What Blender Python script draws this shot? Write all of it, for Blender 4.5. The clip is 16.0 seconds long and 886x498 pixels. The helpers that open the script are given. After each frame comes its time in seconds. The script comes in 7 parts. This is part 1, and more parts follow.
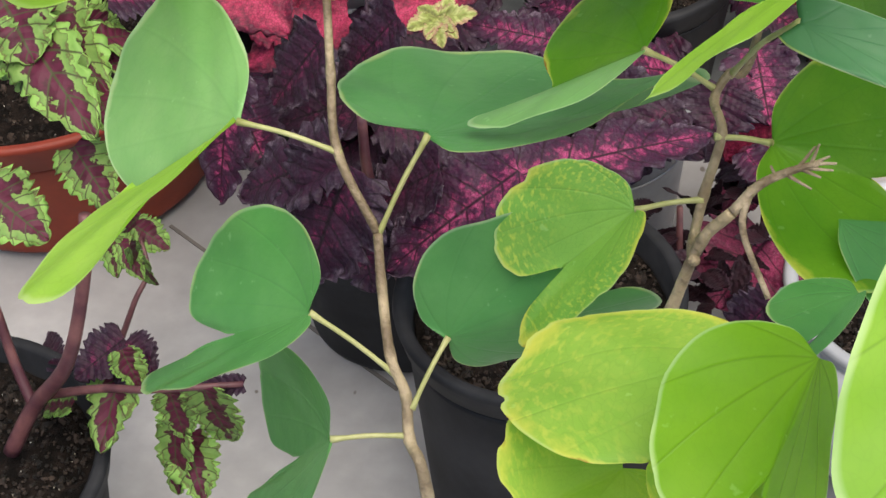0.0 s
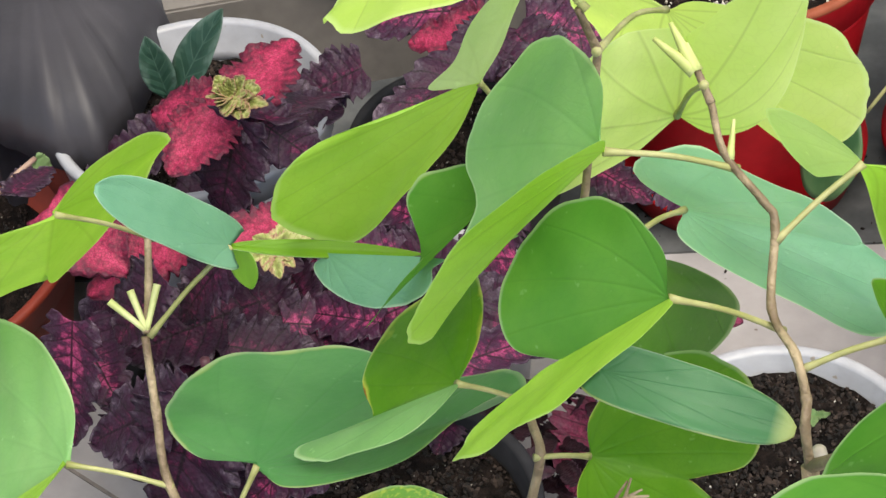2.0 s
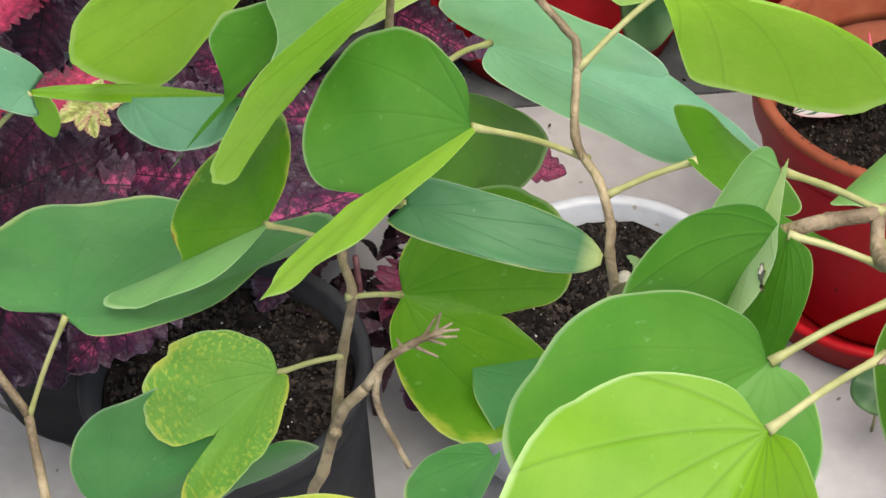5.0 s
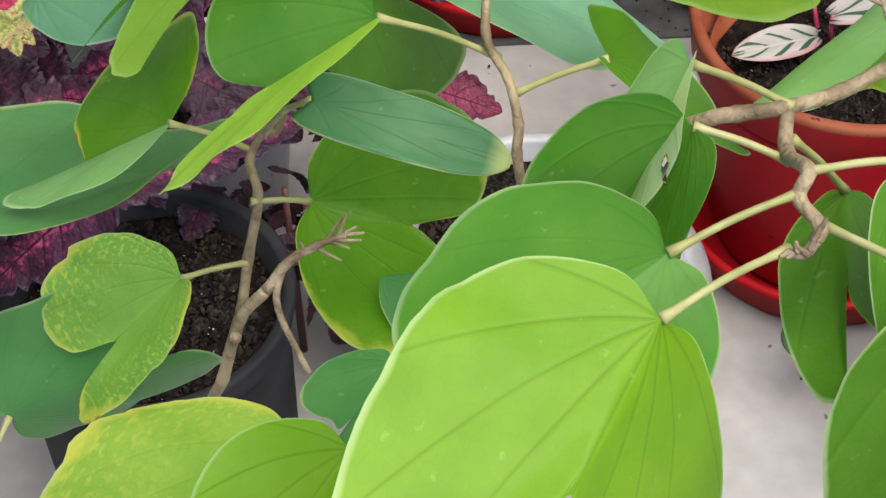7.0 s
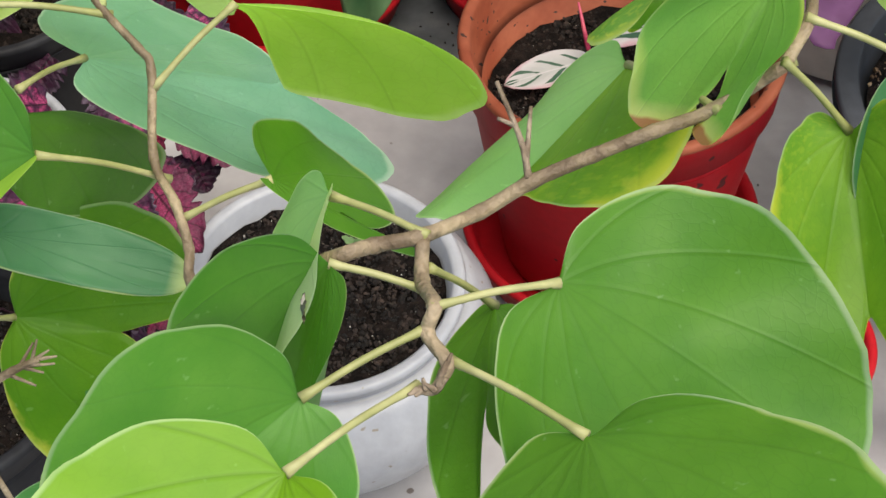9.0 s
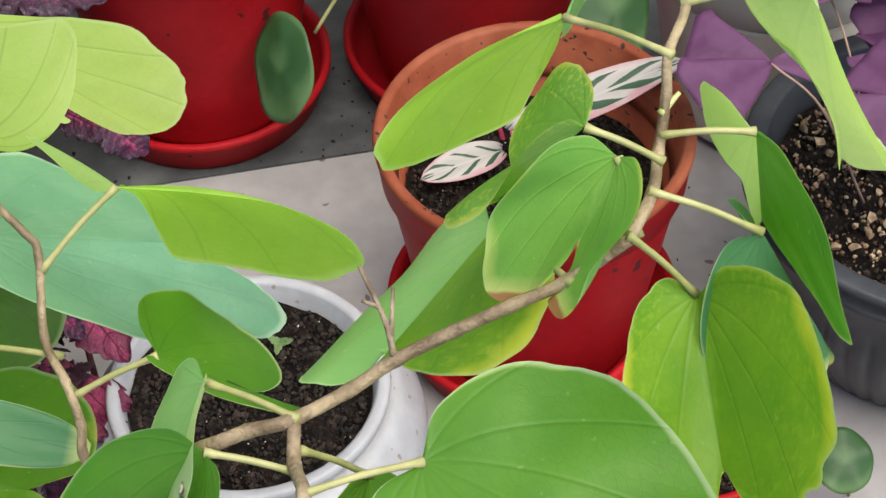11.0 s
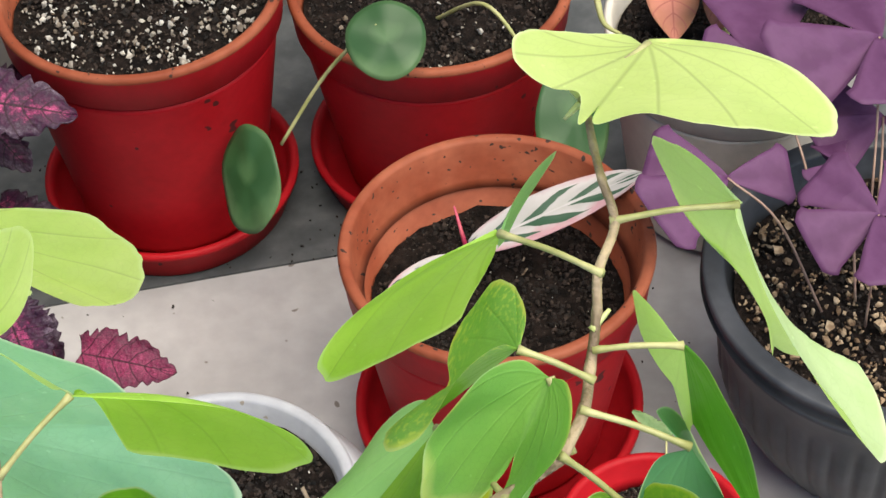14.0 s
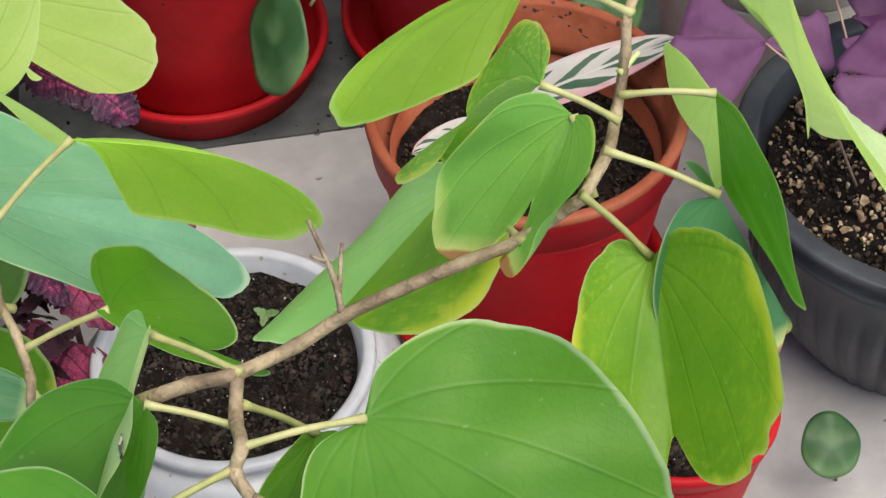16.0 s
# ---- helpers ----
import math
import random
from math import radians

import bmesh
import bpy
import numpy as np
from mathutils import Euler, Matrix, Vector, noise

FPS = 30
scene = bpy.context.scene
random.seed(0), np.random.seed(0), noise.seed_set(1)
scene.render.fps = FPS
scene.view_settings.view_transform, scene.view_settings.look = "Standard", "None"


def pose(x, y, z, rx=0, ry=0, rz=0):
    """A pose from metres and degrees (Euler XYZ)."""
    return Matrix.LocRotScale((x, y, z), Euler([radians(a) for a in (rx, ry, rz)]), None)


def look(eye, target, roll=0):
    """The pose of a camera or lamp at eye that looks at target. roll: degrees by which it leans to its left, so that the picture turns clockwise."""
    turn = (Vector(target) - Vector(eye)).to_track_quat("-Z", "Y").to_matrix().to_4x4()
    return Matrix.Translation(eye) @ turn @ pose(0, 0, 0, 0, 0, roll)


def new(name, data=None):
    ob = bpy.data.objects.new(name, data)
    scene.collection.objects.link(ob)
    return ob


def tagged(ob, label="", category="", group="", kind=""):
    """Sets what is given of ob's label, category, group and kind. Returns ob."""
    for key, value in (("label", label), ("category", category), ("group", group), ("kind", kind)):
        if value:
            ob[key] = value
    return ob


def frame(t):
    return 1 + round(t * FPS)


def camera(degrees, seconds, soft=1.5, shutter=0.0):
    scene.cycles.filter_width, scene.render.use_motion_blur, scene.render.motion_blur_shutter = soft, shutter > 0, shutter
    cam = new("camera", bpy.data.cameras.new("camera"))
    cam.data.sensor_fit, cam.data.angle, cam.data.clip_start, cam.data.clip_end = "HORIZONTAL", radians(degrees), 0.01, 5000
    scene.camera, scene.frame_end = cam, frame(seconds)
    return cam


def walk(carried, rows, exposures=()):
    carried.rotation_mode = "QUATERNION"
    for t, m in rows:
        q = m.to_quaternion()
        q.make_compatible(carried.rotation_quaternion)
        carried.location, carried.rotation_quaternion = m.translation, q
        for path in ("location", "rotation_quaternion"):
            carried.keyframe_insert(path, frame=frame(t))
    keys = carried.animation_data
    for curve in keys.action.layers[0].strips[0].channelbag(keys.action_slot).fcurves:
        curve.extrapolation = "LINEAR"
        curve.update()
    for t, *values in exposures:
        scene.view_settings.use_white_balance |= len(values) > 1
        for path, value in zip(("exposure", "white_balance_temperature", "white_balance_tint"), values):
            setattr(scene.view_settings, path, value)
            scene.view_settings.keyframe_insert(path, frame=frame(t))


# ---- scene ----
cam = camera(26.0, 16.0, soft=1.5)
PATH = [
    (0, (-0.0746, -0.7730, 0.8663), (-0.3584, -0.1243, 0.1601), -6.28),
    (0.5, (-0.0690, -0.7593, 0.8795), (-0.3433, -0.0956, 0.1836), -6.91),
    (1, (-0.0696, -0.7426, 0.8975), (-0.3405, -0.0825, 0.1969), -8.25),
    (1.5, (-0.0708, -0.7333, 0.9167), (-0.3206, -0.0569, 0.2237), -8.08),
    (2, (-0.0659, -0.7233, 0.9262), (-0.2940, -0.0321, 0.2405), -7.77),
    (2.5, (-0.0567, -0.7192, 0.9346), (-0.2457, -0.0182, 0.2470), -6.42),
    (3, (-0.0518, -0.7073, 0.9537), (-0.2164, 0.0013, 0.2675), -6.03),
    (3.5, (-0.0512, -0.7036, 0.9501), (-0.2049, 0.0017, 0.2580), -6.02),
    (4, (-0.0467, -0.7022, 0.9348), (-0.1996, -0.0223, 0.2176), -7.26),
    (4.5, (-0.0563, -0.7192, 0.9225), (-0.1991, -0.0572, 0.1868), -6.09),
    (4.7, (-0.0577, -0.7226, 0.9191), (-0.1990, -0.0619, 0.1818), -5.50),
    (6.8, (-0.0488, -0.7288, 0.8951), (-0.1733, -0.0783, 0.1459), -1.98),
    (7, (-0.0464, -0.7256, 0.8933), (-0.1609, -0.0761, 0.1416), -1.83),
    (7.5, (-0.0391, -0.7249, 0.8961), (-0.1377, -0.0753, 0.1422), -1.27),
    (8, (-0.0247, -0.7147, 0.9009), (-0.1024, -0.0667, 0.1433), -1.23),
    (8.5, (-0.0120, -0.7051, 0.9120), (-0.0747, -0.0584, 0.1518), -1.40),
    (9, (-0.0028, -0.7010, 0.9170), (-0.0476, -0.0502, 0.1591), -1.25),
    (9.5, (0.0080, -0.6966, 0.9266), (-0.0235, -0.0398, 0.1732), -0.90),
    (9.7, (0.0111, -0.6958, 0.9293), (-0.0228, -0.0377, 0.1772), -1.76),
    (11.8, (0.0239, -0.6847, 0.9679), (0.0055, -0.0147, 0.2257), -2.75),
    (12, (0.0266, -0.6817, 0.9710), (0.0070, -0.0137, 0.2270), -3.08),
    (12.5, (0.0281, -0.6756, 0.9813), (0.0124, -0.0097, 0.2354), -2.72),
    (13, (0.0252, -0.6705, 0.9915), (0.0163, 0.0017, 0.2511), -2.53),
    (13.5, (0.0250, -0.6664, 0.9982), (0.0168, 0.0091, 0.2609), -2.62),
    (14, (0.0295, -0.6736, 0.9935), (0.0166, 0.0104, 0.2642), -2.69),
    (14.5, (0.0291, -0.6824, 0.9808), (0.0143, 0.0084, 0.2578), -2.69),
    (15, (0.0246, -0.6868, 0.9655), (0.0110, -0.0111, 0.2284), -1.62),
    (15.5, (0.0185, -0.6916, 0.9516), (-0.0044, -0.0212, 0.2100), -1.51),
    (16, (0.0315, -0.6932, 0.9440), (0.0020, -0.0312, 0.1951), -1.80),
]
walk(cam, [(t, look(eye, target, roll)) for t, eye, target, roll in PATH], [(0.0, 0.88, 7050, 8), (3.0, 1.03, 7050, 8), (4.7, 0.96, 7050, 8), (7.0, 0.81, 7050, 8), (9.5, 0.72, 7050, 8), (12.0, 0.97, 7050, 8), (14.0, 1.00, 7050, 8), (16.0, 0.82, 7050, 8)])

# ---- world and light: bright shade on a balcony ----
world = bpy.data.worlds.new("balcony_sky")
scene.world = world
world.use_nodes = True
wn = world.node_tree
sky = wn.nodes.new("ShaderNodeTexSky")
sky.sky_type = "NISHITA"
sky.sun_disc = False
sky.sun_elevation, sky.sun_rotation = radians(66), radians(132)
bg = wn.nodes["Background"]
wn.links.new(sky.outputs[0], bg.inputs[0])
bg.inputs[1].default_value = 0.15
sun = new("sun", bpy.data.lights.new("sun", "SUN"))
sun.data.energy, sun.data.angle, sun.data.color = 3.3, radians(60), (1.0, 0.95, 0.86)
sun.matrix_world = look((0.50, -0.45, 1.5), (0, 0, 0))


# ---- materials ----
def mat(name, base=(0.5, 0.5, 0.5), rough=0.5):
    m = bpy.data.materials.new(name)
    m.use_nodes = True
    b = m.node_tree.nodes["Principled BSDF"]
    b.inputs["Base Color"].default_value = (*base, 1)
    b.inputs["Roughness"].default_value = rough
    b.inputs["Specular IOR Level"].default_value = 0.35
    return m


def speckled(name, base, other, scale, rough=0.5,  low=0.4, high=0.65, bump=0.0, fine=0.0, third=None, spots=None, shine=0.35):
    """Two base colours mixed by noise, a finer second noise, and relief."""
    m = mat(name, base, rough)
    t = m.node_tree
    b = t.nodes["Principled BSDF"]
    b.inputs["Specular IOR Level"].default_value = shine
    co = t.nodes.new("ShaderNodeTexCoord")
    n1 = t.nodes.new("ShaderNodeTexNoise")
    n1.inputs["Scale"].default_value, n1.inputs["Detail"].default_value = scale, 6
    t.links.new(co.outputs["Object"], n1.inputs["Vector"])
    r = t.nodes.new("ShaderNodeValToRGB")
    r.color_ramp.elements[0].position, r.color_ramp.elements[1].position = low, high
    r.color_ramp.elements[0].color, r.color_ramp.elements[1].color = (*base, 1), (*other, 1)
    if third:
        e = r.color_ramp.elements.new(min(0.98, high + 0.12))
        e.color = (*third, 1)
    t.links.new(n1.outputs["Fac"], r.inputs["Fac"])
    out = r.outputs["Color"]
    n2 = t.nodes.new("ShaderNodeTexNoise")
    n2.inputs["Scale"].default_value, n2.inputs["Detail"].default_value = (fine or scale * 7), 4
    t.links.new(co.outputs["Object"], n2.inputs["Vector"])
    mul = t.nodes.new("ShaderNodeMix")
    mul.data_type, mul.blend_type = "RGBA", "MULTIPLY"
    mul.inputs[0].default_value = 0.35
    t.links.new(out, mul.inputs[6])
    t.links.new(n2.outputs["Fac"], mul.inputs[7])
    out = mul.outputs[2]
    if spots:
        colour, density, *lim = spots
        lim = lim[0] if lim else 0.745
        n3 = t.nodes.new("ShaderNodeTexNoise")
        n3.inputs["Scale"].default_value, n3.inputs["Detail"].default_value = density, 1
        t.links.new(co.outputs["Object"], n3.inputs["Vector"])
        r3 = t.nodes.new("ShaderNodeValToRGB")
        r3.color_ramp.elements[0].position, r3.color_ramp.elements[1].position = lim, lim + 0.02
        t.links.new(n3.outputs["Fac"], r3.inputs["Fac"])
        mx = t.nodes.new("ShaderNodeMix")
        mx.data_type = "RGBA"
        t.links.new(r3.outputs["Color"], mx.inputs[0])
        t.links.new(out, mx.inputs[6])
        mx.inputs[7].default_value = (*colour, 1)
        out = mx.outputs[2]
    t.links.new(out, b.inputs["Base Color"])
    if bump:
        bp = t.nodes.new("ShaderNodeBump")
        bp.inputs["Strength"].default_value, bp.inputs["Distance"].default_value = bump, 0.003
        t.links.new(n2.outputs["Fac"], bp.inputs["Height"])
        t.links.new(bp.outputs["Normal"], b.inputs["Normal"])
    return m


MARBLE = speckled("marble_tile", (0.330, 0.318, 0.322), (0.415, 0.402, 0.406), 9, 0.35, fine=60, spots=((0.12, 0.10, 0.09), 70))
GRANITE = speckled("grey_granite", (0.055, 0.060, 0.064), (0.105, 0.110, 0.114), 30, 0.5, fine=220)
WALL = speckled("wall_paint", (0.33, 0.34, 0.355), (0.39, 0.40, 0.415), 6, 0.7, fine=80)
UNSEEN_WALL = speckled("unseen_wall_paint", (0.30, 0.28, 0.25), (0.36, 0.34, 0.31), 5, 0.8, fine=60)
SKIRT = speckled("skirting_stone", (0.155, 0.142, 0.132), (0.225, 0.205, 0.19), 14, 0.5, fine=90)
RED = speckled("red_plastic", (0.335, 0.006, 0.011), (0.40, 0.010, 0.016), 12, 0.5, fine=150, spots=((0.06, 0.01, 0.01), 75), shine=0.12)
FADED = speckled("faded_red_plastic", (0.20, 0.046, 0.021), (0.28, 0.082, 0.042), 24, 0.6, fine=140, spots=((0.03, 0.016, 0.012), 190, 0.69), shine=0.15)
WHITE = speckled("white_plastic", (0.31, 0.315, 0.34), (0.39, 0.395, 0.415), 8, 0.35, fine=90, spots=((0.20, 0.17, 0.14), 160, 0.735), bump=0.12)
CREAM = speckled("cream_plastic", (0.52, 0.48, 0.42), (0.60, 0.56, 0.49), 8, 0.35, fine=90)
BLACK = speckled("black_plastic", (0.024, 0.027, 0.033), (0.047, 0.050, 0.058), 20, 0.46, fine=160)
JOINT = speckled("dark_joint", (0.16, 0.14, 0.13), (0.24, 0.21, 0.19), 60, 0.8)
TERRACOTTA = speckled("terracotta_plastic", (0.195, 0.024, 0.011), (0.26, 0.038, 0.017), 12, 0.55, fine=120)
BAG = speckled("grey_plastic_sheet", (0.030, 0.028, 0.033), (0.052, 0.048, 0.056), 7, 0.5, fine=40, bump=0.2)
PERLITE = speckled("perlite", (0.36, 0.33, 0.28), (0.50, 0.48, 0.44), 90, 0.9, fine=500)
GRIT = speckled("tan_grit", (0.22, 0.14, 0.08), (0.50, 0.38, 0.25), 140, 0.85, fine=500)
CRUMB = speckled("soil_crumb", (0.008, 0.006, 0.0045), (0.046, 0.030, 0.023), 160, 0.95, fine=500)
INK = mat("dark_print", (0.08, 0.08, 0.09), 0.6)
COAL = speckled("old_black_plastic", (0.012, 0.012, 0.014), (0.028, 0.028, 0.031), 20, 0.6, fine=160, shine=0.15)
for grain in (PERLITE, GRIT, CRUMB):
    # each grain has its own tone, from bright to earth-stained
    gt = grain.node_tree
    gb = gt.nodes["Principled BSDF"]
    geo = gt.nodes.new("ShaderNodeNewGeometry")
    tone = gt.nodes.new("ShaderNodeValToRGB")
    tone.color_ramp.elements[0].color, tone.color_ramp.elements[1].color = (0.20, 0.13, 0.08, 1), (1, 1, 1, 1)
    tone.color_ramp.elements[1].position = 0.75
    gt.links.new(geo.outputs["Random Per Island"], tone.inputs["Fac"])
    gm = gt.nodes.new("ShaderNodeMix")
    gm.data_type, gm.blend_type = "RGBA", "MULTIPLY"
    gm.inputs[0].default_value = 1.0
    gt.links.new(gb.inputs["Base Color"].links[0].from_socket, gm.inputs[6])
    gt.links.new(tone.outputs["Color"], gm.inputs[7])
    gt.links.new(gm.outputs[2], gb.inputs["Base Color"])
SOIL = speckled("damp_soil", (0.004, 0.003, 0.0025), (0.016, 0.011, 0.009), 120, 0.95, bump=1.0, fine=420, shine=0.1)


# ---- building helpers ----
def part(name, bm, material, parent=None, label="", smooth=True):
    """Links a bmesh as one mesh object."""
    me = bpy.data.meshes.new(name)
    bm.to_mesh(me)
    bm.free()
    for p in me.polygons:
        p.use_smooth = smooth
    mats = material if isinstance(material, (list, tuple)) else [material]
    for one in mats:
        me.materials.append(one)
    ob = new(name, me)
    ob.parent = parent
    if label:
        tagged(ob, label)
    return ob


def lathe(profile, steps=72, wave=0.0, waves=0, caps=True):
    """A turned form: profile rows of radius, height, material slot."""
    bm = bmesh.new()
    rings = []
    for r, z, *rest in profile:
        ripple = rest[1] if len(rest) > 1 else wave
        ring = []
        for i in range(steps):
            a = 2 * math.pi * i / steps
            k = r * (1 + ripple * abs(math.sin(waves * a / 2)) ** 6)
            ring.append(bm.verts.new((k * math.cos(a), k * math.sin(a), z)))
        rings.append(ring)
    for row, (lo, hi) in enumerate(zip(rings, rings[1:])):
        slot = profile[row][2] if len(profile[row]) > 2 else 0
        for i in range(steps):
            fc = bm.faces.new((lo[i], lo[(i + 1) % steps], hi[(i + 1) % steps], hi[i]))
            fc.material_index = slot
    if caps:
        bm.faces.new(list(reversed(rings[0])))
        bm.faces.new(rings[-1])
    bm.normal_update()
    return bm


def box(x0, y0, z0, x1, y1, z1, bevel=0.0):
    bm = bmesh.new()
    bmesh.ops.create_cube(bm, size=1)
    bmesh.ops.scale(bm, vec=(x1 - x0, y1 - y0, z1 - z0), verts=bm.verts)
    bmesh.ops.translate(bm, vec=((x0 + x1) / 2, (y0 + y1) / 2, (z0 + z1) / 2), verts=bm.verts)
    if bevel:
        bmesh.ops.bevel(bm, geom=bm.edges[:], offset=bevel, segments=2, affect="EDGES")
    return bm


def tube(points, radii, sides=8):
    """A round rod through points, with a radius at each."""
    bm = bmesh.new()
    pts = [Vector(p) for p in points]
    rings, side = [], None
    for i, p in enumerate(pts):
        d = (pts[min(i + 1, len(pts) - 1)] - pts[max(i - 1, 0)]).normalized()
        side = d.orthogonal().normalized() if side is None else (side - side.dot(d) * d).normalized()
        other = d.cross(side)
        rings.append([bm.verts.new(p + radii[i] * (math.cos(a) * side + math.sin(a) * other)) for a in (2 * math.pi * k / sides for k in range(sides))])
    for lo, hi in zip(rings, rings[1:]):
        for k in range(sides):
            bm.faces.new((lo[k], lo[(k + 1) % sides], hi[(k + 1) % sides], hi[k]))
    bm.faces.new(list(reversed(rings[0])))
    bm.faces.new(rings[-1])
    bm.normal_update()
    return bm


def bend(points, steps=5):
    """A smooth line through the points."""
    pts = [Vector(p) for p in points]
    ext = [2 * pts[0] - pts[1]] + pts + [2 * pts[-1] - pts[-2]]
    out = []
    for i in range(1, len(ext) - 2):
        a, b, c, d = ext[i - 1 : i + 3]
        for k in range(steps):
            s = k / steps
            out.append(0.5 * (2 * b + (c - a) * s + (2 * a - 5 * b + 4 * c - d) * s * s + (3 * b - a - 3 * c + d) * s * s * s))
    return out + [pts[-1]]


def soil_disc(r, z, rough=0.004, seed=1):
    bm = bmesh.new()
    rows, cols = 14, 48
    mid = bm.verts.new((0, 0, z + rough))
    rings = []
    for j in range(1, rows + 1):
        ring = []
        for i in range(cols):
            a = 2 * math.pi * i / cols
            q = r * j / rows
            h = noise.noise((q * math.cos(a) * 60 + seed * 9, q * math.sin(a) * 60, seed)) * rough + noise.noise((q * math.cos(a) * 190, q * math.sin(a) * 190 + seed, 3)) * rough * 0.6
            ring.append(bm.verts.new((q * math.cos(a), q * math.sin(a), z + h)))
        rings.append(ring)
    for i in range(cols):
        bm.faces.new((mid, rings[0][i], rings[0][(i + 1) % cols]))
        for lo, hi in zip(rings, rings[1:]):
            bm.faces.new((lo[i], hi[i], hi[(i + 1) % cols], lo[(i + 1) % cols]))
    return bm


# ---- floor and walls ----
def turned_box(centre, size, degrees, bevel=0.0):
    bm = box(-size[0] / 2, -size[1] / 2, -size[2] / 2, size[0] / 2, size[1] / 2, size[2] / 2, bevel)
    bmesh.ops.transform(bm, matrix=pose(*centre, 0, 0, degrees), verts=bm.verts)
    return bm


def setting(name, bm, material, label, category, parent=None):
    ob = part(name, bm, material, parent, label, False)
    return tagged(ob, kind="structure", category=category)


setting("floor", turned_box((0, 0, -0.03), (12, 12, 0.06), 11), MARBLE, "worn off-white marble floor with small dark specks", "floor")
# the strip runs out where the wall cuts across it
strip_at, strip_way, strip_out = Vector((-0.07, 0.253)), Vector((math.cos(radians(11)), math.sin(radians(11)))), Vector((-math.sin(radians(11)), math.cos(radians(11))))
wall_at, wall_way = Vector((-0.504, 0.383)), Vector((math.cos(radians(22)), math.sin(radians(22))))


def meets_wall(p):
    gap = wall_at - p
    return p + strip_way * ((gap.x * wall_way.y - gap.y * wall_way.x) / (strip_way.x * wall_way.y - strip_way.y * wall_way.x))


strip = bmesh.new()
near, far = strip_at + strip_way * 3.0, strip_at + strip_out * 0.6 + strip_way * 3.0
outline = [meets_wall(strip_at), near, far, meets_wall(strip_at + strip_out * 0.6)]
low = [strip.verts.new((p.x, p.y, -0.002)) for p in outline]
high = [strip.verts.new((p.x, p.y, 0.002)) for p in outline]
strip.faces.new(high)
strip.faces.new(low[::-1])
for a in range(4):
    strip.faces.new((low[a], low[(a + 1) % 4], high[(a + 1) % 4], high[a]))
setting("granite_strip", strip, GRANITE, "dark grey granite strip laid along the wall", "floor")
setting("floor_joint", turned_box((-0.507, -0.050, 0.0), (0.215, 0.0022, 0.0024), -25.7), JOINT, "thin dark joint between marble slabs", "floor")
dw = Vector((-math.sin(radians(22)), math.cos(radians(22)), 0))
setting("skirting", turned_box(tuple(Vector((-0.50, 0.374, 0.05)) + dw * 0.01), (6, 0.02, 0.10), 22, 0.002), SKIRT, "stained stone skirting at the foot of the wall", "skirting")
# the wall's unseen upper part is added height that blocks sky from behind
setting("wall_north", turned_box(tuple(Vector((-0.50, 0.374, 1.3)) + dw * 0.105), (6, 0.17, 2.6), 22), WALL, "pale grey painted balcony wall", "wall")
# added out of view: keeps low sky light and reflections off the pots
setting("unseen_wall_south", turned_box((0, -3.2, 0.5), (9, 0.15, 1.0), 0), UNSEEN_WALL, "plain low wall added unseen behind the viewer to dim sky light", "wall")


# ---- pots ----
def chips(name, parent, r, z, count, size, material, seed, label, hole=0.0, clump=0.0):
    """Loose irregular grains on the soil, joined."""
    rng = random.Random(seed)
    g = (1 + 5 ** 0.5) / 2
    ico = [Vector(v).normalized() for v in ((-1, g, 0), (1, g, 0), (-1, -g, 0), (1, -g, 0), (0, -1, g), (0, 1, g), (0, -1, -g), (0, 1, -g), (g, 0, -1), (g, 0, 1), (-g, 0, -1), (-g, 0, 1))]
    tris = ((0, 11, 5), (0, 5, 1), (0, 1, 7), (0, 7, 10), (0, 10, 11), (1, 5, 9), (5, 11, 4), (11, 10, 2), (10, 7, 6), (7, 1, 8), (3, 9, 4), (3, 4, 2), (3, 2, 6), (3, 6, 8), (3, 8, 9), (4, 9, 5), (2, 4, 11), (6, 2, 10), (8, 6, 7), (9, 8, 1))
    verts, faces = [], []
    for _ in range(count):
        a, q = rng.uniform(0, 6.283), r * math.sqrt(rng.uniform(hole, 1))
        if clump and noise.noise((q * math.cos(a) * 55, q * math.sin(a) * 55, seed)) < clump * rng.uniform(-1, 0.6):
            continue
        c = Vector((q * math.cos(a), q * math.sin(a), z + rng.uniform(0, size * 0.6)))
        s = size * rng.uniform(0.35, 1.1) * (1.5 if rng.random() < 0.15 else 1)
        turn = Euler((rng.uniform(0, 3), rng.uniform(0, 3), rng.uniform(0, 3))).to_matrix()
        flat = Vector((1, rng.uniform(0.6, 1), rng.uniform(0.45, 0.9)))
        n0 = len(verts)
        for d in ico:
            verts.append(c + turn @ (d * flat * s * rng.uniform(0.35, 1.3)))
        faces.extend(tuple(n0 + k for k in f3) for f3 in tris)
    me = bpy.data.meshes.new(name)
    me.from_pydata([tuple(v) for v in verts], [], faces)
    me.materials.append(material)
    ob = new(name, me)
    ob.parent = parent
    return tagged(ob, label, kind="stuff")


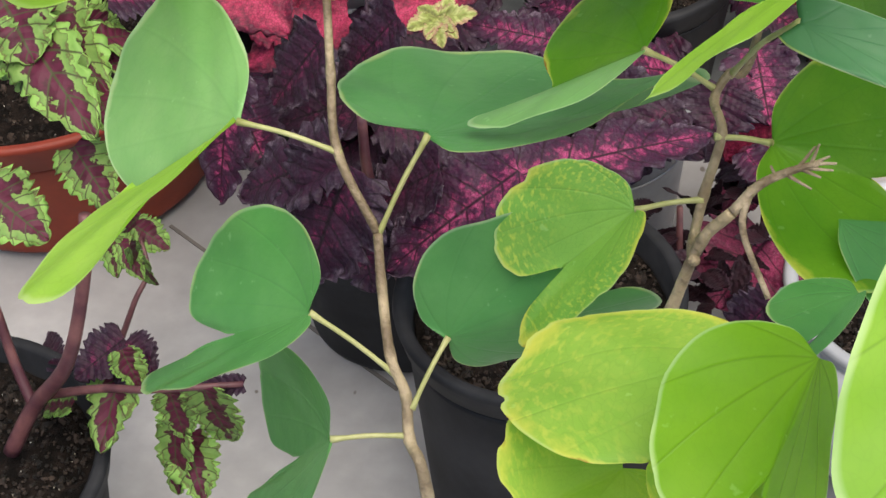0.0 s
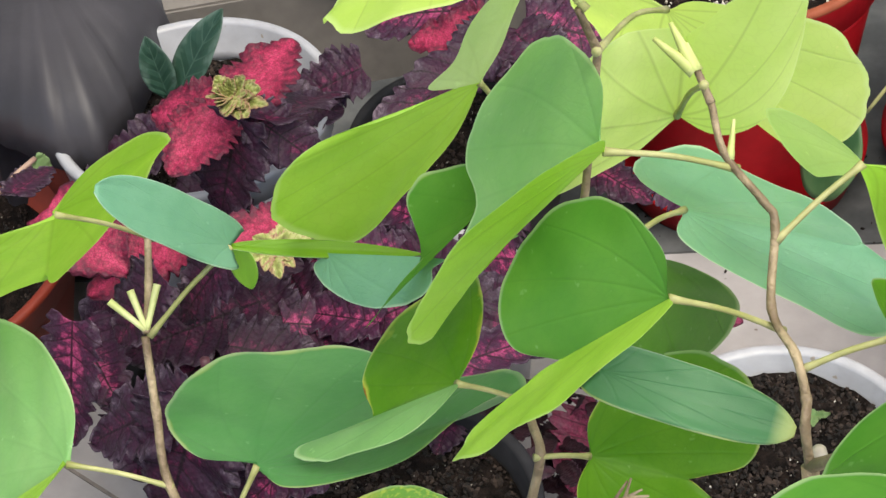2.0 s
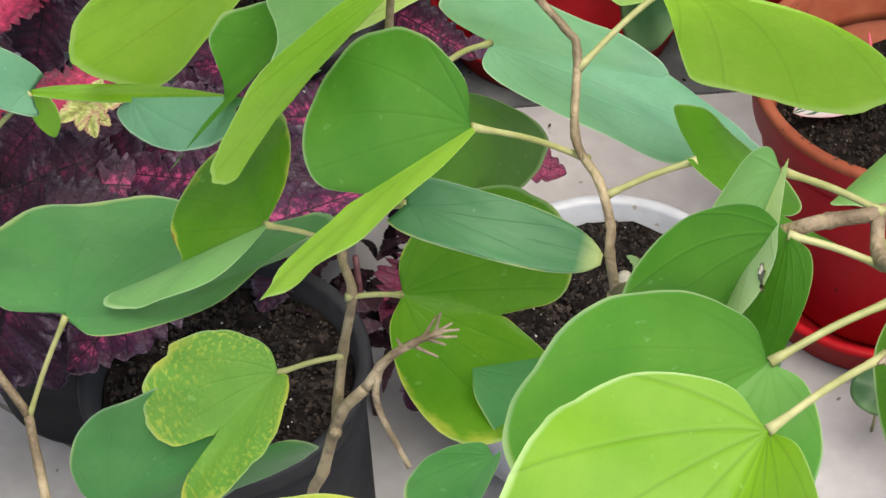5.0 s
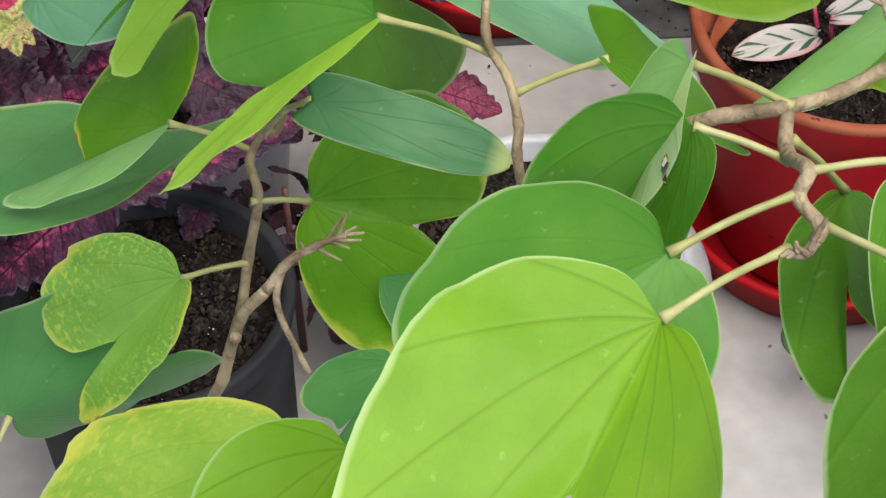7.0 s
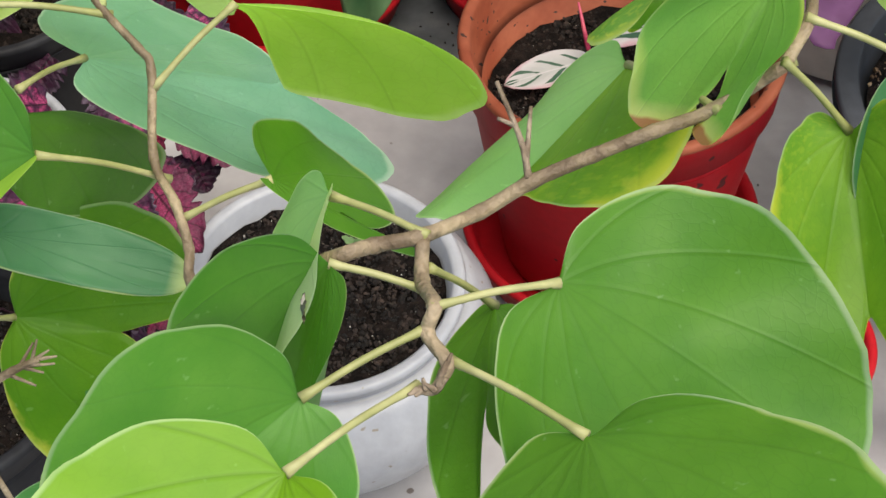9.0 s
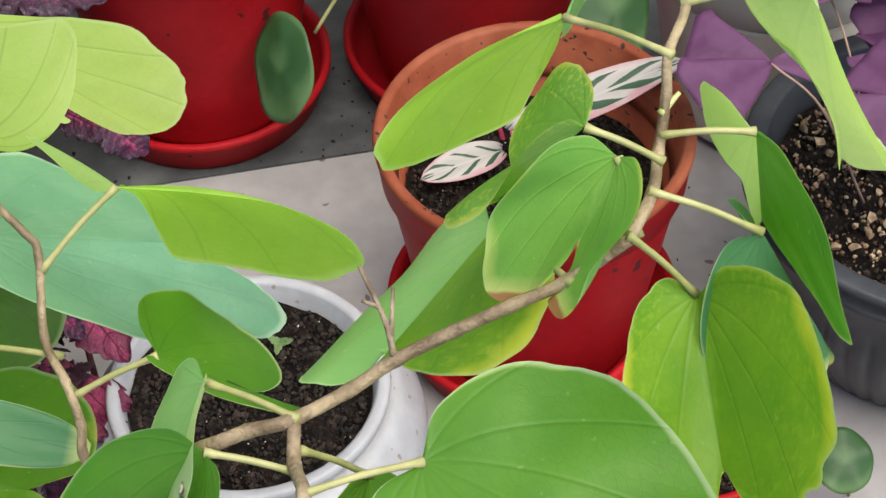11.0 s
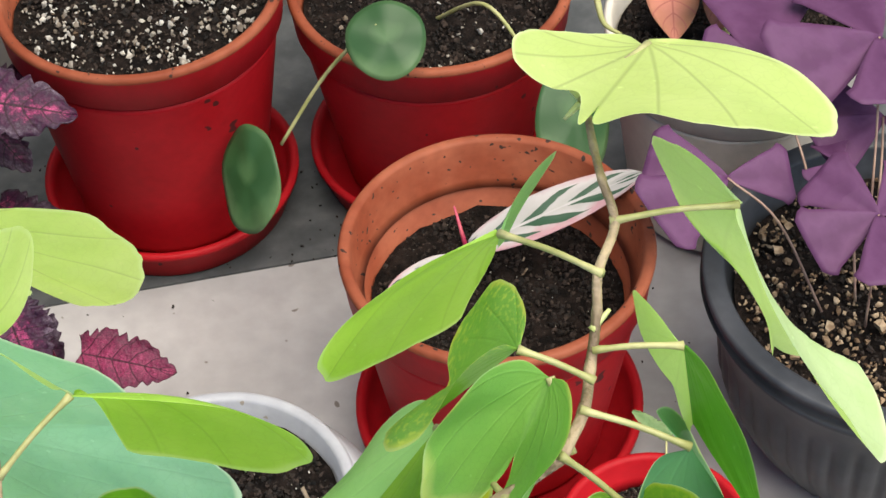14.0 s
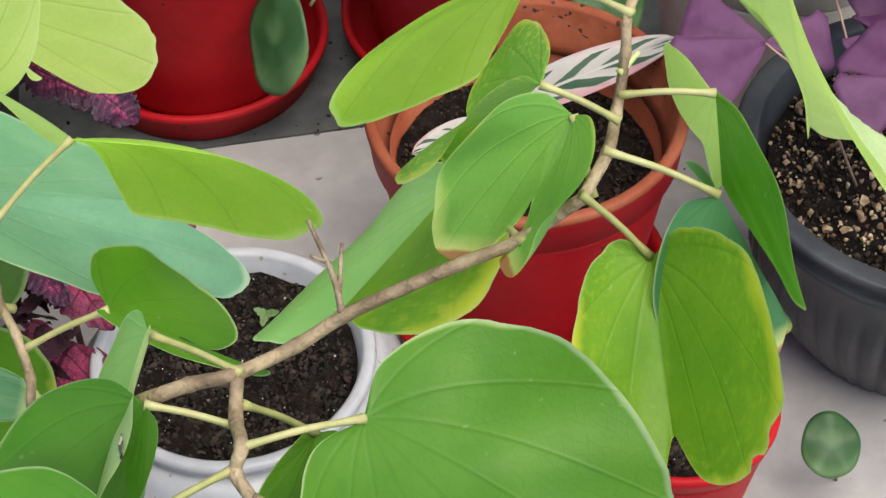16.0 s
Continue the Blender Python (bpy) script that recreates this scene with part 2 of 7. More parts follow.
def pot(name, at, label, outer, inner, r=0.095, h=0.174, foot=0.066, lip=0.030, soil=0.05, saucer=None, seed=1, base=0.006, ribs=0.0, thick=0.0055, crumbs=260, belly=0.0):
    """A round pot with a lip, its soil and, where there is one, its saucer."""
    ob = new(name, None)
    ob.location = at
    tagged(ob, label, "pot", "potted plants")
    t = thick
    body = [(foot - 0.004, base, 0, 0), (foot, base + 0.003, 0, ribs), (r * 0.925, h - lip - 0.003, 0, ribs), (r * 0.93, h - lip, 0, 0), (r * 0.965, h - lip + 0.002, 0, 0), (r * 0.985, h - 0.007, 0, 0), (r * 0.997, h - 0.0045, 1, 0), (r, h - 0.0025, 1, 0), (r - 0.0012, h - 0.0004, 1, 0), (r - 0.0025, h, 1, 0), (r - t, h, 1, 0), (r - t - 0.002, h - 0.002, 1, 0), (r - t - 0.004, h - lip, 1, 0), (r - t - 0.0075, h - lip - 0.004, 1, 0), (foot - 0.006, base + 0.012, 1, 0)]
    if belly:
        body[1:4] = [(foot + (belly - foot) * math.sin(k * math.pi / 2 / 5), base + 0.003 + k / 5 * (h * 0.55), 0, ribs) for k in range(6)] + [(belly + (r - belly) * (1 - math.cos(k * math.pi / 2 / 4)), h * 0.62 + k / 4 * (h * 0.33 - 0.004), 0, 0) for k in range(1, 5)]
        body = [row for row in body if row[1] <= h]
    if belly:
        part("pot_body", lathe(body, 352 if ribs else 96, 0.0, 44), [outer, inner], ob)
    else:
        # the wall of the pot and the thicker rolled rim above it
        part("pot_body", lathe([body[0], body[1], (foot + (r * 0.925 - foot) * 0.03, base + 0.003 + (h - lip - base - 0.006) * 0.03, 0, ribs), (foot + (r * 0.925 - foot) * 0.97, base + 0.003 + (h - lip - base - 0.006) * 0.97, 0, ribs), body[2]] + body[-2:], 352 if ribs else 96, 0.0, 44), [outer, inner], ob)
        ring = body[3:-2] + [(body[-3][0] - 0.0045, h - lip - 0.0035, 1, 0), (r * 0.92, h - lip - 0.0028, 0, 0), body[3]]
        part("rim", lathe(ring, 96, caps=False), [outer, inner], ob, "rolled rim worn paler along its top")
    top, low = r - t - 0.009, foot - 0.006
    rs = low + (top - low) * min(1, (h - soil - base - 0.012) / (h - lip - base - 0.016)) + (0.004 if soil < lip else 0)
    part("soil", soil_disc(rs, h - soil, 0.005, seed), SOIL, ob, "dark damp potting soil")
    if crumbs:
        chips("loose_soil", ob, rs * 0.97, h - soil, crumbs * 9, 0.0021, CRUMB, seed + 40, "loose dark soil crumbs")
        chips("fine_grit", ob, rs * 0.95, h - soil + 0.001, crumbs // 2, 0.0007, PERLITE, seed + 70, "fine pale grains in the soil")
    if saucer:
        prof = [(saucer * 0.86, 0.001), (saucer * 0.9, 0.002), (saucer * 0.975, 0.024), (saucer, 0.026), (saucer, 0.030), (saucer - 0.004, 0.031), (saucer - 0.007, 0.026), (saucer * 0.86, 0.005)]
        part("saucer", lathe(prof), outer, ob, "red plastic saucer")
    return ob


pot_a = pot("red_pot", (-0.1815, 0.3196, 0.002), "red plastic pot with perlite soil on a red saucer", RED, FADED, r=0.0963, h=0.198, soil=0.022, saucer=0.0913, seed=2)
chips("perlite", pot_a, 0.079, 0.179, 1150, 0.0021, PERLITE, 11, "white perlite grains on dark soil", clump=0.35)
pot_b = pot("red_pot", (0.0465, 0.0968, 0.001), "red plastic pot with a sun-faded inner wall, on a red saucer", RED, FADED, r=0.0935, h=0.1755, soil=0.050, saucer=0.092, seed=3)
pot_c = pot("red_pot", (0.0097, 0.346, 0.002), "red plastic pot holding a pilea, on a red saucer", RED, FADED, r=0.0975, h=0.173, soil=0.020, saucer=0.092, seed=4)
chips("perlite", pot_c, 0.078, 0.157, 60, 0.0022, PERLITE, 12, "white perlite grains on dark soil")
pot_d = pot("white_pot", (-0.115, -0.040, 0), "white plastic pot with bare dark soil", WHITE, WHITE, r=0.079, h=0.119, foot=0.068, lip=0.014, soil=0.013, seed=5, thick=0.006, crumbs=300, belly=0.098)
pot_e = pot("small_red_pot", (0.1295, -0.0574, 0), "small bright red pot with dark soil", RED, RED, r=0.056, h=0.101, foot=0.040, lip=0.014, soil=0.016, seed=6, thick=0.004)
pot_f = pot("black_pot", (0.284, 0.083, 0), "black ribbed bowl-shaped pot with gritty soil", BLACK, BLACK, r=0.1175, h=0.156, foot=0.070, lip=0.022, soil=0.022, seed=7, ribs=-0.025, thick=0.012, belly=0.104)
chips("grit", pot_f, 0.096, 0.136, 1900, 0.0019, GRIT, 13, "tan grit scattered over dark soil", clump=0.3)
chips("coarse_grit", pot_f, 0.094, 0.137, 230, 0.0031, GRIT, 23, "coarse tan stones on dark soil")
pot_h = pot("black_pot", (-0.300, -0.143, 0), "black nursery pot with dark soil and woody stems", COAL, COAL, r=0.075, h=0.163, foot=0.066, lip=0.018, soil=0.016, seed=8)
pot_w = pot("white_pot", (-0.4975, 0.130, 0), "white plastic pot holding crimson coleus", WHITE, WHITE, r=0.090, h=0.188, foot=0.072, lip=0.022, soil=0.026, seed=9)
pot_k = pot("black_pot", (-0.350, 0.205, 0), "black plastic pot hidden under purple coleus", COAL, COAL, r=0.075, h=0.115, foot=0.055, lip=0.018, soil=0.018, seed=10)
pot_l = pot("black_pot", (-0.425, -0.030, 0), "black plastic pot under large purple coleus leaves", COAL, COAL, r=0.080, h=0.130, foot=0.062, lip=0.018, soil=0.018, seed=14)
pot_m = pot("white_pot", (-0.330, 0.060, 0), "white plastic pot half hidden by coleus leaves", WHITE, WHITE, r=0.060, h=0.110, foot=0.046, lip=0.018, soil=0.018, seed=15, thick=0.005)
pot_n = pot("black_pot", (-0.572, -0.300, 0), "black nursery pot with a variegated coleus", COAL, COAL, r=0.088, h=0.125, foot=0.068, lip=0.018, soil=0.016, seed=16)
pot_t = pot("terracotta_pot", (-0.702, 0.045, 0), "large terracotta-coloured plastic pot behind coleus leaves", TERRACOTTA, TERRACOTTA, r=0.138, h=0.126, foot=0.105, lip=0.025, soil=0.055, seed=17)
pot_g = pot("white_pot", (0.212, 0.300, 0), "cream plastic pot with dark lettering under its rim", CREAM, CREAM, r=0.088, h=0.170, foot=0.064, lip=0.034, soil=0.022, seed=18, thick=0.004)
for k in range(5):
    a = radians(205 + k * 5.2)
    mark = part("printed_mark", turned_box((0.0, 0.0, 0.0), (0.0035 if k != 1 else 0.005, 0.0008, 0.007), math.degrees(a) + 90), INK, pot_g, "dark printed bar")
    mark.location = (0.0868 * math.cos(a), 0.0868 * math.sin(a), 0.153)

# a grey plastic sheet slumped over the pot behind the coleus
bag = lathe([(0.070, 0.002), (0.074, 0.05), (0.074, 0.10), (0.074, 0.14), (0.074, 0.175), (0.070, 0.200), (0.056, 0.218), (0.034, 0.228), (0.010, 0.231)], 96)
for v in bag.verts:
    a = math.atan2(v.co.y, v.co.x)
    crease = 0.10 * noise.noise((2.2 * math.cos(a), 2.2 * math.sin(a), v.co.z * 3)) + 0.12 * noise.noise((5 * math.cos(a), 5 * math.sin(a), v.co.z * 9)) + 0.05 * noise.noise((15 * math.cos(a), 15 * math.sin(a), v.co.z * 20))
    v.co.x *= 1 + crease
    v.co.y *= 1 + crease
    # it slumps forward over the rims of the pots in front
    rise = max(0.0, min(1.0, (v.co.z - 0.128) / 0.05))
    slump = rise * rise * (3 - 2 * rise) * max(0.0, math.cos(a + 1.02)) ** 1.5 * min(1.0, Vector((v.co.x, v.co.y)).length / 0.06)
    v.co.x += 0.050 * slump
    v.co.y -= 0.084 * slump
bag_ob = part("plastic_sheet", bag, BAG, None, "crumpled dark grey plastic sheet slumped over the pots in front")
bag_ob.location = (-0.634, 0.222, 0)
tagged(bag_ob, category="plastic sheet")

# soil spilt on the granite round the pots
for at, spread, count, seed in (((-0.23, 0.27, 0.0025), 0.10, 90, 61), ((-0.08, 0.30, 0.0025), 0.06, 50, 62), ((0.10, 0.17, 0.0005), 0.09, 26, 63), ((-0.16, 0.02, 0.0005), 0.12, 22, 64)):
    spill = chips("spilt_soil", None, spread, 0.0, count, 0.0014, CRUMB, seed, "dark crumbs of soil spilt on the floor")
    spill.location = at
    tagged(spill, category="soil", kind="stuff")


# ---- orchid tree saplings ----
def leaf_material(name, face, under, yellow=(0.45, 0.42, 0.05), edge=0.12, trans=0.35, rough=0.42, vein=0.55, decay=0.0, net_depth=0.14, tipped=False, mottle=0.0, rib=0.17):
    """Leaf blade: veins, mottled green, pale margin, and light shining through."""
    m = mat(name, face, rough)
    t = m.node_tree
    b = t.nodes["Principled BSDF"]
    b.inputs["Specular IOR Level"].default_value = 0.28
    uv = t.nodes.new("ShaderNodeAttribute")
    uv.attribute_name = "blade"
    sep = t.nodes.new("ShaderNodeSeparateXYZ")
    t.links.new(uv.outputs["Vector"], sep.inputs[0])
    co = t.nodes.new("ShaderNodeTexCoord")
    n1 = t.nodes.new("ShaderNodeTexNoise")
    n1.inputs["Scale"].default_value, n1.inputs["Detail"].default_value = 55, 5
    t.links.new(co.outputs["Object"], n1.inputs["Vector"])
    mix = t.nodes.new("ShaderNodeMix")
    mix.data_type = "RGBA"
    mix.inputs[6].default_value, mix.inputs[7].default_value = (*face, 1), (*under, 1)
    r1 = t.nodes.new("ShaderNodeValToRGB")
    r1.color_ramp.elements[0].position, r1.color_ramp.elements[1].position = 0.35, 0.7
    t.links.new(n1.outputs["Fac"], r1.inputs["Fac"])
    t.links.new(r1.outputs["Color"], mix.inputs[0])

    def calc(op, a, b=None):
        n = t.nodes.new("ShaderNodeMath")
        n.operation = op
        for k, x in enumerate((a, b)):
            if x is None:
                continue
            if isinstance(x, (int, float)):
                n.inputs[k].default_value = x
            else:
                t.links.new(x, n.inputs[k])
        return n.outputs[0]

    u, v = sep.outputs["X"], sep.outputs["Y"]
    reach = calc("SQRT", calc("ADD", calc("MULTIPLY", u, u), calc("MULTIPLY", v, v)))
    fan = calc("MULTIPLY", calc("ARCTAN2", v, u), calc("ADD", calc("MULTIPLY", reach, 0.35), 1.0))
    near = calc("ABSOLUTE", calc("SUBTRACT", fan, 0.34))
    for w in (0.72, 1.18, 1.75):
        near = calc("MINIMUM", near, calc("ABSOLUTE", calc("SUBTRACT", fan, w)))
    near = calc("MINIMUM", calc("MULTIPLY", near, reach), v)
    # a net of fine veins between the main ones
    cells = t.nodes.new("ShaderNodeTexVoronoi")
    cells.feature = "DISTANCE_TO_EDGE"
    cells.inputs["Scale"].default_value = 13
    warp = t.nodes.new("ShaderNodeTexNoise")
    warp.inputs["Scale"].default_value = 9
    t.links.new(uv.outputs["Vector"], warp.inputs["Vector"])
    bent = t.nodes.new("ShaderNodeVectorMath")
    bent.operation = "MULTIPLY_ADD"
    bent.inputs[1].default_value = (0.10, 0.10, 0.0)
    t.links.new(warp.outputs["Color"], bent.inputs[0])
    t.links.new(uv.outputs["Vector"], bent.inputs[2])
    t.links.new(bent.outputs[0], cells.inputs["Vector"])
    net = calc("MULTIPLY", cells.outputs["Distance"], 0.10)
    rn = t.nodes.new("ShaderNodeValToRGB")
    rn.color_ramp.elements[0].position, rn.color_ramp.elements[1].position = 0.001, 0.0055
    rn.color_ramp.elements[0].color, rn.color_ramp.elements[1].color = (net_depth, net_depth, net_depth, 1), (0, 0, 0, 1)
    t.links.new(net, rn.inputs["Fac"])
    rm = t.nodes.new("ShaderNodeValToRGB")
    rm.color_ramp.elements[0].position, rm.color_ramp.elements[1].position = 0.002, 0.012
    rm.color_ramp.elements[0].color, rm.color_ramp.elements[1].color = (rib, rib, rib, 1), (0, 0, 0, 1)
    t.links.new(near, rm.inputs["Fac"])
    line = calc("MAXIMUM", rn.outputs["Color"], rm.outputs["Color"])
    kv = t.nodes.new("ShaderNodeMix")
    kv.data_type = "RGBA"
    t.links.new(line, kv.inputs[0])
    t.links.new(mix.outputs[2], kv.inputs[6])
    kv.inputs[7].default_value = (*(vein * c + (0.03 if vein > 1 else 0) for c in face), 1)
    col = kv.outputs[2]
    if mottle:
        # yellow blotches in rows between the veins
        rows = t.nodes.new("ShaderNodeCombineXYZ")
        t.links.new(calc("MULTIPLY", reach, 24.0), rows.inputs[0])
        t.links.new(calc("MULTIPLY", fan, 9.0), rows.inputs[1])
        n7 = t.nodes.new("ShaderNodeTexNoise")
        n7.inputs["Scale"].default_value, n7.inputs["Detail"].default_value = 1.0, 2
        t.links.new(rows.outputs[0], n7.inputs["Vector"])
        r7 = t.nodes.new("ShaderNodeMapRange")
        r7.inputs["From Min"].default_value, r7.inputs["From Max"].default_value, r7.inputs["To Max"].default_value = 0.50, 0.68, mottle
        t.links.new(n7.outputs["Fac"], r7.inputs["Value"])
        k7 = t.nodes.new("ShaderNodeMix")
        k7.data_type = "RGBA"
        out7 = t.nodes.new("ShaderNodeMapRange")
        out7.inputs["From Min"].default_value, out7.inputs["From Max"].default_value = 0.30, 0.85
        t.links.new(sep.outputs["Z"], out7.inputs["Value"])
        t.links.new(calc("MULTIPLY", r7.outputs["Result"], out7.outputs["Result"]), k7.inputs[0])
        t.links.new(col, k7.inputs[6])
        k7.inputs[7].default_value = (*(0.5 * c + 0.5 * e for c, e in zip(under, yellow)), 1)
        col = k7.outputs[2]
    # margin: paler and yellower at the very edge
    re = t.nodes.new("ShaderNodeValToRGB")
    re.color_ramp.elements[0].position, re.color_ramp.elements[1].position = 1.0 - edge, 0.995
    re.color_ramp.elements[1].color = (0.8, 0.8, 0.8, 1)
    re.color_ramp.elements[0].color = (0, 0, 0, 1)
    n4 = t.nodes.new("ShaderNodeTexNoise")
    n4.inputs["Scale"].default_value = 40
    t.links.new(co.outputs["Object"], n4.inputs["Vector"])
    ad = t.nodes.new("ShaderNodeMath")
    ad.operation = "MULTIPLY_ADD"
    ad.inputs[1].default_value, ad.inputs[2].default_value = edge * 4.0, -edge * 2.3
    t.links.new(n4.outputs["Fac"], ad.inputs[0])
    ad2 = t.nodes.new("ShaderNodeMath")
    t.links.new(sep.outputs["Z"], ad2.inputs[0])
    t.links.new(ad.outputs[0], ad2.inputs[1])
    t.links.new(ad2.outputs[0], re.inputs["Fac"])
    k = t.nodes.new("ShaderNodeMix")
    k.data_type = "RGBA"
    t.links.new(re.outputs["Color"], k.inputs[0])
    t.links.new(col, k.inputs[6])
    k.inputs[7].default_value = (*yellow, 1)
    col = k.outputs[2]
    # a hair-thin pale rim all round
    rr = t.nodes.new("ShaderNodeValToRGB")
    rr.color_ramp.elements[0].position, rr.color_ramp.elements[1].position = 0.965, 0.985
    rr.color_ramp.elements[0].color, rr.color_ramp.elements[1].color = (0, 0, 0, 1), (0.55, 0.55, 0.55, 1)
    t.links.new(sep.outputs["Z"], rr.inputs["Fac"])
    kr = t.nodes.new("ShaderNodeMix")
    kr.data_type = "RGBA"
    t.links.new(rr.outputs["Color"], kr.inputs[0])
    t.links.new(col, kr.inputs[6])
    kr.inputs[7].default_value = (*(min(0.8, 0.8 * c + 0.22) for c in face), 1)
    col = kr.outputs[2]
    # pale flecks, and brown decay that eats in from the margin
    n5 = t.nodes.new("ShaderNodeTexNoise")
    n5.inputs["Scale"].default_value, n5.inputs["Detail"].default_value = 300, 2
    t.links.new(co.outputs["Object"], n5.inputs["Vector"])
    r5 = t.nodes.new("ShaderNodeValToRGB")
    r5.color_ramp.elements[0].position, r5.color_ramp.elements[1].position = 0.70, 0.76
    r5.color_ramp.elements[1].color = (0.45, 0.45, 0.45, 1)
    t.links.new(n5.outputs["Fac"], r5.inputs["Fac"])
    k5 = t.nodes.new("ShaderNodeMix")
    k5.data_type = "RGBA"
    t.links.new(r5.outputs["Color"], k5.inputs[0])
    t.links.new(col, k5.inputs[6])
    k5.inputs[7].default_value = (*(min(0.8, c * 1.2 + 0.10) for c in face), 1)
    col = k5.outputs[2]
    if decay:
        n6 = t.nodes.new("ShaderNodeTexNoise")
        n6.inputs["Scale"].default_value, n6.inputs["Detail"].default_value = 70, 5
        t.links.new(co.outputs["Object"], n6.inputs["Vector"])
        eat = calc("ADD", sep.outputs["Z"], calc("MULTIPLY", calc("SUBTRACT", n6.outputs["Fac"], 0.5), 0.9))
        if tipped:
            far = t.nodes.new("ShaderNodeAttribute")
            far.attribute_name = "tip"
            tip = calc("ADD", far.outputs["Fac"], calc("MULTIPLY", calc("SUBTRACT", n6.outputs["Fac"], 0.5), 0.12))
            for colour, low, high in (((0.50, 0.54, 0.22), 0.80, 0.93), ((0.36, 0.17, 0.09), 0.91, 0.935)):
                rt = t.nodes.new("ShaderNodeMapRange")
                rt.inputs["From Min"].default_value, rt.inputs["From Max"].default_value = low, high
                t.links.new(tip, rt.inputs["Value"])
                kt = t.nodes.new("ShaderNodeMix")
                kt.data_type = "RGBA"
                t.links.new(rt.outputs["Result"], kt.inputs[0])
                t.links.new(col, kt.inputs[6])
                kt.inputs[7].default_value = (*colour, 1)
                col = kt.outputs[2]
        for colour, at in (((0.50, 0.49, 0.09), 1.06 - decay), ((0.22, 0.09, 0.02), 1.22 - decay)):
            r6 = t.nodes.new("ShaderNodeMapRange")
            r6.inputs["From Min"].default_value, r6.inputs["From Max"].default_value = at, at + (0.22 if colour[1] > 0.2 else 0.08)
            t.links.new(eat, r6.inputs["Value"])
            k6 = t.nodes.new("ShaderNodeMix")
            k6.data_type = "RGBA"
            t.links.new(r6.outputs["Result"], k6.inputs[0])
            t.links.new(col, k6.inputs[6])
            k6.inputs[7].default_value = (*colour, 1)
            col = k6.outputs[2]
    t.links.new(col, b.inputs["Base Color"])
    n2 = t.nodes.new("ShaderNodeTexNoise")
    n2.inputs["Scale"].default_value, n2.inputs["Detail"].default_value = 170, 4
    t.links.new(co.outputs["Object"], n2.inputs["Vector"])
    hgt = t.nodes.new("ShaderNodeMath")
    hgt.operation = "MULTIPLY_ADD"
    hgt.inputs[1].default_value = 0.9
    t.links.new(n2.outputs["Fac"], hgt.inputs[0])
    rv = t.nodes.new("ShaderNodeValToRGB")
    rv.color_ramp.elements[0].position, rv.color_ramp.elements[1].position = 0.0, 0.018
    rv.color_ramp.elements[1].color = (0.45, 0.45, 0.45, 1)
    t.links.new(near, rv.inputs["Fac"])
    t.links.new(calc("SUBTRACT", rv.outputs["Color"], calc("MULTIPLY", rn.outputs["Color"], 0.45)), hgt.inputs[2])
    bp = t.nodes.new("ShaderNodeBump")
    bp.inputs["Strength"].default_value, bp.inputs["Distance"].default_value = 0.38, 0.0006
    t.links.new(hgt.outputs[0], bp.inputs["Height"])
    t.links.new(bp.outputs["Normal"], b.inputs["Normal"])
    tr = t.nodes.new("ShaderNodeBsdfTranslucent")
    br = t.nodes.new("ShaderNodeMix")
    br.data_type, br.blend_type = "RGBA", "MULTIPLY"
    br.inputs[0].default_value = 1.0
    br.inputs[7].default_value = (1.18, 1.36, 0.50, 1)
    t.links.new(col, br.inputs[6])
    t.links.new(br.outputs[2], tr.inputs["Color"])
    ms = t.nodes.new("ShaderNodeMixShader")
    ms.inputs[0].default_value = trans
    t.links.new(b.outputs[0], ms.inputs[1])
    t.links.new(tr.outputs[0], ms.inputs[2])
    t.links.new(ms.outputs[0], t.nodes["Material Output"].inputs["Surface"])
    return m


BRIGHT = leaf_material("leaf_bright_green", (0.130, 0.290, 0.010), (0.170, 0.335, 0.016), (0.46, 0.60, 0.20), 0.05, 0.40, vein=0.5, net_depth=0.07, rib=0.34)
# brighter copy of the bright green: light through backlit leaves put into the colour
BACKLIT = leaf_material("leaf_backlit_green", (0.29, 0.50, 0.065), (0.36, 0.56, 0.095), (0.54, 0.66, 0.22), 0.05, 0.48, vein=0.6, net_depth=0.12, rib=0.26)
LEMON = leaf_material("leaf_young_lemon", (0.60, 0.73, 0.26), (0.66, 0.77, 0.32), (0.70, 0.80, 0.42), 0.04, 0.46, 0.5, 0.62, net_depth=0.10, rib=0.42)
BUTTER = leaf_material("leaf_butter_yellow", (0.45, 0.55, 0.19), (0.50, 0.59, 0.23), (0.62, 0.70, 0.36), 0.04, 0.42, 0.5, 0.55, net_depth=0.12, rib=0.5)
YOUNG = leaf_material("leaf_young_yellow_green", (0.45, 0.62, 0.12), (0.51, 0.66, 0.16), (0.60, 0.72, 0.24), 0.04, 0.48, 0.5, 0.7, net_depth=0.08, rib=0.34)
GREEN = leaf_material("leaf_mid_green", (0.062, 0.205, 0.026), (0.092, 0.245, 0.036), (0.40, 0.49, 0.16), 0.05, 0.34, 0.40, vein=0.75)
SEA = leaf_material("leaf_sea_green", (0.060, 0.205, 0.064), (0.088, 0.250, 0.086), (0.40, 0.46, 0.16), 0.05, 0.32, 0.36, vein=0.8)
SEATIP = leaf_material("leaf_sea_green_tipped", (0.048, 0.165, 0.070), (0.068, 0.20, 0.088), (0.42, 0.48, 0.16), 0.05, 0.30, 0.42, vein=0.92, decay=0.02, tipped=True)
DARK = leaf_material("leaf_dark_green", (0.050, 0.155, 0.011), (0.072, 0.190, 0.016), (0.34, 0.43, 0.13), 0.05, 0.24)
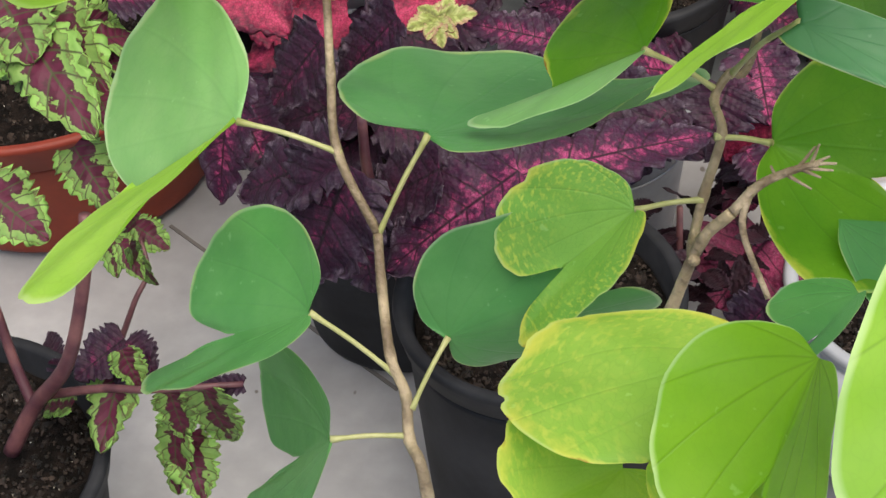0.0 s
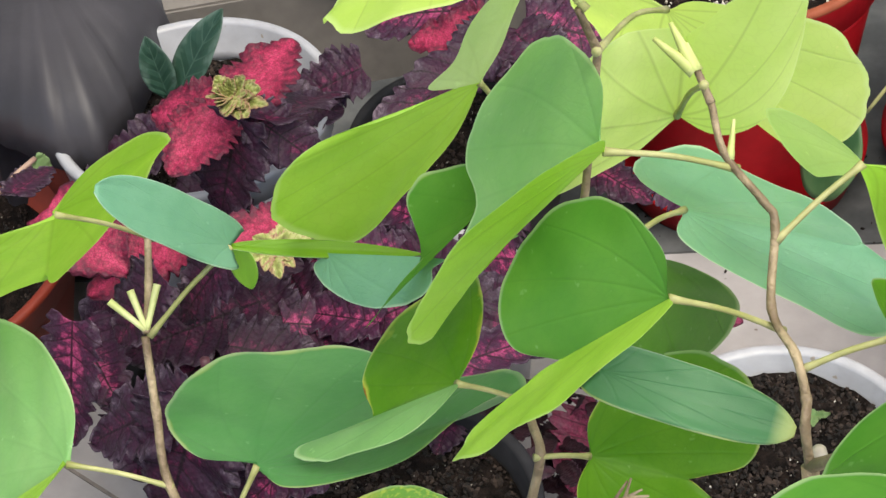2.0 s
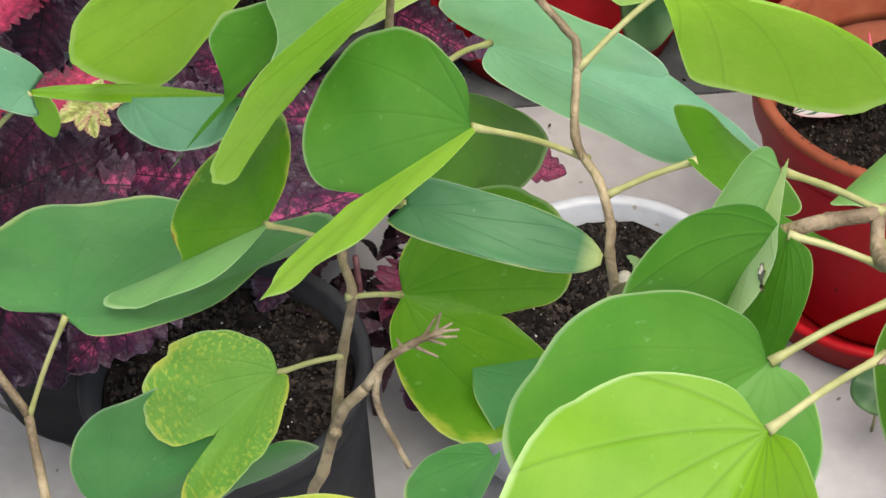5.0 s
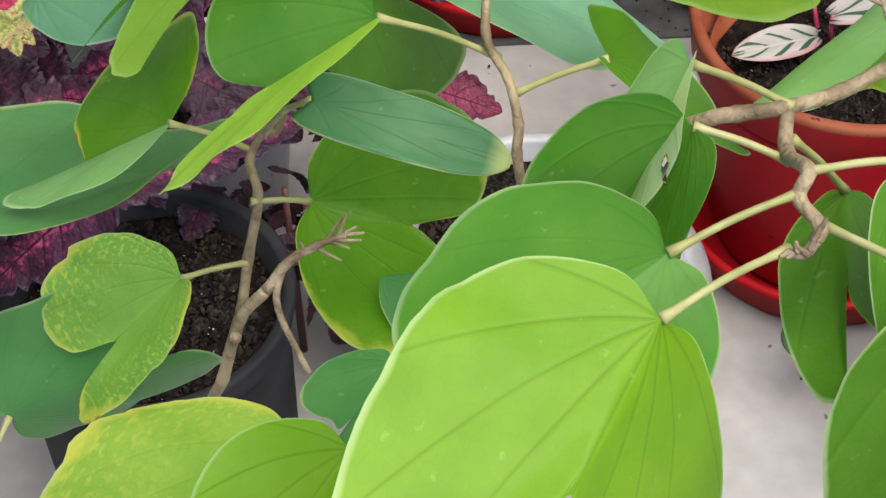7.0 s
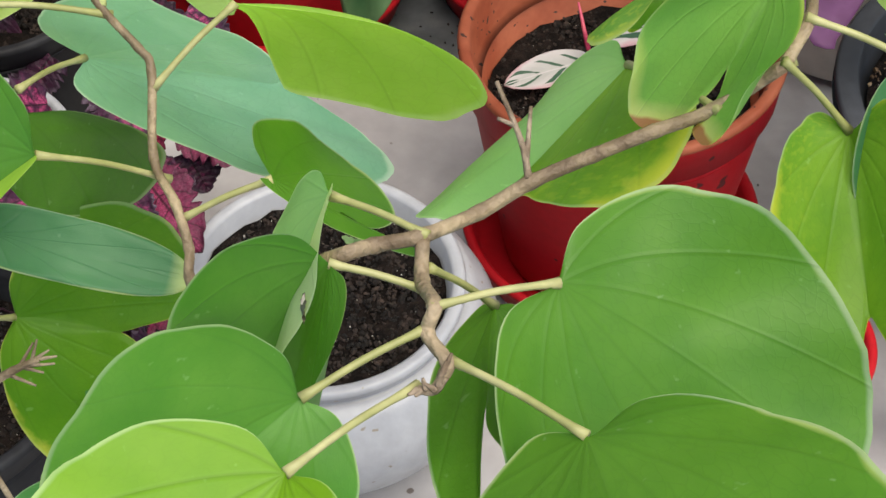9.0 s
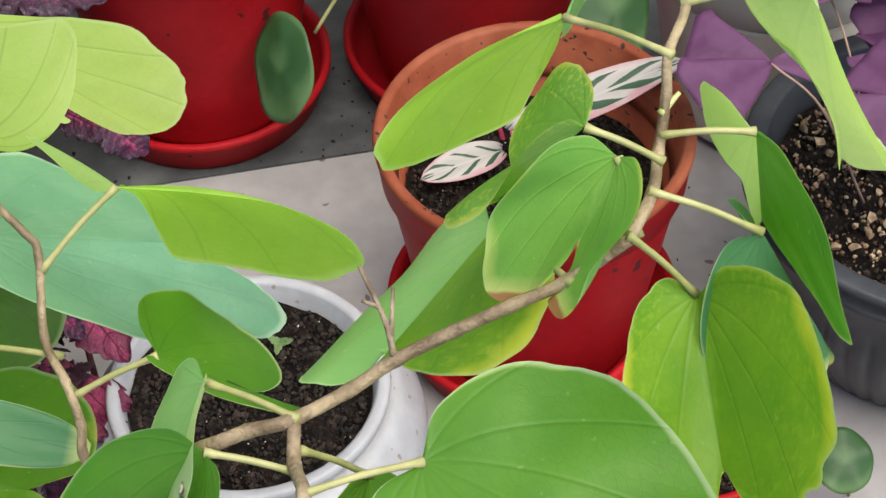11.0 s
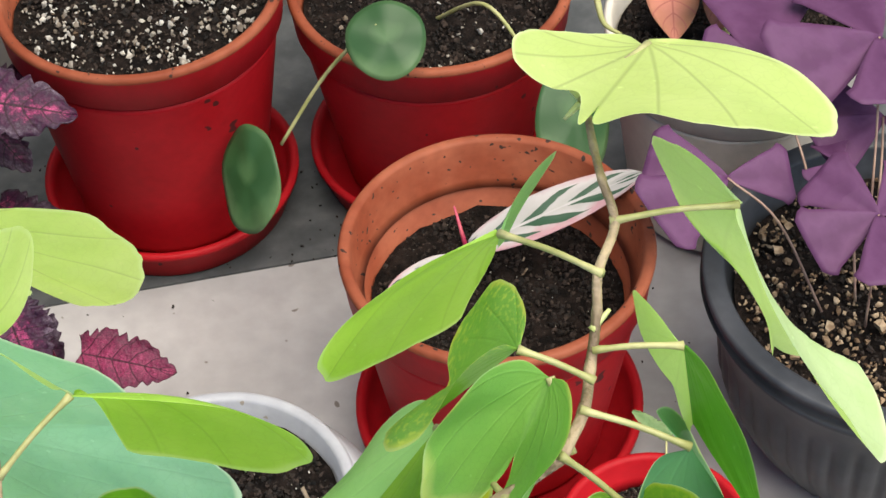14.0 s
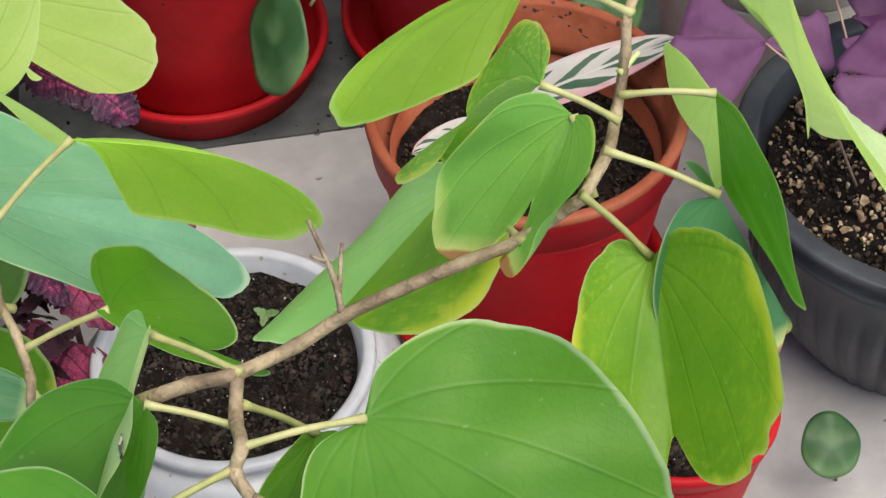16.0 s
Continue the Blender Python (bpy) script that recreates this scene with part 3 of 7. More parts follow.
# green made pale and bluish to hold the sheen of the sky
TEAL = leaf_material("leaf_blue_green_sheen", (0.125, 0.300, 0.190), (0.170, 0.355, 0.235), (0.42, 0.55, 0.40), 0.04, 0.25, 0.40, 0.8, net_depth=0.26)
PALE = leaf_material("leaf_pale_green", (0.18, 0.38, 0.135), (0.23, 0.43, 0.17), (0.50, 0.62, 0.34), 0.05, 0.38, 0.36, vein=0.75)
# paler still: sheen and light through the leaf are in this base colour
MINT = leaf_material("leaf_mint_green_sheen", (0.43, 0.56, 0.29), (0.49, 0.61, 0.35), (0.56, 0.66, 0.38), 0.05, 0.40, 0.5, 0.72)
AUTUMN = leaf_material("leaf_olive_yellow_edged", (0.105, 0.25, 0.022), (0.17, 0.32, 0.030), (0.52, 0.52, 0.06), 0.15, 0.42, decay=0.06, mottle=0.30)
FRESH = leaf_material("leaf_fresh_green", (0.075, 0.215, 0.014), (0.115, 0.265, 0.020), (0.46, 0.50, 0.10), 0.06, 0.40, decay=0.14)
LIME = leaf_material("leaf_yellow_edged", (0.135, 0.31, 0.055), (0.19, 0.37, 0.07), (0.60, 0.58, 0.10), 0.13, 0.4, decay=0.12, net_depth=0.18, mottle=0.85)
TIPPED = leaf_material("leaf_brown_tipped", (0.15, 0.345, 0.075), (0.20, 0.40, 0.09), (0.60, 0.64, 0.22), 0.20, 0.4, decay=0.06, net_depth=0.18, tipped=True)
YELLOWISH = leaf_material("leaf_ageing_green", (0.195, 0.36, 0.055), (0.27, 0.42, 0.075), (0.54, 0.52, 0.10), 0.10, 0.4, vein=0.7, decay=0.16, net_depth=0.2, mottle=0.85)
STEM = speckled("stem_bark", (0.15, 0.105, 0.066), (0.38, 0.295, 0.19), 70, 0.6, fine=400, bump=0.5)
PETIOLE = speckled("green_petiole", (0.28, 0.285, 0.105), (0.41, 0.395, 0.19), 60, 0.5, fine=400)
TWIG = speckled("dry_twig_bark", (0.15, 0.105, 0.07), (0.38, 0.30, 0.22), 120, 0.8, fine=500, bump=0.6)
BUD = speckled("pale_bud", (0.42, 0.46, 0.16), (0.54, 0.57, 0.28), 90, 0.5, fine=400)

CONTROL = ((0, 0), (-0.10, 0.30), (0.08, 0.74), (0.42, 1.0), (0.80, 0.93), (1.0, 0.72), (1.08, 0.47), (1.055, 0.22), (0.95, 0.06))
TINTS = {"leaf_bright_green": "bright yellow-green leaf", "leaf_sea_green": "blue-green leaf", "leaf_backlit_green": "bright yellow-green leaf", "leaf_young_yellow_green": "thin yellow-green young leaf", "leaf_butter_yellow": "pale butter-yellow young leaf", "leaf_young_lemon": "thin lemon-green young leaf", "leaf_blue_green_sheen": "bluish green waxy leaf with sky sheen in its colour", "leaf_yellow_edged": "green leaf with yellowed edges", "leaf_brown_tipped": "green leaf with pale edges and brown tips", "leaf_ageing_green": "mottled green leaf with brown eaten edges", "leaf_pale_green": "pale green leaf", "leaf_olive_yellow_edged": "olive-green leaf with yellow and brown edges", "leaf_mint_green_sheen": "long mint-green leaf, paled by sheen in its colour"}


def plant(at, label):
    ob = new("orchid_tree", None)
    ob.location = at
    return tagged(ob, label, "plant", "orchid tree saplings")


def local(parent, p):
    return Vector(p) - parent.location


def half_outline(length, width, notch, reach, steps=8):
    c = [(u * (1 + (reach - 1) * max(u, 0)) * length, v * width) for u, v in CONTROL] + [(notch * length, 0)]
    c[8] = ((notch + 0.72 * (1 - notch)) * length, 0.045 * width)
    pts = [Vector((u, v, 0)) for u, v in c]
    return [(p.x, p.y) for p in bend(pts, steps)]


def leaf(parent, material, base, azimuth, elevation, lobes, length, widths, notch, reaches, cups, curls, second=None):
    """A leaf of two lobes folded along its midrib. Each lobe has its own turn about the midrib, width, reach, hollow and curl."""
    m = Vector((math.cos(elevation) * math.cos(azimuth), math.cos(elevation) * math.sin(azimuth), math.sin(elevation)))
    side = Vector((-math.sin(azimuth), math.cos(azimuth), 0))
    lift = m.cross(side)
    bm = bmesh.new()
    blade = bm.verts.layers.float_vector.new("blade")
    tip = bm.verts.layers.float.new("tip")
    seed = base[0] * 91 + base[2] * 37
    span = max(length, *widths)
    ragged = 0.10 if material in (LIME, YELLOWISH, AUTUMN) else 0.025
    for number, (angle, width, reach, cup, curl) in enumerate(zip(lobes, widths, reaches, cups, curls)):
        if width < 0.003:
            continue
        d = math.cos(angle) * side + math.sin(angle) * lift
        n = m.cross(d)
        edge = half_outline(length, width, notch, reach)
        last = len(edge) - 1
        far = max(u for u, v in edge)
        grid = []
        rows = 12
        for j in range(rows + 1):
            s = j / rows
            row = []
            for i, (u, v) in enumerate(edge):
                ru = notch * length * i / last
                bite = 1 - ragged * max(0.0, noise.noise((u * 160 + seed, v * 160, angle)) - 0.05) * max(0.0, s - 0.75) * 4
                wave = 1 + 0.006 * math.sin(i * 0.9 + seed * 3) * s * s
                a, b = ru + (u - ru) * s * bite, v * s * bite * wave
                k = b / width
                h = cup * width * 4 * k * (1 - k) + curl * length * (a / length) ** 2 * min(1.0, 4 * k)
                h += 0.012 * width * math.sin(9 * u / span + seed) * s * s * 2
                h += 0.03 * width * noise.noise((u * 45 + seed, v * 45, seed)) * s
                vert = bm.verts.new(m * a + d * b + n * h)
                vert[blade] = (a / span, b / span, s if 1 < i < last - 1 else s * 0.9)
                vert[tip] = a / far
                row.append(vert)
            grid.append(row)
        for lo, hi in zip(grid, grid[1:]):
            for i in range(last):
                fc = bm.faces.new((lo[i], lo[i + 1], hi[i + 1], hi[i]))
                # another green on the second lobe paints in how light meets or passes it
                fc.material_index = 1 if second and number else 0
    bmesh.ops.remove_doubles(bm, verts=bm.verts, dist=0.00008)
    bmesh.ops.recalc_face_normals(bm, faces=bm.faces)
    ob = part("leaf", bm, [material, second] if second else material, parent, TINTS.get(material.name, ""))
    ob.location = local(parent, base)
    return ob


def stem(parent, points, r0, r1, name="stem"):
    line = bend([local(parent, p) for p in points], 6)
    n = len(line) - 1
    radii = []
    for i in range(n + 1):
        knob = 1.14 if i % 6 == 0 and 0 < i < n and name == "stem" else 1.0
        radii.append((r0 + (r1 - r0) * i / n) * knob * (1 + 0.06 * noise.noise((i * 1.7, r0 * 900, 2))))
    material = {"stem": STEM, "dry_twig": TWIG, "bud": BUD, "knot": TWIG}[name]
    labels = {"stem": "", "dry_twig": "dry grey-brown twig", "bud": "pale green bud", "knot": "brown woody knot"}
    return part(name, tube(line, radii, 9), material, parent, labels[name])


def petiole(parent, a, b):
    a, b = local(parent, a), local(parent, b)
    a = a - (b - a).normalized() * 0.0025
    mid = (a + b) / 2 + Vector((0, 0, 0.04 * (b - a).length))
    line = bend([a, mid, b], 5)
    n = len(line) - 1
    radii = [0.00082 * (1.55 if i in (0, n) else 1.2 if i in (1, n - 1) else 1.0) for i in range(n + 1)]
    return part("leaf_stalk", tube(line, radii, 8), PETIOLE, parent)


# slender stem that leans over the black pot
plant_a = plant((-0.300, -0.520, 0.0), "tall thin orchid tree sapling with grey-green two-lobed leaves")
stem(plant_a, [(-0.2290, -0.4515, 0.1000), (-0.2290, -0.4515, 0.2813), (-0.2302, -0.4491, 0.4039), (-0.2384, -0.4394, 0.4162), (-0.2420, -0.4304, 0.4259), (-0.2487, -0.4235, 0.4349), (-0.2569, -0.4058, 0.4465), (-0.2607, -0.3958, 0.4573)], 0.002, 0.0015)
stem(plant_a, [(-0.2607, -0.3958, 0.4573), (-0.2765, -0.3833, 0.4764), (-0.2827, -0.3677, 0.4933), (-0.2862, -0.3558, 0.5128)], 0.0015, 0.0013)
stem(plant_a, [(-0.2858, -0.3551, 0.5134), (-0.2893, -0.3393, 0.5197), (-0.2909, -0.3296, 0.5297)], 0.0013, 0.0011)
petiole(plant_a, (-0.2909, -0.3296, 0.5297), (-0.3092, -0.3474, 0.5535))
stem(plant_a, [(-0.2859, -0.3545, 0.5140), (-0.2977, -0.3509, 0.5217)], 0.0009, 0.0012, "bud")
stem(plant_a, [(-0.2859, -0.3545, 0.5140), (-0.2919, -0.3470, 0.5234)], 0.0009, 0.0012, "bud")
stem(plant_a, [(-0.2859, -0.3545, 0.5140), (-0.2841, -0.3437, 0.5238)], 0.0009, 0.0012, "bud")
petiole(plant_a, (-0.2834, -0.3538, 0.5138), (-0.2598, -0.3371, 0.5365))
petiole(plant_a, (-0.2776, -0.3837, 0.4765), (-0.3080, -0.3855, 0.4836))
petiole(plant_a, (-0.2601, -0.3956, 0.4573), (-0.2473, -0.3796, 0.4865))
petiole(plant_a, (-0.2482, -0.4268, 0.4317), (-0.2717, -0.4267, 0.4505))
petiole(plant_a, (-0.2389, -0.4309, 0.4242), (-0.2349, -0.4104, 0.4326))
petiole(plant_a, (-0.2414, -0.4394, 0.4173), (-0.2610, -0.4471, 0.4183))
leaf(plant_a, PALE, (-0.3080, -0.3855, 0.4836), -3.057, -0.708, (2.621, 0.221), 0.0604, (0.0614, 0.0795), 0.87, (0.99, 0.88), (0.009, 0.018), (-0.034, 0.032), BACKLIT)
leaf(plant_a, BACKLIT, (-0.3092, -0.3474, 0.5535), 2.346, -0.942, (0.027, 2.821), 0.0925, (0.0783, 0.0534), 0.78, (0.83, 0.90), (0.012, -0.001), (0.003, 0.005))
leaf(plant_a, SEA, (-0.2473, -0.3796, 0.4865), 1.173, -0.368, (-0.139, 2.616), 0.0742, (0.0583, 0.0699), 0.80, (1.05, 0.91), (0.002, 0.088), (0.006, -0.044))
leaf(plant_a, SEA, (-0.2717, -0.4267, 0.4505), 3.057, -0.611, (2.455, 0.161), 0.0451, (0.0386, 0.0283), 0.79, (1.15, 1.45), (0.059, -0.032), (-0.043, -0.008))
leaf(plant_a, SEA, (-0.2610, -0.4471, 0.4183), 2.514, -0.911, (1.744, -0.708), 0.0608, (0.0355, 0.0373), 0.69, (1.17, 1.32), (0.070, 0.017), (-0.004, 0.040))
leaf(plant_a, SEA, (-0.2349, -0.4104, 0.4326), 0.312, 0.473, (1.415, -1.128), 0.0399, (0.0338, 0.0398), 0.77, (1.24, 1.43), (-0.047, -0.129), (-0.051, -0.013))
leaf(plant_a, TEAL, (-0.2309, -0.3325, 0.5325), -0.532, 0.507, (-2.349, 0.523), 0.0630, (0.0154, 0.0010), 0.83, (0.85, 1.01), (-0.024, 0.000), (-0.012, 0.000))

# woody stem with a dry twig, in the black pot
plant_b = plant((-0.150, -0.330, 0.0), "woody orchid tree sapling with yellow-green leaves and dry twigs")
stem(plant_b, [(-0.1669, -0.4219, 0.1300), (-0.1669, -0.4219, 0.3005), (-0.1669, -0.4219, 0.4005), (-0.1669, -0.4219, 0.4605), (-0.1617, -0.4222, 0.4794), (-0.1544, -0.4216, 0.5054), (-0.1465, -0.4213, 0.5178)], 0.0018, 0.0016)
stem(plant_b, [(-0.1465, -0.4213, 0.5178), (-0.1415, -0.4150, 0.5225), (-0.1348, -0.4107, 0.5252), (-0.1277, -0.4074, 0.5269)], 0.0015, 0.0009, "dry_twig")
stem(plant_b, [(-0.1327, -0.4098, 0.5256), (-0.1291, -0.4043, 0.5298)], 0.0006, 0.0003, "dry_twig")
stem(plant_b, [(-0.1307, -0.4090, 0.5260), (-0.1235, -0.4079, 0.5259)], 0.0006, 0.0003, "dry_twig")
stem(plant_b, [(-0.1347, -0.4112, 0.5247), (-0.1280, -0.4126, 0.5225)], 0.0006, 0.0003, "dry_twig")
stem(plant_b, [(-0.1293, -0.4080, 0.5267), (-0.1282, -0.4036, 0.5303)], 0.0006, 0.0003, "dry_twig")
stem(plant_b, [(-0.1287, -0.4076, 0.5269), (-0.1250, -0.4054, 0.5283)], 0.0006, 0.0003, "dry_twig")
stem(plant_b, [(-0.1313, -0.4094, 0.5258), (-0.1262, -0.4099, 0.5245)], 0.0006, 0.0003, "dry_twig")
stem(plant_b, [(-0.1277, -0.4074, 0.5269), (-0.1230, -0.4064, 0.5271)], 0.0006, 0.0003, "dry_twig")
stem(plant_b, [(-0.1375, -0.4122, 0.5243), (-0.1392, -0.4103, 0.5262)], 0.0006, 0.0003, "dry_twig")
stem(plant_b, [(-0.1429, -0.4155, 0.5222), (-0.1430, -0.4240, 0.5149), (-0.1333, -0.4354, 0.5035)], 0.0011, 0.0008, "dry_twig")
stem(plant_b, [(-0.1555, -0.4242, 0.5007), (-0.1629, -0.3951, 0.4761), (-0.1625, -0.3837, 0.4858), (-0.1592, -0.3776, 0.5044), (-0.1647, -0.3638, 0.5041), (-0.1619, -0.3573, 0.5092), (-0.1568, -0.3529, 0.5123), (-0.1502, -0.3402, 0.5668), (-0.1415, -0.3514, 0.6310)], 0.0016, 0.0011)
stem(plant_b, [(-0.1415, -0.3514, 0.6310), (-0.1456, -0.3529, 0.6449)], 0.0013, 0.0009)
stem(plant_b, [(-0.1453, -0.3519, 0.6459), (-0.1490, -0.3446, 0.6542)], 0.0013, 0.0004, "bud")
stem(plant_b, [(-0.1453, -0.3519, 0.6459), (-0.1427, -0.3448, 0.6525)], 0.0013, 0.0004, "bud")
stem(plant_b, [(-0.1453, -0.3519, 0.6459), (-0.1450, -0.3479, 0.6499)], 0.0013, 0.0004, "bud")
petiole(plant_b, (-0.1453, -0.3519, 0.6459), (-0.1645, -0.3451, 0.6605))
petiole(plant_b, (-0.1415, -0.3514, 0.6310), (-0.1393, -0.2545, 0.5717))
petiole(plant_b, (-0.1646, -0.3856, 0.4845), (-0.1809, -0.3905, 0.4814))
petiole(plant_b, (-0.1587, -0.3783, 0.5036), (-0.1461, -0.3716, 0.4984))
petiole(plant_b, (-0.1662, -0.3613, 0.5065), (-0.1824, -0.3746, 0.5275))
petiole(plant_b, (-0.1837, -0.3012, 0.5711), (-0.1860, -0.3052, 0.5801))
petiole(plant_b, (-0.1611, -0.3572, 0.5092), (-0.1370, -0.3939, 0.5605))
leaf(plant_b, YOUNG, (-0.1645, -0.3451, 0.6605), -1.312, 0.606, (-2.856, 0.449), 0.0580, (0.0448, 0.0257), 0.77, (1.36, 1.33), (-0.112, 0.046), (0.112, -0.046))
leaf(plant_b, LEMON, (-0.1393, -0.2545, 0.5717), 0.547, -1.130, (-0.419, 2.202), 0.0607, (0.0591, 0.0479), 0.86, (1.14, 1.20), (-0.020, 0.089), (0.029, -0.066))
leaf(plant_b, LIME, (-0.1809, -0.3905, 0.4814), -2.598, -0.661, (2.218, 0.060), 0.0310, (0.0281, 0.0187), 0.90, (1.24, 1.52), (0.055, 0.036), (-0.003, -0.080))
leaf(plant_b, FRESH, (-0.1461, -0.3716, 0.4984), 0.160, -0.382, (1.139, 3.139), 0.0356, (0.0394, 0.0489), 0.84, (1.21, 1.20), (-0.011, 0.049), (-0.042, -0.034))
leaf(plant_b, FRESH, (-0.1824, -0.3746, 0.5275), 3.052, -0.653, (3.109, 0.064), 0.0361, (0.0513, 0.0171), 0.97, (1.07, 1.58), (-0.038, 0.066), (-0.050, 0.011), PALE)
leaf(plant_b, BACKLIT, (-0.1860, -0.3052, 0.5801), -2.319, 0.269, (-1.936, 1.176), 0.0228, (0.0672, 0.0511), 0.35, (2.37, 0.56), (-0.003, 0.038), (0.013, 0.002), MINT)
leaf(plant_b, DARK, (-0.1364, -0.3551, 0.5634), -1.851, -0.805, (-1.302, -0.218), 0.0214, (0.0664, 0.0010), 0.83, (1.16, 0.92), (0.018, -0.000), (0.022, -0.000))
leaf(plant_b, GREEN, (-0.1731, -0.3570, 0.5804), -2.705, -0.737, (-3.056, -2.614), 0.0549, (0.0360, 0.0010), 0.82, (0.52, 0.97), (0.118, -0.085), (0.009, -0.030))
leaf(plant_b, SEA, (-0.1109, -0.4342, 0.5107), -1.788, 0.368, (3.101, -0.855), 0.0381, (0.0158, 0.0039), 0.75, (0.85, 1.19), (-0.040, -0.011), (-0.020, -0.027))
leaf(plant_b, SEA, (-0.1226, -0.3941, 0.4957), -2.431, -2.677, (0.396, -2.376), 0.0373, (0.0357, 0.0010), 0.82, (1.00, 1.00), (-0.012, 0.000), (-0.003, 0.000))
leaf(plant_b, YELLOWISH, (-0.1285, -0.4640, 0.5111), -2.051, 0.015, (-2.953, -0.772), 0.0459, (0.0540, 0.0371), 0.89, (1.13, 0.98), (-0.085, -0.000), (-0.021, -0.000))
leaf(plant_b, YELLOWISH, (-0.1604, -0.4781, 0.4768), -1.970, 0.477, (2.365, 0.120), 0.0428, (0.0243, 0.0226), 0.82, (0.99, 1.00), (-0.001, 0.000), (-0.000, 0.000))
leaf(plant_b, BRIGHT, (-0.1139, -0.4748, 0.5294), -1.706, -0.174, (2.735, -1.333), 0.0392, (0.0303, 0.0326), 0.82, (1.22, 1.12), (0.001, -0.010), (0.007, 0.004))

# forked stem that carries the large leaves
plant_c = plant((-0.130, -0.470, 0.0), "forked orchid tree sapling with large rounded yellow-edged leaves")
stem(plant_c, [(-0.0724, -0.4449, 0.0800), (-0.0724, -0.4449, 0.3738), (-0.0724, -0.4449, 0.4738), (-0.0767, -0.4268, 0.5167), (-0.0815, -0.4139, 0.5552)], 0.0026, 0.0023)
stem(plant_c, [(-0.0815, -0.4139, 0.5552), (-0.0832, -0.4124, 0.5681), (-0.0835, -0.4074, 0.5725), (-0.0871, -0.3994, 0.5795), (-0.0942, -0.3857, 0.5803), (-0.0952, -0.3704, 0.5949), (-0.0985, -0.3665, 0.5986), (-0.1093, -0.3576, 0.6057), (-0.1136, -0.3496, 0.6150)], 0.0013, 0.001)
stem(plant_c, [(-0.1136, -0.3496, 0.6150), (-0.1184, -0.3437, 0.6221)], 0.0012, 0.0009)
stem(plant_c, [(-0.1183, -0.3447, 0.6211), (-0.1254, -0.3373, 0.6303)], 0.0021, 0.0006, "bud")
stem(plant_c, [(-0.1183, -0.3447, 0.6211), (-0.1211, -0.3402, 0.6264)], 0.0021, 0.0006, "bud")
stem(plant_c, [(-0.1183, -0.3447, 0.6211), (-0.1292, -0.3408, 0.6277)], 0.0021, 0.0006, "bud")
stem(plant_c, [(-0.1079, -0.3584, 0.6046), (-0.1077, -0.3512, 0.6119)], 0.0012, 0.0004, "bud")
petiole(plant_c, (-0.1160, -0.3469, 0.6183), (-0.1288, -0.3070, 0.5743))
petiole(plant_c, (-0.1078, -0.3599, 0.6031), (-0.1374, -0.3714, 0.6156))
petiole(plant_c, (-0.0931, -0.3720, 0.5928), (-0.0750, -0.3584, 0.6065))
petiole(plant_c, (-0.0928, -0.3868, 0.5746), (-0.1173, -0.4010, 0.5965))
petiole(plant_c, (-0.0830, -0.4012, 0.5777), (-0.0637, -0.3962, 0.5854))
petiole(plant_c, (-0.1315, -0.3611, 0.5787), (-0.1235, -0.3321, 0.5615))
stem(plant_c, [(-0.0815, -0.4139, 0.5552), (-0.0442, -0.4465, 0.6157), (-0.0350, -0.4436, 0.6176), (-0.0252, -0.4416, 0.6188), (-0.0134, -0.4291, 0.6129), (-0.0028, -0.4238, 0.6169), (0.0102, -0.4188, 0.6204), (0.0232, -0.4142, 0.6236), (0.0360, -0.4079, 0.6244), (0.0496, -0.4058, 0.6356)], 0.0017, 0.0015)
stem(plant_c, [(0.0496, -0.4058, 0.6356), (0.0555, -0.3929, 0.6369), (0.0581, -0.3773, 0.6334), (0.0602, -0.3677, 0.6429), (0.0609, -0.3602, 0.6496), (0.0657, -0.3479, 0.6533), (0.0629, -0.3397, 0.6606), (0.0616, -0.3297, 0.6618), (0.0596, -0.3204, 0.6704)], 0.0015, 0.001)
stem(plant_c, [(0.0595, -0.3209, 0.6699), (0.0555, -0.3182, 0.6724)], 0.0012, 0.0004, "bud")
stem(plant_c, [(0.0595, -0.3209, 0.6699), (0.0528, -0.3161, 0.6744)], 0.0012, 0.0004, "bud")
stem(plant_c, [(0.0595, -0.3209, 0.6699), (0.0590, -0.3172, 0.6733)], 0.0012, 0.0004, "bud")
stem(plant_c, [(0.0595, -0.3209, 0.6699), (0.0545, -0.3244, 0.6668)], 0.0012, 0.0004, "bud")
stem(plant_c, [(0.0588, -0.3707, 0.6400), (0.0634, -0.3670, 0.6434)], 0.0011, 0.0005, "bud")
petiole(plant_c, (0.0603, -0.3204, 0.6704), (0.0781, -0.2946, 0.6646))
petiole(plant_c, (0.0670, -0.3473, 0.6538), (0.0963, -0.3453, 0.6557))
petiole(plant_c, (0.0599, -0.3601, 0.6498), (0.0375, -0.3430, 0.6460))
petiole(plant_c, (0.0613, -0.3738, 0.6363), (0.0810, -0.3735, 0.6365))
petiole(plant_c, (0.0560, -0.3870, 0.6423), (0.0404, -0.3829, 0.6483))
petiole(plant_c, (0.0569, -0.3944, 0.6379), (0.0805, -0.3988, 0.6294))
petiole(plant_c, (0.0509, -0.4061, 0.6353), (0.0654, -0.4076, 0.6184))
petiole(plant_c, (0.0518, -0.3986, 0.6320), (0.0477, -0.3883, 0.6442))
petiole(plant_c, (0.0360, -0.4079, 0.6244), (0.0198, -0.3631, 0.5938))
stem(plant_c, [(-0.0033, -0.4238, 0.6177), (-0.0052, -0.4177, 0.6231), (-0.0108, -0.4085, 0.6315)], 0.0009, 0.0005, "dry_twig")
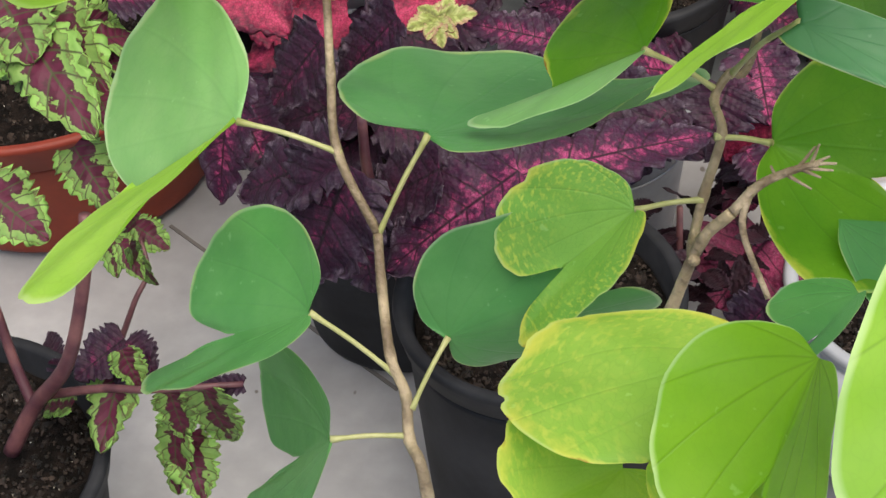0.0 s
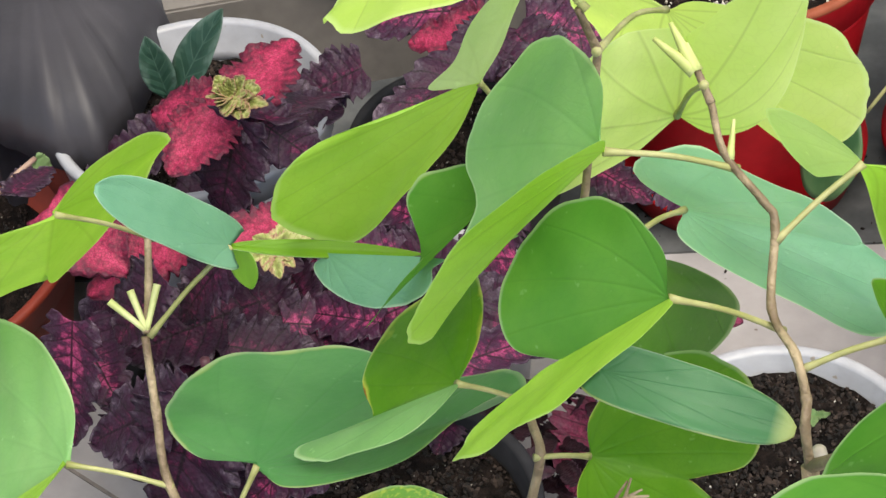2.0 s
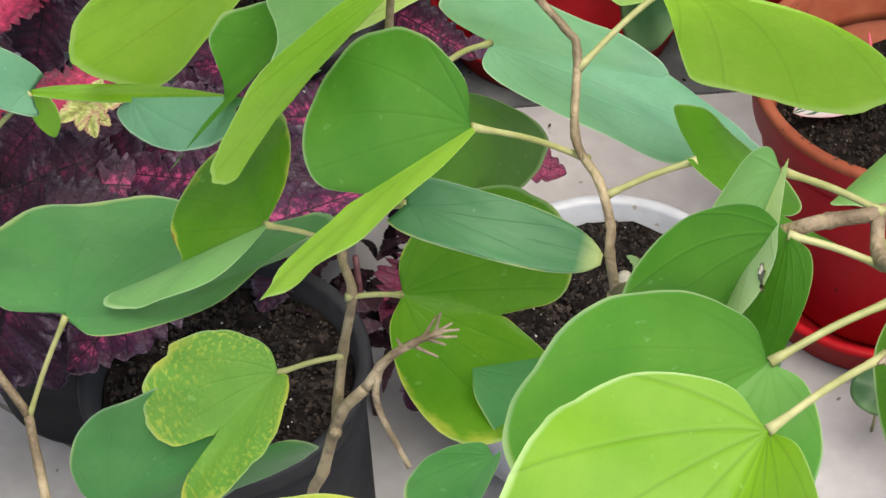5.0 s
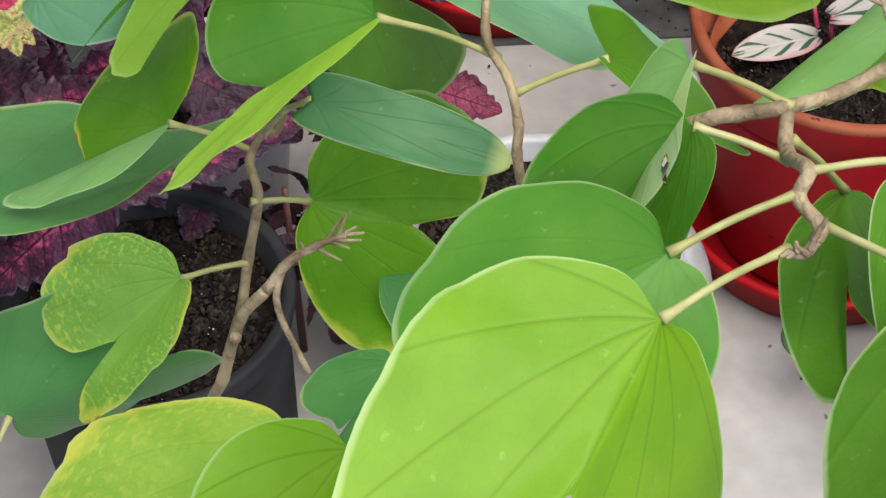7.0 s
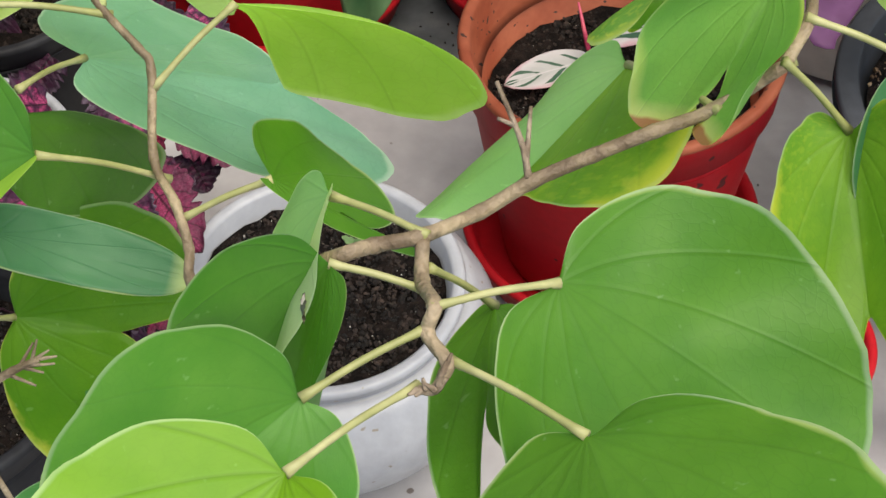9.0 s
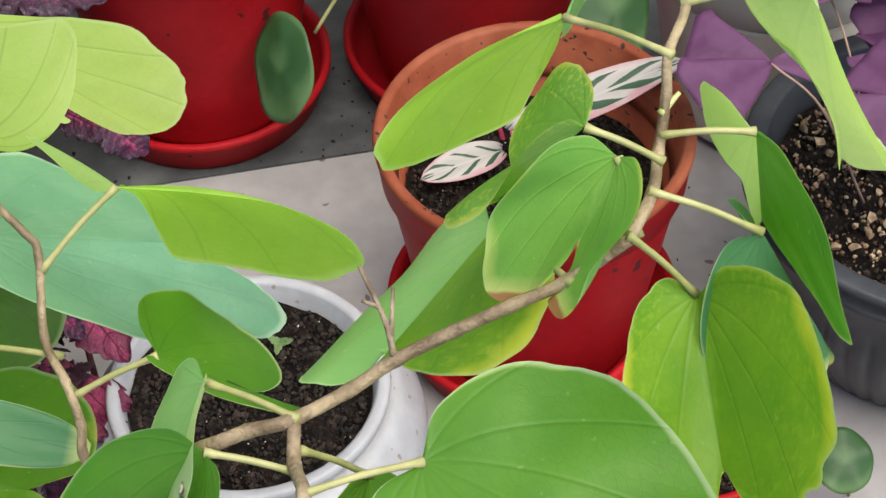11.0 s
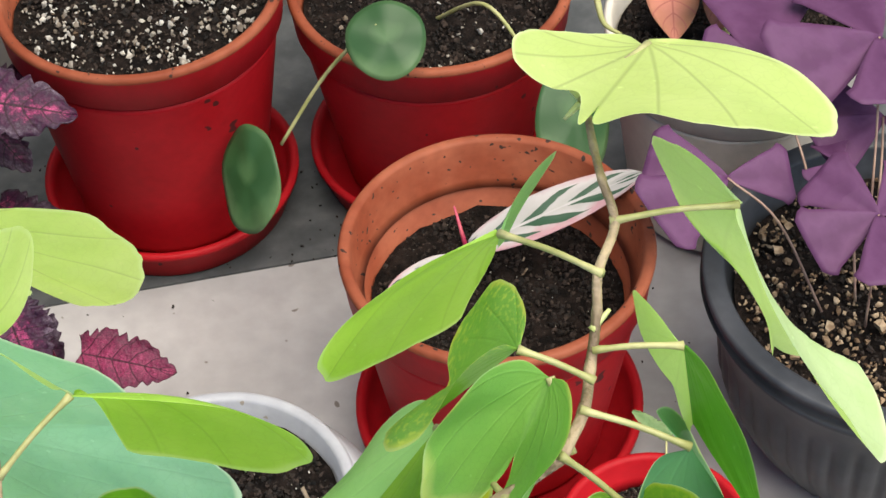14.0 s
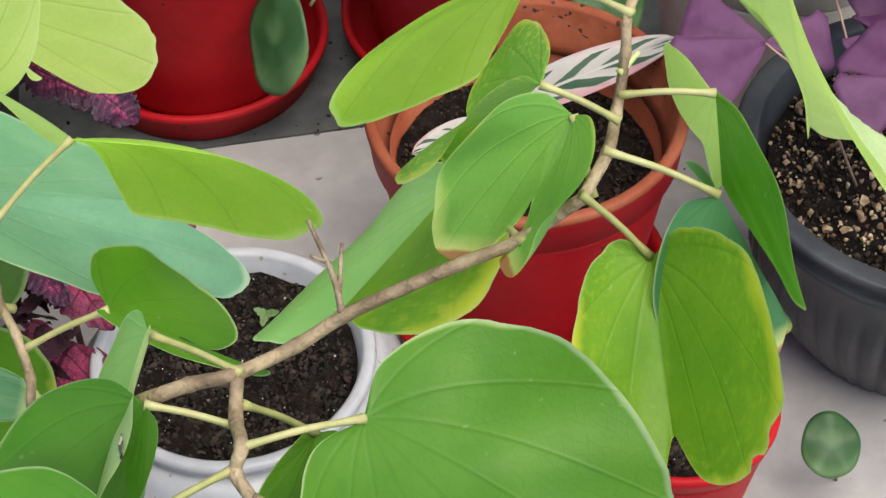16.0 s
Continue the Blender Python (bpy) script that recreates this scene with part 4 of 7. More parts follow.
stem(plant_c, [(-0.0039, -0.4205, 0.6206), (-0.0033, -0.4121, 0.6280)], 0.0007, 0.0004, "dry_twig")
stem(plant_c, [(-0.0064, -0.4154, 0.6252), (-0.0104, -0.4143, 0.6263)], 0.0006, 0.0004, "dry_twig")
stem(plant_c, [(-0.0248, -0.4422, 0.6183), (-0.0243, -0.4520, 0.6164), (-0.0208, -0.4658, 0.6262), (-0.0221, -0.4700, 0.6227), (-0.0179, -0.4770, 0.6230), (-0.0185, -0.4791, 0.6212)], 0.0016, 0.0014)
stem(plant_c, [(-0.0185, -0.4791, 0.6212), (-0.0203, -0.4813, 0.6195), (-0.0233, -0.4814, 0.6195)], 0.0013, 0.0009, "knot")
stem(plant_c, [(-0.0233, -0.4820, 0.6203), (-0.0251, -0.4835, 0.6205)], 0.0008, 0.0003, "knot")
stem(plant_c, [(-0.0227, -0.4822, 0.6202), (-0.0237, -0.4836, 0.6203)], 0.0008, 0.0003, "knot")
stem(plant_c, [(-0.0200, -0.4819, 0.6203), (-0.0220, -0.4817, 0.6218)], 0.0008, 0.0003, "knot")
stem(plant_c, [(-0.0195, -0.4814, 0.6206), (-0.0180, -0.4782, 0.6246)], 0.0008, 0.0003, "knot")
stem(plant_c, [(-0.0185, -0.4793, 0.6224), (-0.0170, -0.4770, 0.6256)], 0.0008, 0.0003, "knot")
stem(plant_c, [(-0.0217, -0.4819, 0.6203), (-0.0224, -0.4809, 0.6225)], 0.0008, 0.0003, "knot")
petiole(plant_c, (-0.0258, -0.4409, 0.6194), (-0.0449, -0.4303, 0.6179))
petiole(plant_c, (-0.0257, -0.4529, 0.6157), (-0.0433, -0.4513, 0.6206))
petiole(plant_c, (-0.0239, -0.4701, 0.6227), (-0.0458, -0.4844, 0.6194))
petiole(plant_c, (-0.0250, -0.4817, 0.6194), (-0.0458, -0.5064, 0.6265))
petiole(plant_c, (-0.0159, -0.4773, 0.6226), (0.0089, -0.4959, 0.6265))
petiole(plant_c, (-0.0192, -0.4657, 0.6262), (0.0035, -0.4552, 0.6214))
petiole(plant_c, (-0.0221, -0.4469, 0.6140), (-0.0098, -0.4384, 0.5928))
leaf(plant_c, LEMON, (-0.1288, -0.3070, 0.5743), -1.127, 1.307, (0.060, -2.612), 0.0429, (0.0358, 0.0586), 0.80, (1.27, 0.97), (-0.271, -0.052), (-0.015, -0.114))
leaf(plant_c, PALE, (-0.1374, -0.3714, 0.6156), -3.141, -0.906, (2.823, 0.722), 0.0729, (0.0546, 0.0275), 0.54, (0.63, 1.01), (-0.085, -0.006), (-0.090, -0.093), BACKLIT)
leaf(plant_c, GREEN, (-0.1173, -0.4010, 0.5965), -3.135, -0.739, (2.499, 0.267), 0.0421, (0.0360, 0.0270), 0.90, (1.12, 1.64), (-0.054, 0.041), (-0.008, -0.048), BACKLIT)
leaf(plant_c, DARK, (-0.0637, -0.3962, 0.5854), 0.279, -0.808, (-0.131, -2.993), 0.0394, (0.0335, 0.0062), 0.56, (1.03, 1.17), (0.013, -0.001), (0.023, -0.046))
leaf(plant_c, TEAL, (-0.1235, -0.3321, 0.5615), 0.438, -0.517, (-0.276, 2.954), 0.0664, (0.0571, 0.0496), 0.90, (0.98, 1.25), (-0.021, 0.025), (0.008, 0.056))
leaf(plant_c, BUTTER, (0.0781, -0.2946, 0.6646), -1.926, 0.395, (2.962, 0.007), 0.0705, (0.0282, 0.0539), 0.72, (0.62, 0.78), (0.119, 0.040), (-0.022, 0.010))
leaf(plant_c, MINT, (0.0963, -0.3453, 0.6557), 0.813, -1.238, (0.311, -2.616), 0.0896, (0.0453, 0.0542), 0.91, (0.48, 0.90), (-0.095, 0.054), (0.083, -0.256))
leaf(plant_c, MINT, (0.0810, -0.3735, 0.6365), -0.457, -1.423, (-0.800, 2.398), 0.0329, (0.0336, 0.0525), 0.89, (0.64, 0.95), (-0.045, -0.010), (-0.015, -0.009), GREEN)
leaf(plant_c, LIME, (0.0404, -0.3829, 0.6483), 2.912, -0.951, (2.991, 0.439), 0.0379, (0.0277, 0.0321), 0.90, (0.77, 0.82), (-0.066, 0.126), (0.043, 0.051))
leaf(plant_c, SEATIP, (0.0805, -0.3988, 0.6294), -0.259, -1.083, (-2.602, -0.506), 0.0487, (0.0314, 0.0293), 0.80, (1.01, 1.01), (0.085, -0.085), (0.030, -0.030))
leaf(plant_c, AUTUMN, (0.0654, -0.4076, 0.6184), -1.431, -0.587, (2.688, 1.221), 0.0445, (0.0236, 0.0463), 0.91, (1.32, 1.08), (0.084, -0.037), (0.041, -0.007))
leaf(plant_c, TIPPED, (0.0477, -0.3883, 0.6442), -2.301, -0.946, (1.774, 0.902), 0.0293, (0.0319, 0.0304), 0.70, (1.22, 1.12), (0.097, -0.124), (-0.037, 0.122))
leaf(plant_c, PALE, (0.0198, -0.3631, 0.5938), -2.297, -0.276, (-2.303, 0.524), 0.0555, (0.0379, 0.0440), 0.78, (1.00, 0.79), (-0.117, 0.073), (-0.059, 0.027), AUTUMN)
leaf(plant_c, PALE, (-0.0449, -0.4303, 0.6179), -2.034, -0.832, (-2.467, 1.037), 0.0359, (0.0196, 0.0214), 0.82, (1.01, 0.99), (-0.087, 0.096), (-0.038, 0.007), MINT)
leaf(plant_c, GREEN, (-0.0433, -0.4513, 0.6206), -2.599, -1.259, (1.913, 0.596), 0.0410, (0.0296, 0.0379), 0.82, (1.19, 1.04), (0.145, -0.118), (0.025, -0.030))
leaf(plant_c, GREEN, (-0.0458, -0.4844, 0.6194), -2.452, -0.338, (-2.974, -0.811), 0.0307, (0.0405, 0.0279), 0.97, (1.54, 1.20), (-0.000, 0.069), (-0.005, -0.004))
leaf(plant_c, BRIGHT, (-0.0458, -0.5064, 0.6265), -1.914, -0.211, (2.794, -1.256), 0.0451, (0.0387, 0.0524), 0.82, (1.69, 1.34), (0.034, 0.022), (0.046, -0.008))
leaf(plant_c, DARK, (0.0089, -0.4959, 0.6265), -1.372, 0.368, (0.113, -2.670), 0.0758, (0.0464, 0.0375), 0.82, (1.01, 1.09), (0.037, 0.018), (0.008, 0.003))
leaf(plant_c, DARK, (0.0035, -0.4552, 0.6214), -0.396, -0.796, (0.575, 3.104), 0.0500, (0.0425, 0.0457), 1.08, (1.38, 1.03), (-0.069, 0.115), (0.096, 0.033))
leaf(plant_c, DARK, (-0.0098, -0.4384, 0.5928), -1.587, 0.335, (-2.597, -0.567), 0.0471, (0.0155, 0.0215), 0.81, (1.30, 0.98), (0.055, -0.001), (0.065, -0.002))
leaf(plant_c, BACKLIT, (0.0375, -0.3430, 0.6460), 1.686, -1.201, (-0.476, 2.232), 0.0163, (0.0556, 0.0303), 0.45, (1.69, 1.15), (0.039, -0.050), (-0.112, 0.029), PALE)
leaf(plant_c, BACKLIT, (-0.0750, -0.3584, 0.6065), 1.779, -0.866, (-2.719, 0.736), 0.0287, (0.0655, 0.0275), 0.35, (1.27, 1.22), (-0.089, -0.013), (0.288, -0.063), MINT)


# ---- low plants ----
def thing(name, at, label, category):
    ob = new(name, None)
    ob.location = at
    return tagged(ob, label, category, "coleus clump" if name == "coleus" else "")


def ruffled(name, stops, scale=260, rough=0.55, trans=0.12, veins=0, dark=None, feather=None, net=0.0):
    """Coleus blade: colour runs from the midrib outwards and is broken up by a fine mottle."""
    m = mat(name, stops[0][1], rough)
    t = m.node_tree
    b = t.nodes["Principled BSDF"]
    at = t.nodes.new("ShaderNodeAttribute")
    at.attribute_name = "blade"
    sep = t.nodes.new("ShaderNodeSeparateXYZ")
    t.links.new(at.outputs["Vector"], sep.inputs[0])
    co = t.nodes.new("ShaderNodeTexCoord")
    n1 = t.nodes.new("ShaderNodeTexNoise")
    n1.inputs["Scale"].default_value, n1.inputs["Detail"].default_value = scale, 5
    t.links.new(co.outputs["Object"], n1.inputs["Vector"])
    n2 = t.nodes.new("ShaderNodeTexNoise")
    n2.inputs["Scale"].default_value, n2.inputs["Detail"].default_value = scale * 0.2, 3
    t.links.new(co.outputs["Object"], n2.inputs["Vector"])
    a1 = t.nodes.new("ShaderNodeMath")
    a1.operation = "MULTIPLY_ADD"
    a1.inputs[1].default_value, a1.inputs[2].default_value = 1.7, -0.85
    t.links.new(n1.outputs["Fac"], a1.inputs[0])
    a2 = t.nodes.new("ShaderNodeMath")
    a2.operation = "MULTIPLY_ADD"
    a2.inputs[1].default_value, a2.inputs[2].default_value = 0.9, -0.45
    t.links.new(n2.outputs["Fac"], a2.inputs[0])
    s1 = t.nodes.new("ShaderNodeMath")
    t.links.new(a1.outputs[0], s1.inputs[0])
    t.links.new(a2.outputs[0], s1.inputs[1])
    s2 = t.nodes.new("ShaderNodeMath")
    t.links.new(s1.outputs[0], s2.inputs[0])
    t.links.new(sep.outputs["X"], s2.inputs[1])
    r = t.nodes.new("ShaderNodeValToRGB")
    lift = min(0.0, stops[0][0])
    span = stops[-1][0] - lift
    stops = tuple(((p - lift) / max(1.0, span), c) for p, c in stops)
    fit = t.nodes.new("ShaderNodeMath")
    fit.operation = "MULTIPLY_ADD"
    fit.inputs[1].default_value, fit.inputs[2].default_value = 1 / max(1.0, span), -lift / max(1.0, span)
    t.links.new(s2.outputs[0], fit.inputs[0])
    els = r.color_ramp.elements
    els[0].position, els[0].color = stops[0][0], (*stops[0][1], 1)
    els[1].position, els[1].color = min(1.0, stops[-1][0]), (*stops[-1][1], 1)
    for p, c in stops[1:-1]:
        e = els.new(p)
        e.color = (*c, 1)
    t.links.new(fit.outputs[0], r.inputs["Fac"])
    b.inputs["Specular IOR Level"].default_value = 0.2
    col = r.outputs["Color"]

    def calc(op, p, q=None):
        n = t.nodes.new("ShaderNodeMath")
        n.operation = op
        for k, x in enumerate((p, q)):
            if isinstance(x, (int, float)):
                n.inputs[k].default_value = x
            elif x is not None:
                t.links.new(x, n.inputs[k])
        return n.outputs[0]

    def over(under, colour, fac, low, high, most=1.0):
        rng = t.nodes.new("ShaderNodeMapRange")
        rng.inputs["From Min"].default_value, rng.inputs["From Max"].default_value, rng.inputs["To Max"].default_value = low, high, most
        t.links.new(fac, rng.inputs["Value"])
        mx = t.nodes.new("ShaderNodeMix")
        mx.data_type = "RGBA"
        t.links.new(rng.outputs["Result"], mx.inputs[0])
        t.links.new(under, mx.inputs[6])
        mx.inputs[7].default_value = (*colour, 1)
        return mx.outputs[2]

    height = None
    if net:
        cells = t.nodes.new("ShaderNodeTexVoronoi")
        cells.feature = "DISTANCE_TO_EDGE"
        cells.inputs["Scale"].default_value = scale * 2.4
        t.links.new(co.outputs["Object"], cells.inputs["Vector"])
        col = over(col, dark, cells.outputs["Distance"], net, net * 0.3, 0.6)
    if veins:
        phase = calc("SUBTRACT", calc("MULTIPLY", sep.outputs["Y"], veins), calc("MULTIPLY", sep.outputs["Z"], 1.5))
        wobble = calc("MULTIPLY", calc("SUBTRACT", n2.outputs["Fac"], 0.5), 0.5)
        saw = calc("MULTIPLY", calc("ABSOLUTE", calc("SUBTRACT", calc("FRACT", calc("ADD", phase, wobble)), 0.5)), 2.0)
        height = saw
        if feather:
            inside = calc("MULTIPLY", calc("LESS_THAN", sep.outputs["Z"], 0.72), calc("GREATER_THAN", sep.outputs["Z"], 0.07))
            col = over(col, feather, calc("MULTIPLY", calc("ADD", saw, calc("MULTIPLY", calc("SUBTRACT", n1.outputs["Fac"], 0.5), 1.3)), inside), 0.58, 0.68)
        else:
            col = over(col, dark, saw, 0.84, 0.97)
        col = over(col, dark if dark else stops[0][1], sep.outputs["Z"], 0.05, 0.015)
    t.links.new(col, b.inputs["Base Color"])
    v = t.nodes.new("ShaderNodeTexVoronoi")
    v.inputs["Scale"].default_value = scale * 1.6
    t.links.new(co.outputs["Object"], v.inputs["Vector"])
    bp = t.nodes.new("ShaderNodeBump")
    bp.inputs["Strength"].default_value, bp.inputs["Distance"].default_value = 0.45, 0.0012
    t.links.new(calc("SUBTRACT", v.outputs["Distance"], calc("MULTIPLY", height, 0.8)) if height else v.outputs["Distance"], bp.inputs["Height"])
    t.links.new(bp.outputs["Normal"], b.inputs["Normal"])
    tr = t.nodes.new("ShaderNodeBsdfTranslucent")
    t.links.new(col, tr.inputs["Color"])
    ms = t.nodes.new("ShaderNodeMixShader")
    ms.inputs[0].default_value = trans
    t.links.new(b.outputs[0], ms.inputs[1])
    t.links.new(tr.outputs[0], ms.inputs[2])
    t.links.new(ms.outputs[0], t.nodes["Material Output"].inputs["Surface"])
    return m


DEEP = (0.022, 0.006, 0.014)
# the greyish lilac last stops here and in PURPLE paint in a lavender sheen
MAGENTA = ruffled("coleus_magenta", ((-0.15, (0.36, 0.052, 0.145)), (0.10, (0.19, 0.026, 0.080)), (0.30, (0.058, 0.012, 0.038)), (0.7, (0.036, 0.014, 0.032)), (0.95, (0.062, 0.040, 0.060)), (1.15, (0.125, 0.088, 0.120))), veins=8, dark=DEEP, net=0.10)
CRIMSON = ruffled("coleus_crimson", ((-0.1, (0.40, 0.034, 0.095)), (0.30, (0.27, 0.020, 0.058)), (0.60, (0.15, 0.013, 0.036)), (0.85, (0.065, 0.009, 0.022)), (1.15, (0.09, 0.022, 0.040))), 300, dark=(0.075, 0.007, 0.020), net=0.14)
PURPLE = ruffled("coleus_purple", ((-0.2, (0.13, 0.016, 0.056)), (0.15, (0.038, 0.009, 0.025)), (0.6, (0.029, 0.011, 0.025)), (0.95, (0.052, 0.034, 0.052)), (1.15, (0.11, 0.080, 0.105))), veins=8, dark=(0.012, 0.005, 0.009), net=0.08)
WINE = ruffled("coleus_wine", ((-0.1, (0.27, 0.034, 0.095)), (0.4, (0.15, 0.020, 0.055)), (1.1, (0.085, 0.024, 0.045))), 300, veins=6, dark=(0.045, 0.007, 0.018), net=0.10)
HEART = ruffled("coleus_heart", ((0.0, (0.12, 0.12, 0.04)), (0.3, (0.22, 0.26, 0.07)), (0.6, (0.36, 0.37, 0.15)), (1.0, (0.34, 0.20, 0.13))), 200, veins=6, dark=(0.20, 0.20, 0.06))
WILTED = ruffled("coleus_wilted", ((0.0, (0.03, 0.010, 0.016)), (0.5, (0.020, 0.010, 0.014)), (1.0, (0.04, 0.018, 0.028))))
VARIEGATED = ruffled("coleus_variegated", ((0.20, (0.085, 0.012, 0.030)), (0.42, (0.050, 0.012, 0.018)), (0.46, (0.17, 0.27, 0.068)), (0.72, (0.12, 0.22, 0.052)), (0.80, (0.10, 0.09, 0.035)), (0.86, (0.20, 0.36, 0.08)), (1.1, (0.17, 0.31, 0.07))), 110, 0.5, 0.2, veins=6, dark=(0.05, 0.05, 0.02))
SPROUT = ruffled("sprout_green", ((0.0, (0.11, 0.19, 0.07)), (1.0, (0.16, 0.23, 0.10))), 200, 0.5, 0.2)
COLEUS_STEM = speckled("purple_stem", (0.07, 0.022, 0.03), (0.15, 0.06, 0.06), 60, 0.5, fine=300)
COIN = ruffled("coin_leaf_green", ((0.0, (0.050, 0.105, 0.040)), (0.35, (0.020, 0.058, 0.019)), (0.8, (0.026, 0.068, 0.024)), (1.2, (0.08, 0.14, 0.06))), 18, 0.38, 0.06)
SHAM = ruffled("shamrock_violet", ((0.0, (0.085, 0.028, 0.080)), (0.6, (0.115, 0.044, 0.110)), (1.1, (0.095, 0.034, 0.088))), 70, 0.55, 0.25)
SHAM_STALK = speckled("shamrock_stalk", (0.25, 0.15, 0.12), (0.35, 0.24, 0.18), 80, 0.5)
PINK_SHOOT = speckled("pink_shoot", (0.40, 0.03, 0.09), (0.55, 0.10, 0.14), 90, 0.45)
PRAYER = ruffled("prayer_leaf_variegated", ((0.1, (0.32, 0.31, 0.29)), (0.6, (0.38, 0.35, 0.34)), (1.0, (0.38, 0.21, 0.23))), 45, 0.4, 0.2, veins=3.5, dark=(0.38, 0.35, 0.34), feather=(0.030, 0.070, 0.040))
STRAP = ruffled("strap_leaf_green", ((0.0, (0.013, 0.036, 0.024)), (0.55, (0.018, 0.046, 0.031)), (1.0, (0.07, 0.11, 0.09))), 90, 0.4, 0.1, veins=5, dark=(0.032, 0.065, 0.048))
GREYLEAF = ruffled("grey_strap_leaf", ((0.0, (0.060, 0.082, 0.074)), (0.55, (0.085, 0.108, 0.098)), (1.0, (0.13, 0.155, 0.145))), 90, 0.5, 0.15, veins=5, dark=(0.11, 0.135, 0.125))
BLUSH = ruffled("blush_leaf", ((0.0, (0.55, 0.22, 0.17)), (0.6, (0.46, 0.19, 0.13)), (1.0, (0.38, 0.17, 0.10))), 50, 0.45, 0.25, veins=6, dark=(0.36, 0.12, 0.10))


def frame_of(base, tip):
    base, tip = Vector(base), Vector(tip)
    along = tip - base
    length = along.length
    along = along / length
    up = Vector((0.0, -0.45, 0.9))
    n = (up - up.dot(along) * along).normalized()
    return base, length, along, along.cross(n), n


def blade_mesh(base, tip, width, droop, profile, rows=18, cols=8, teeth=0, tooth=0.0, fold=0.0, ripple=0.0):
    """A leaf blade from base to tip: half widths by profile(u), toothed edge, fold and droop."""
    base, length, along, side, n = frame_of(base, tip)
    bm = bmesh.new()
    layer = bm.verts.layers.float_vector.new("blade")
    tip_layer = bm.verts.layers.float.new("tip")
    seed = base.x * 53 + base.y * 31
    grid = []
    for i in range(rows + 1):
        u = i / rows
        row = []
        for j in range(-cols, cols + 1):
            v = j / cols
            w = profile(u) * width / 2
            if teeth:
                q = (u * teeth + 0.15 * math.sin(9 * u + seed)) % 1.0
                deep = tooth * (0.7 + 0.5 * math.sin(17 * u + 3 * seed + (2 if v > 0 else 0)))
                w *= 1 - deep * (1 - (q / 0.72 if q < 0.72 else (1 - q) / 0.28) ** 0.8) * abs(v) ** 3
            back = 0.10 * length * abs(v) * profile(u) * (1 - u)
            h = -droop * length * (u - 0.3) ** 2 * (1 if u > 0.3 else 0.2) + fold * width * abs(v) * profile(u)
            h += ripple * width * noise.noise((u * 5 + seed, v * 3, seed)) * abs(v) + 0.25 * ripple * width * math.cos(u * 26 - abs(v) * 5) * abs(v) * (1 - abs(v))
            vert = bm.verts.new(along * (u * length - back) + side * (v * w) + n * h)
            vert[layer] = (abs(v) * 0.85 + 0.15 * u, u, abs(v))
            vert[tip_layer] = 0.92 * u
            row.append(vert)
        grid.append(row)
    for lo, hi in zip(grid, grid[1:]):
        for a in range(2 * cols):
            bm.faces.new((lo[a], lo[a + 1], hi[a + 1], hi[a]))
    return bm, base


def hang(parent, bm, base, material, name="leaf", label="", thick=0.0003):
    ob = part(name, bm, material, parent, label)
    ob.location = base - parent.location
    sol = ob.modifiers.new("thickness", "SOLIDIFY")
    sol.thickness = thick
    return ob


def coleus_leaf(parent, material, base, tip, width, droop):
    bm, at = blade_mesh(base, tip, width, droop, lambda u: max(0.02, math.sin(math.pi * min(1, u * 0.90 + 0.10)) ** 0.55 * (1.12 - 0.40 * u)), 64, 5, 10, 0.34, 0.05, 0.12)
    return hang(parent, bm, at, material)


def prayer_leaf(parent, base, tip, width):
    bm, at = blade_mesh(base, tip, width, 0.10, lambda u: max(0.02, math.sin(math.pi * min(1, u * 0.96 + 0.04)) ** 0.6), 18, 7, 0, 0, 0.12, 0.03)
    return hang(parent, bm, at, PRAYER, label="white and green marbled leaf")


def plain_leaf(parent, material, base, tip, width, droop=0.1, label=""):
    bm, at = blade_mesh(base, tip, width, droop, lambda u: max(0.02, math.sin(math.pi * min(1, u * 0.97 + 0.03)) ** 0.75), 22, 6, 0, 0, 0.10, 0.04)
    return hang(parent, bm, at, material, label=label)


def round_lobe(parent, material, base, tip, width, droop=0.1, label=""):
    """A long leaf lobe with a blunt round end."""
    bm, at = blade_mesh(base, tip, width, droop, lambda u: max(0.03, (1 - abs(2 * min(1, 0.06 + 0.94 * u) ** 0.85 - 1) ** 3.2)) ** 0.55, 30, 7, 0, 0, 0.08, 0.05)
    return hang(parent, bm, at, material, label=label)


def shamrock_leaflet(parent, base, tip):
    width = (Vector(tip) - Vector(base)).length * 1.02
    bm, at = blade_mesh(base, tip, width, 0.10, lambda u: 0.05 + 0.95 * u ** 0.9 if u < 0.8 else 0.83 + 0.17 * math.sqrt(max(0, 1 - ((u - 0.8) / 0.2) ** 2)) - 0.12 * (u - 0.8) / 0.2, 14, 6, 0, 0, 0.025, 0.012)
    return hang(parent, bm, at, SHAM, "leaflet")


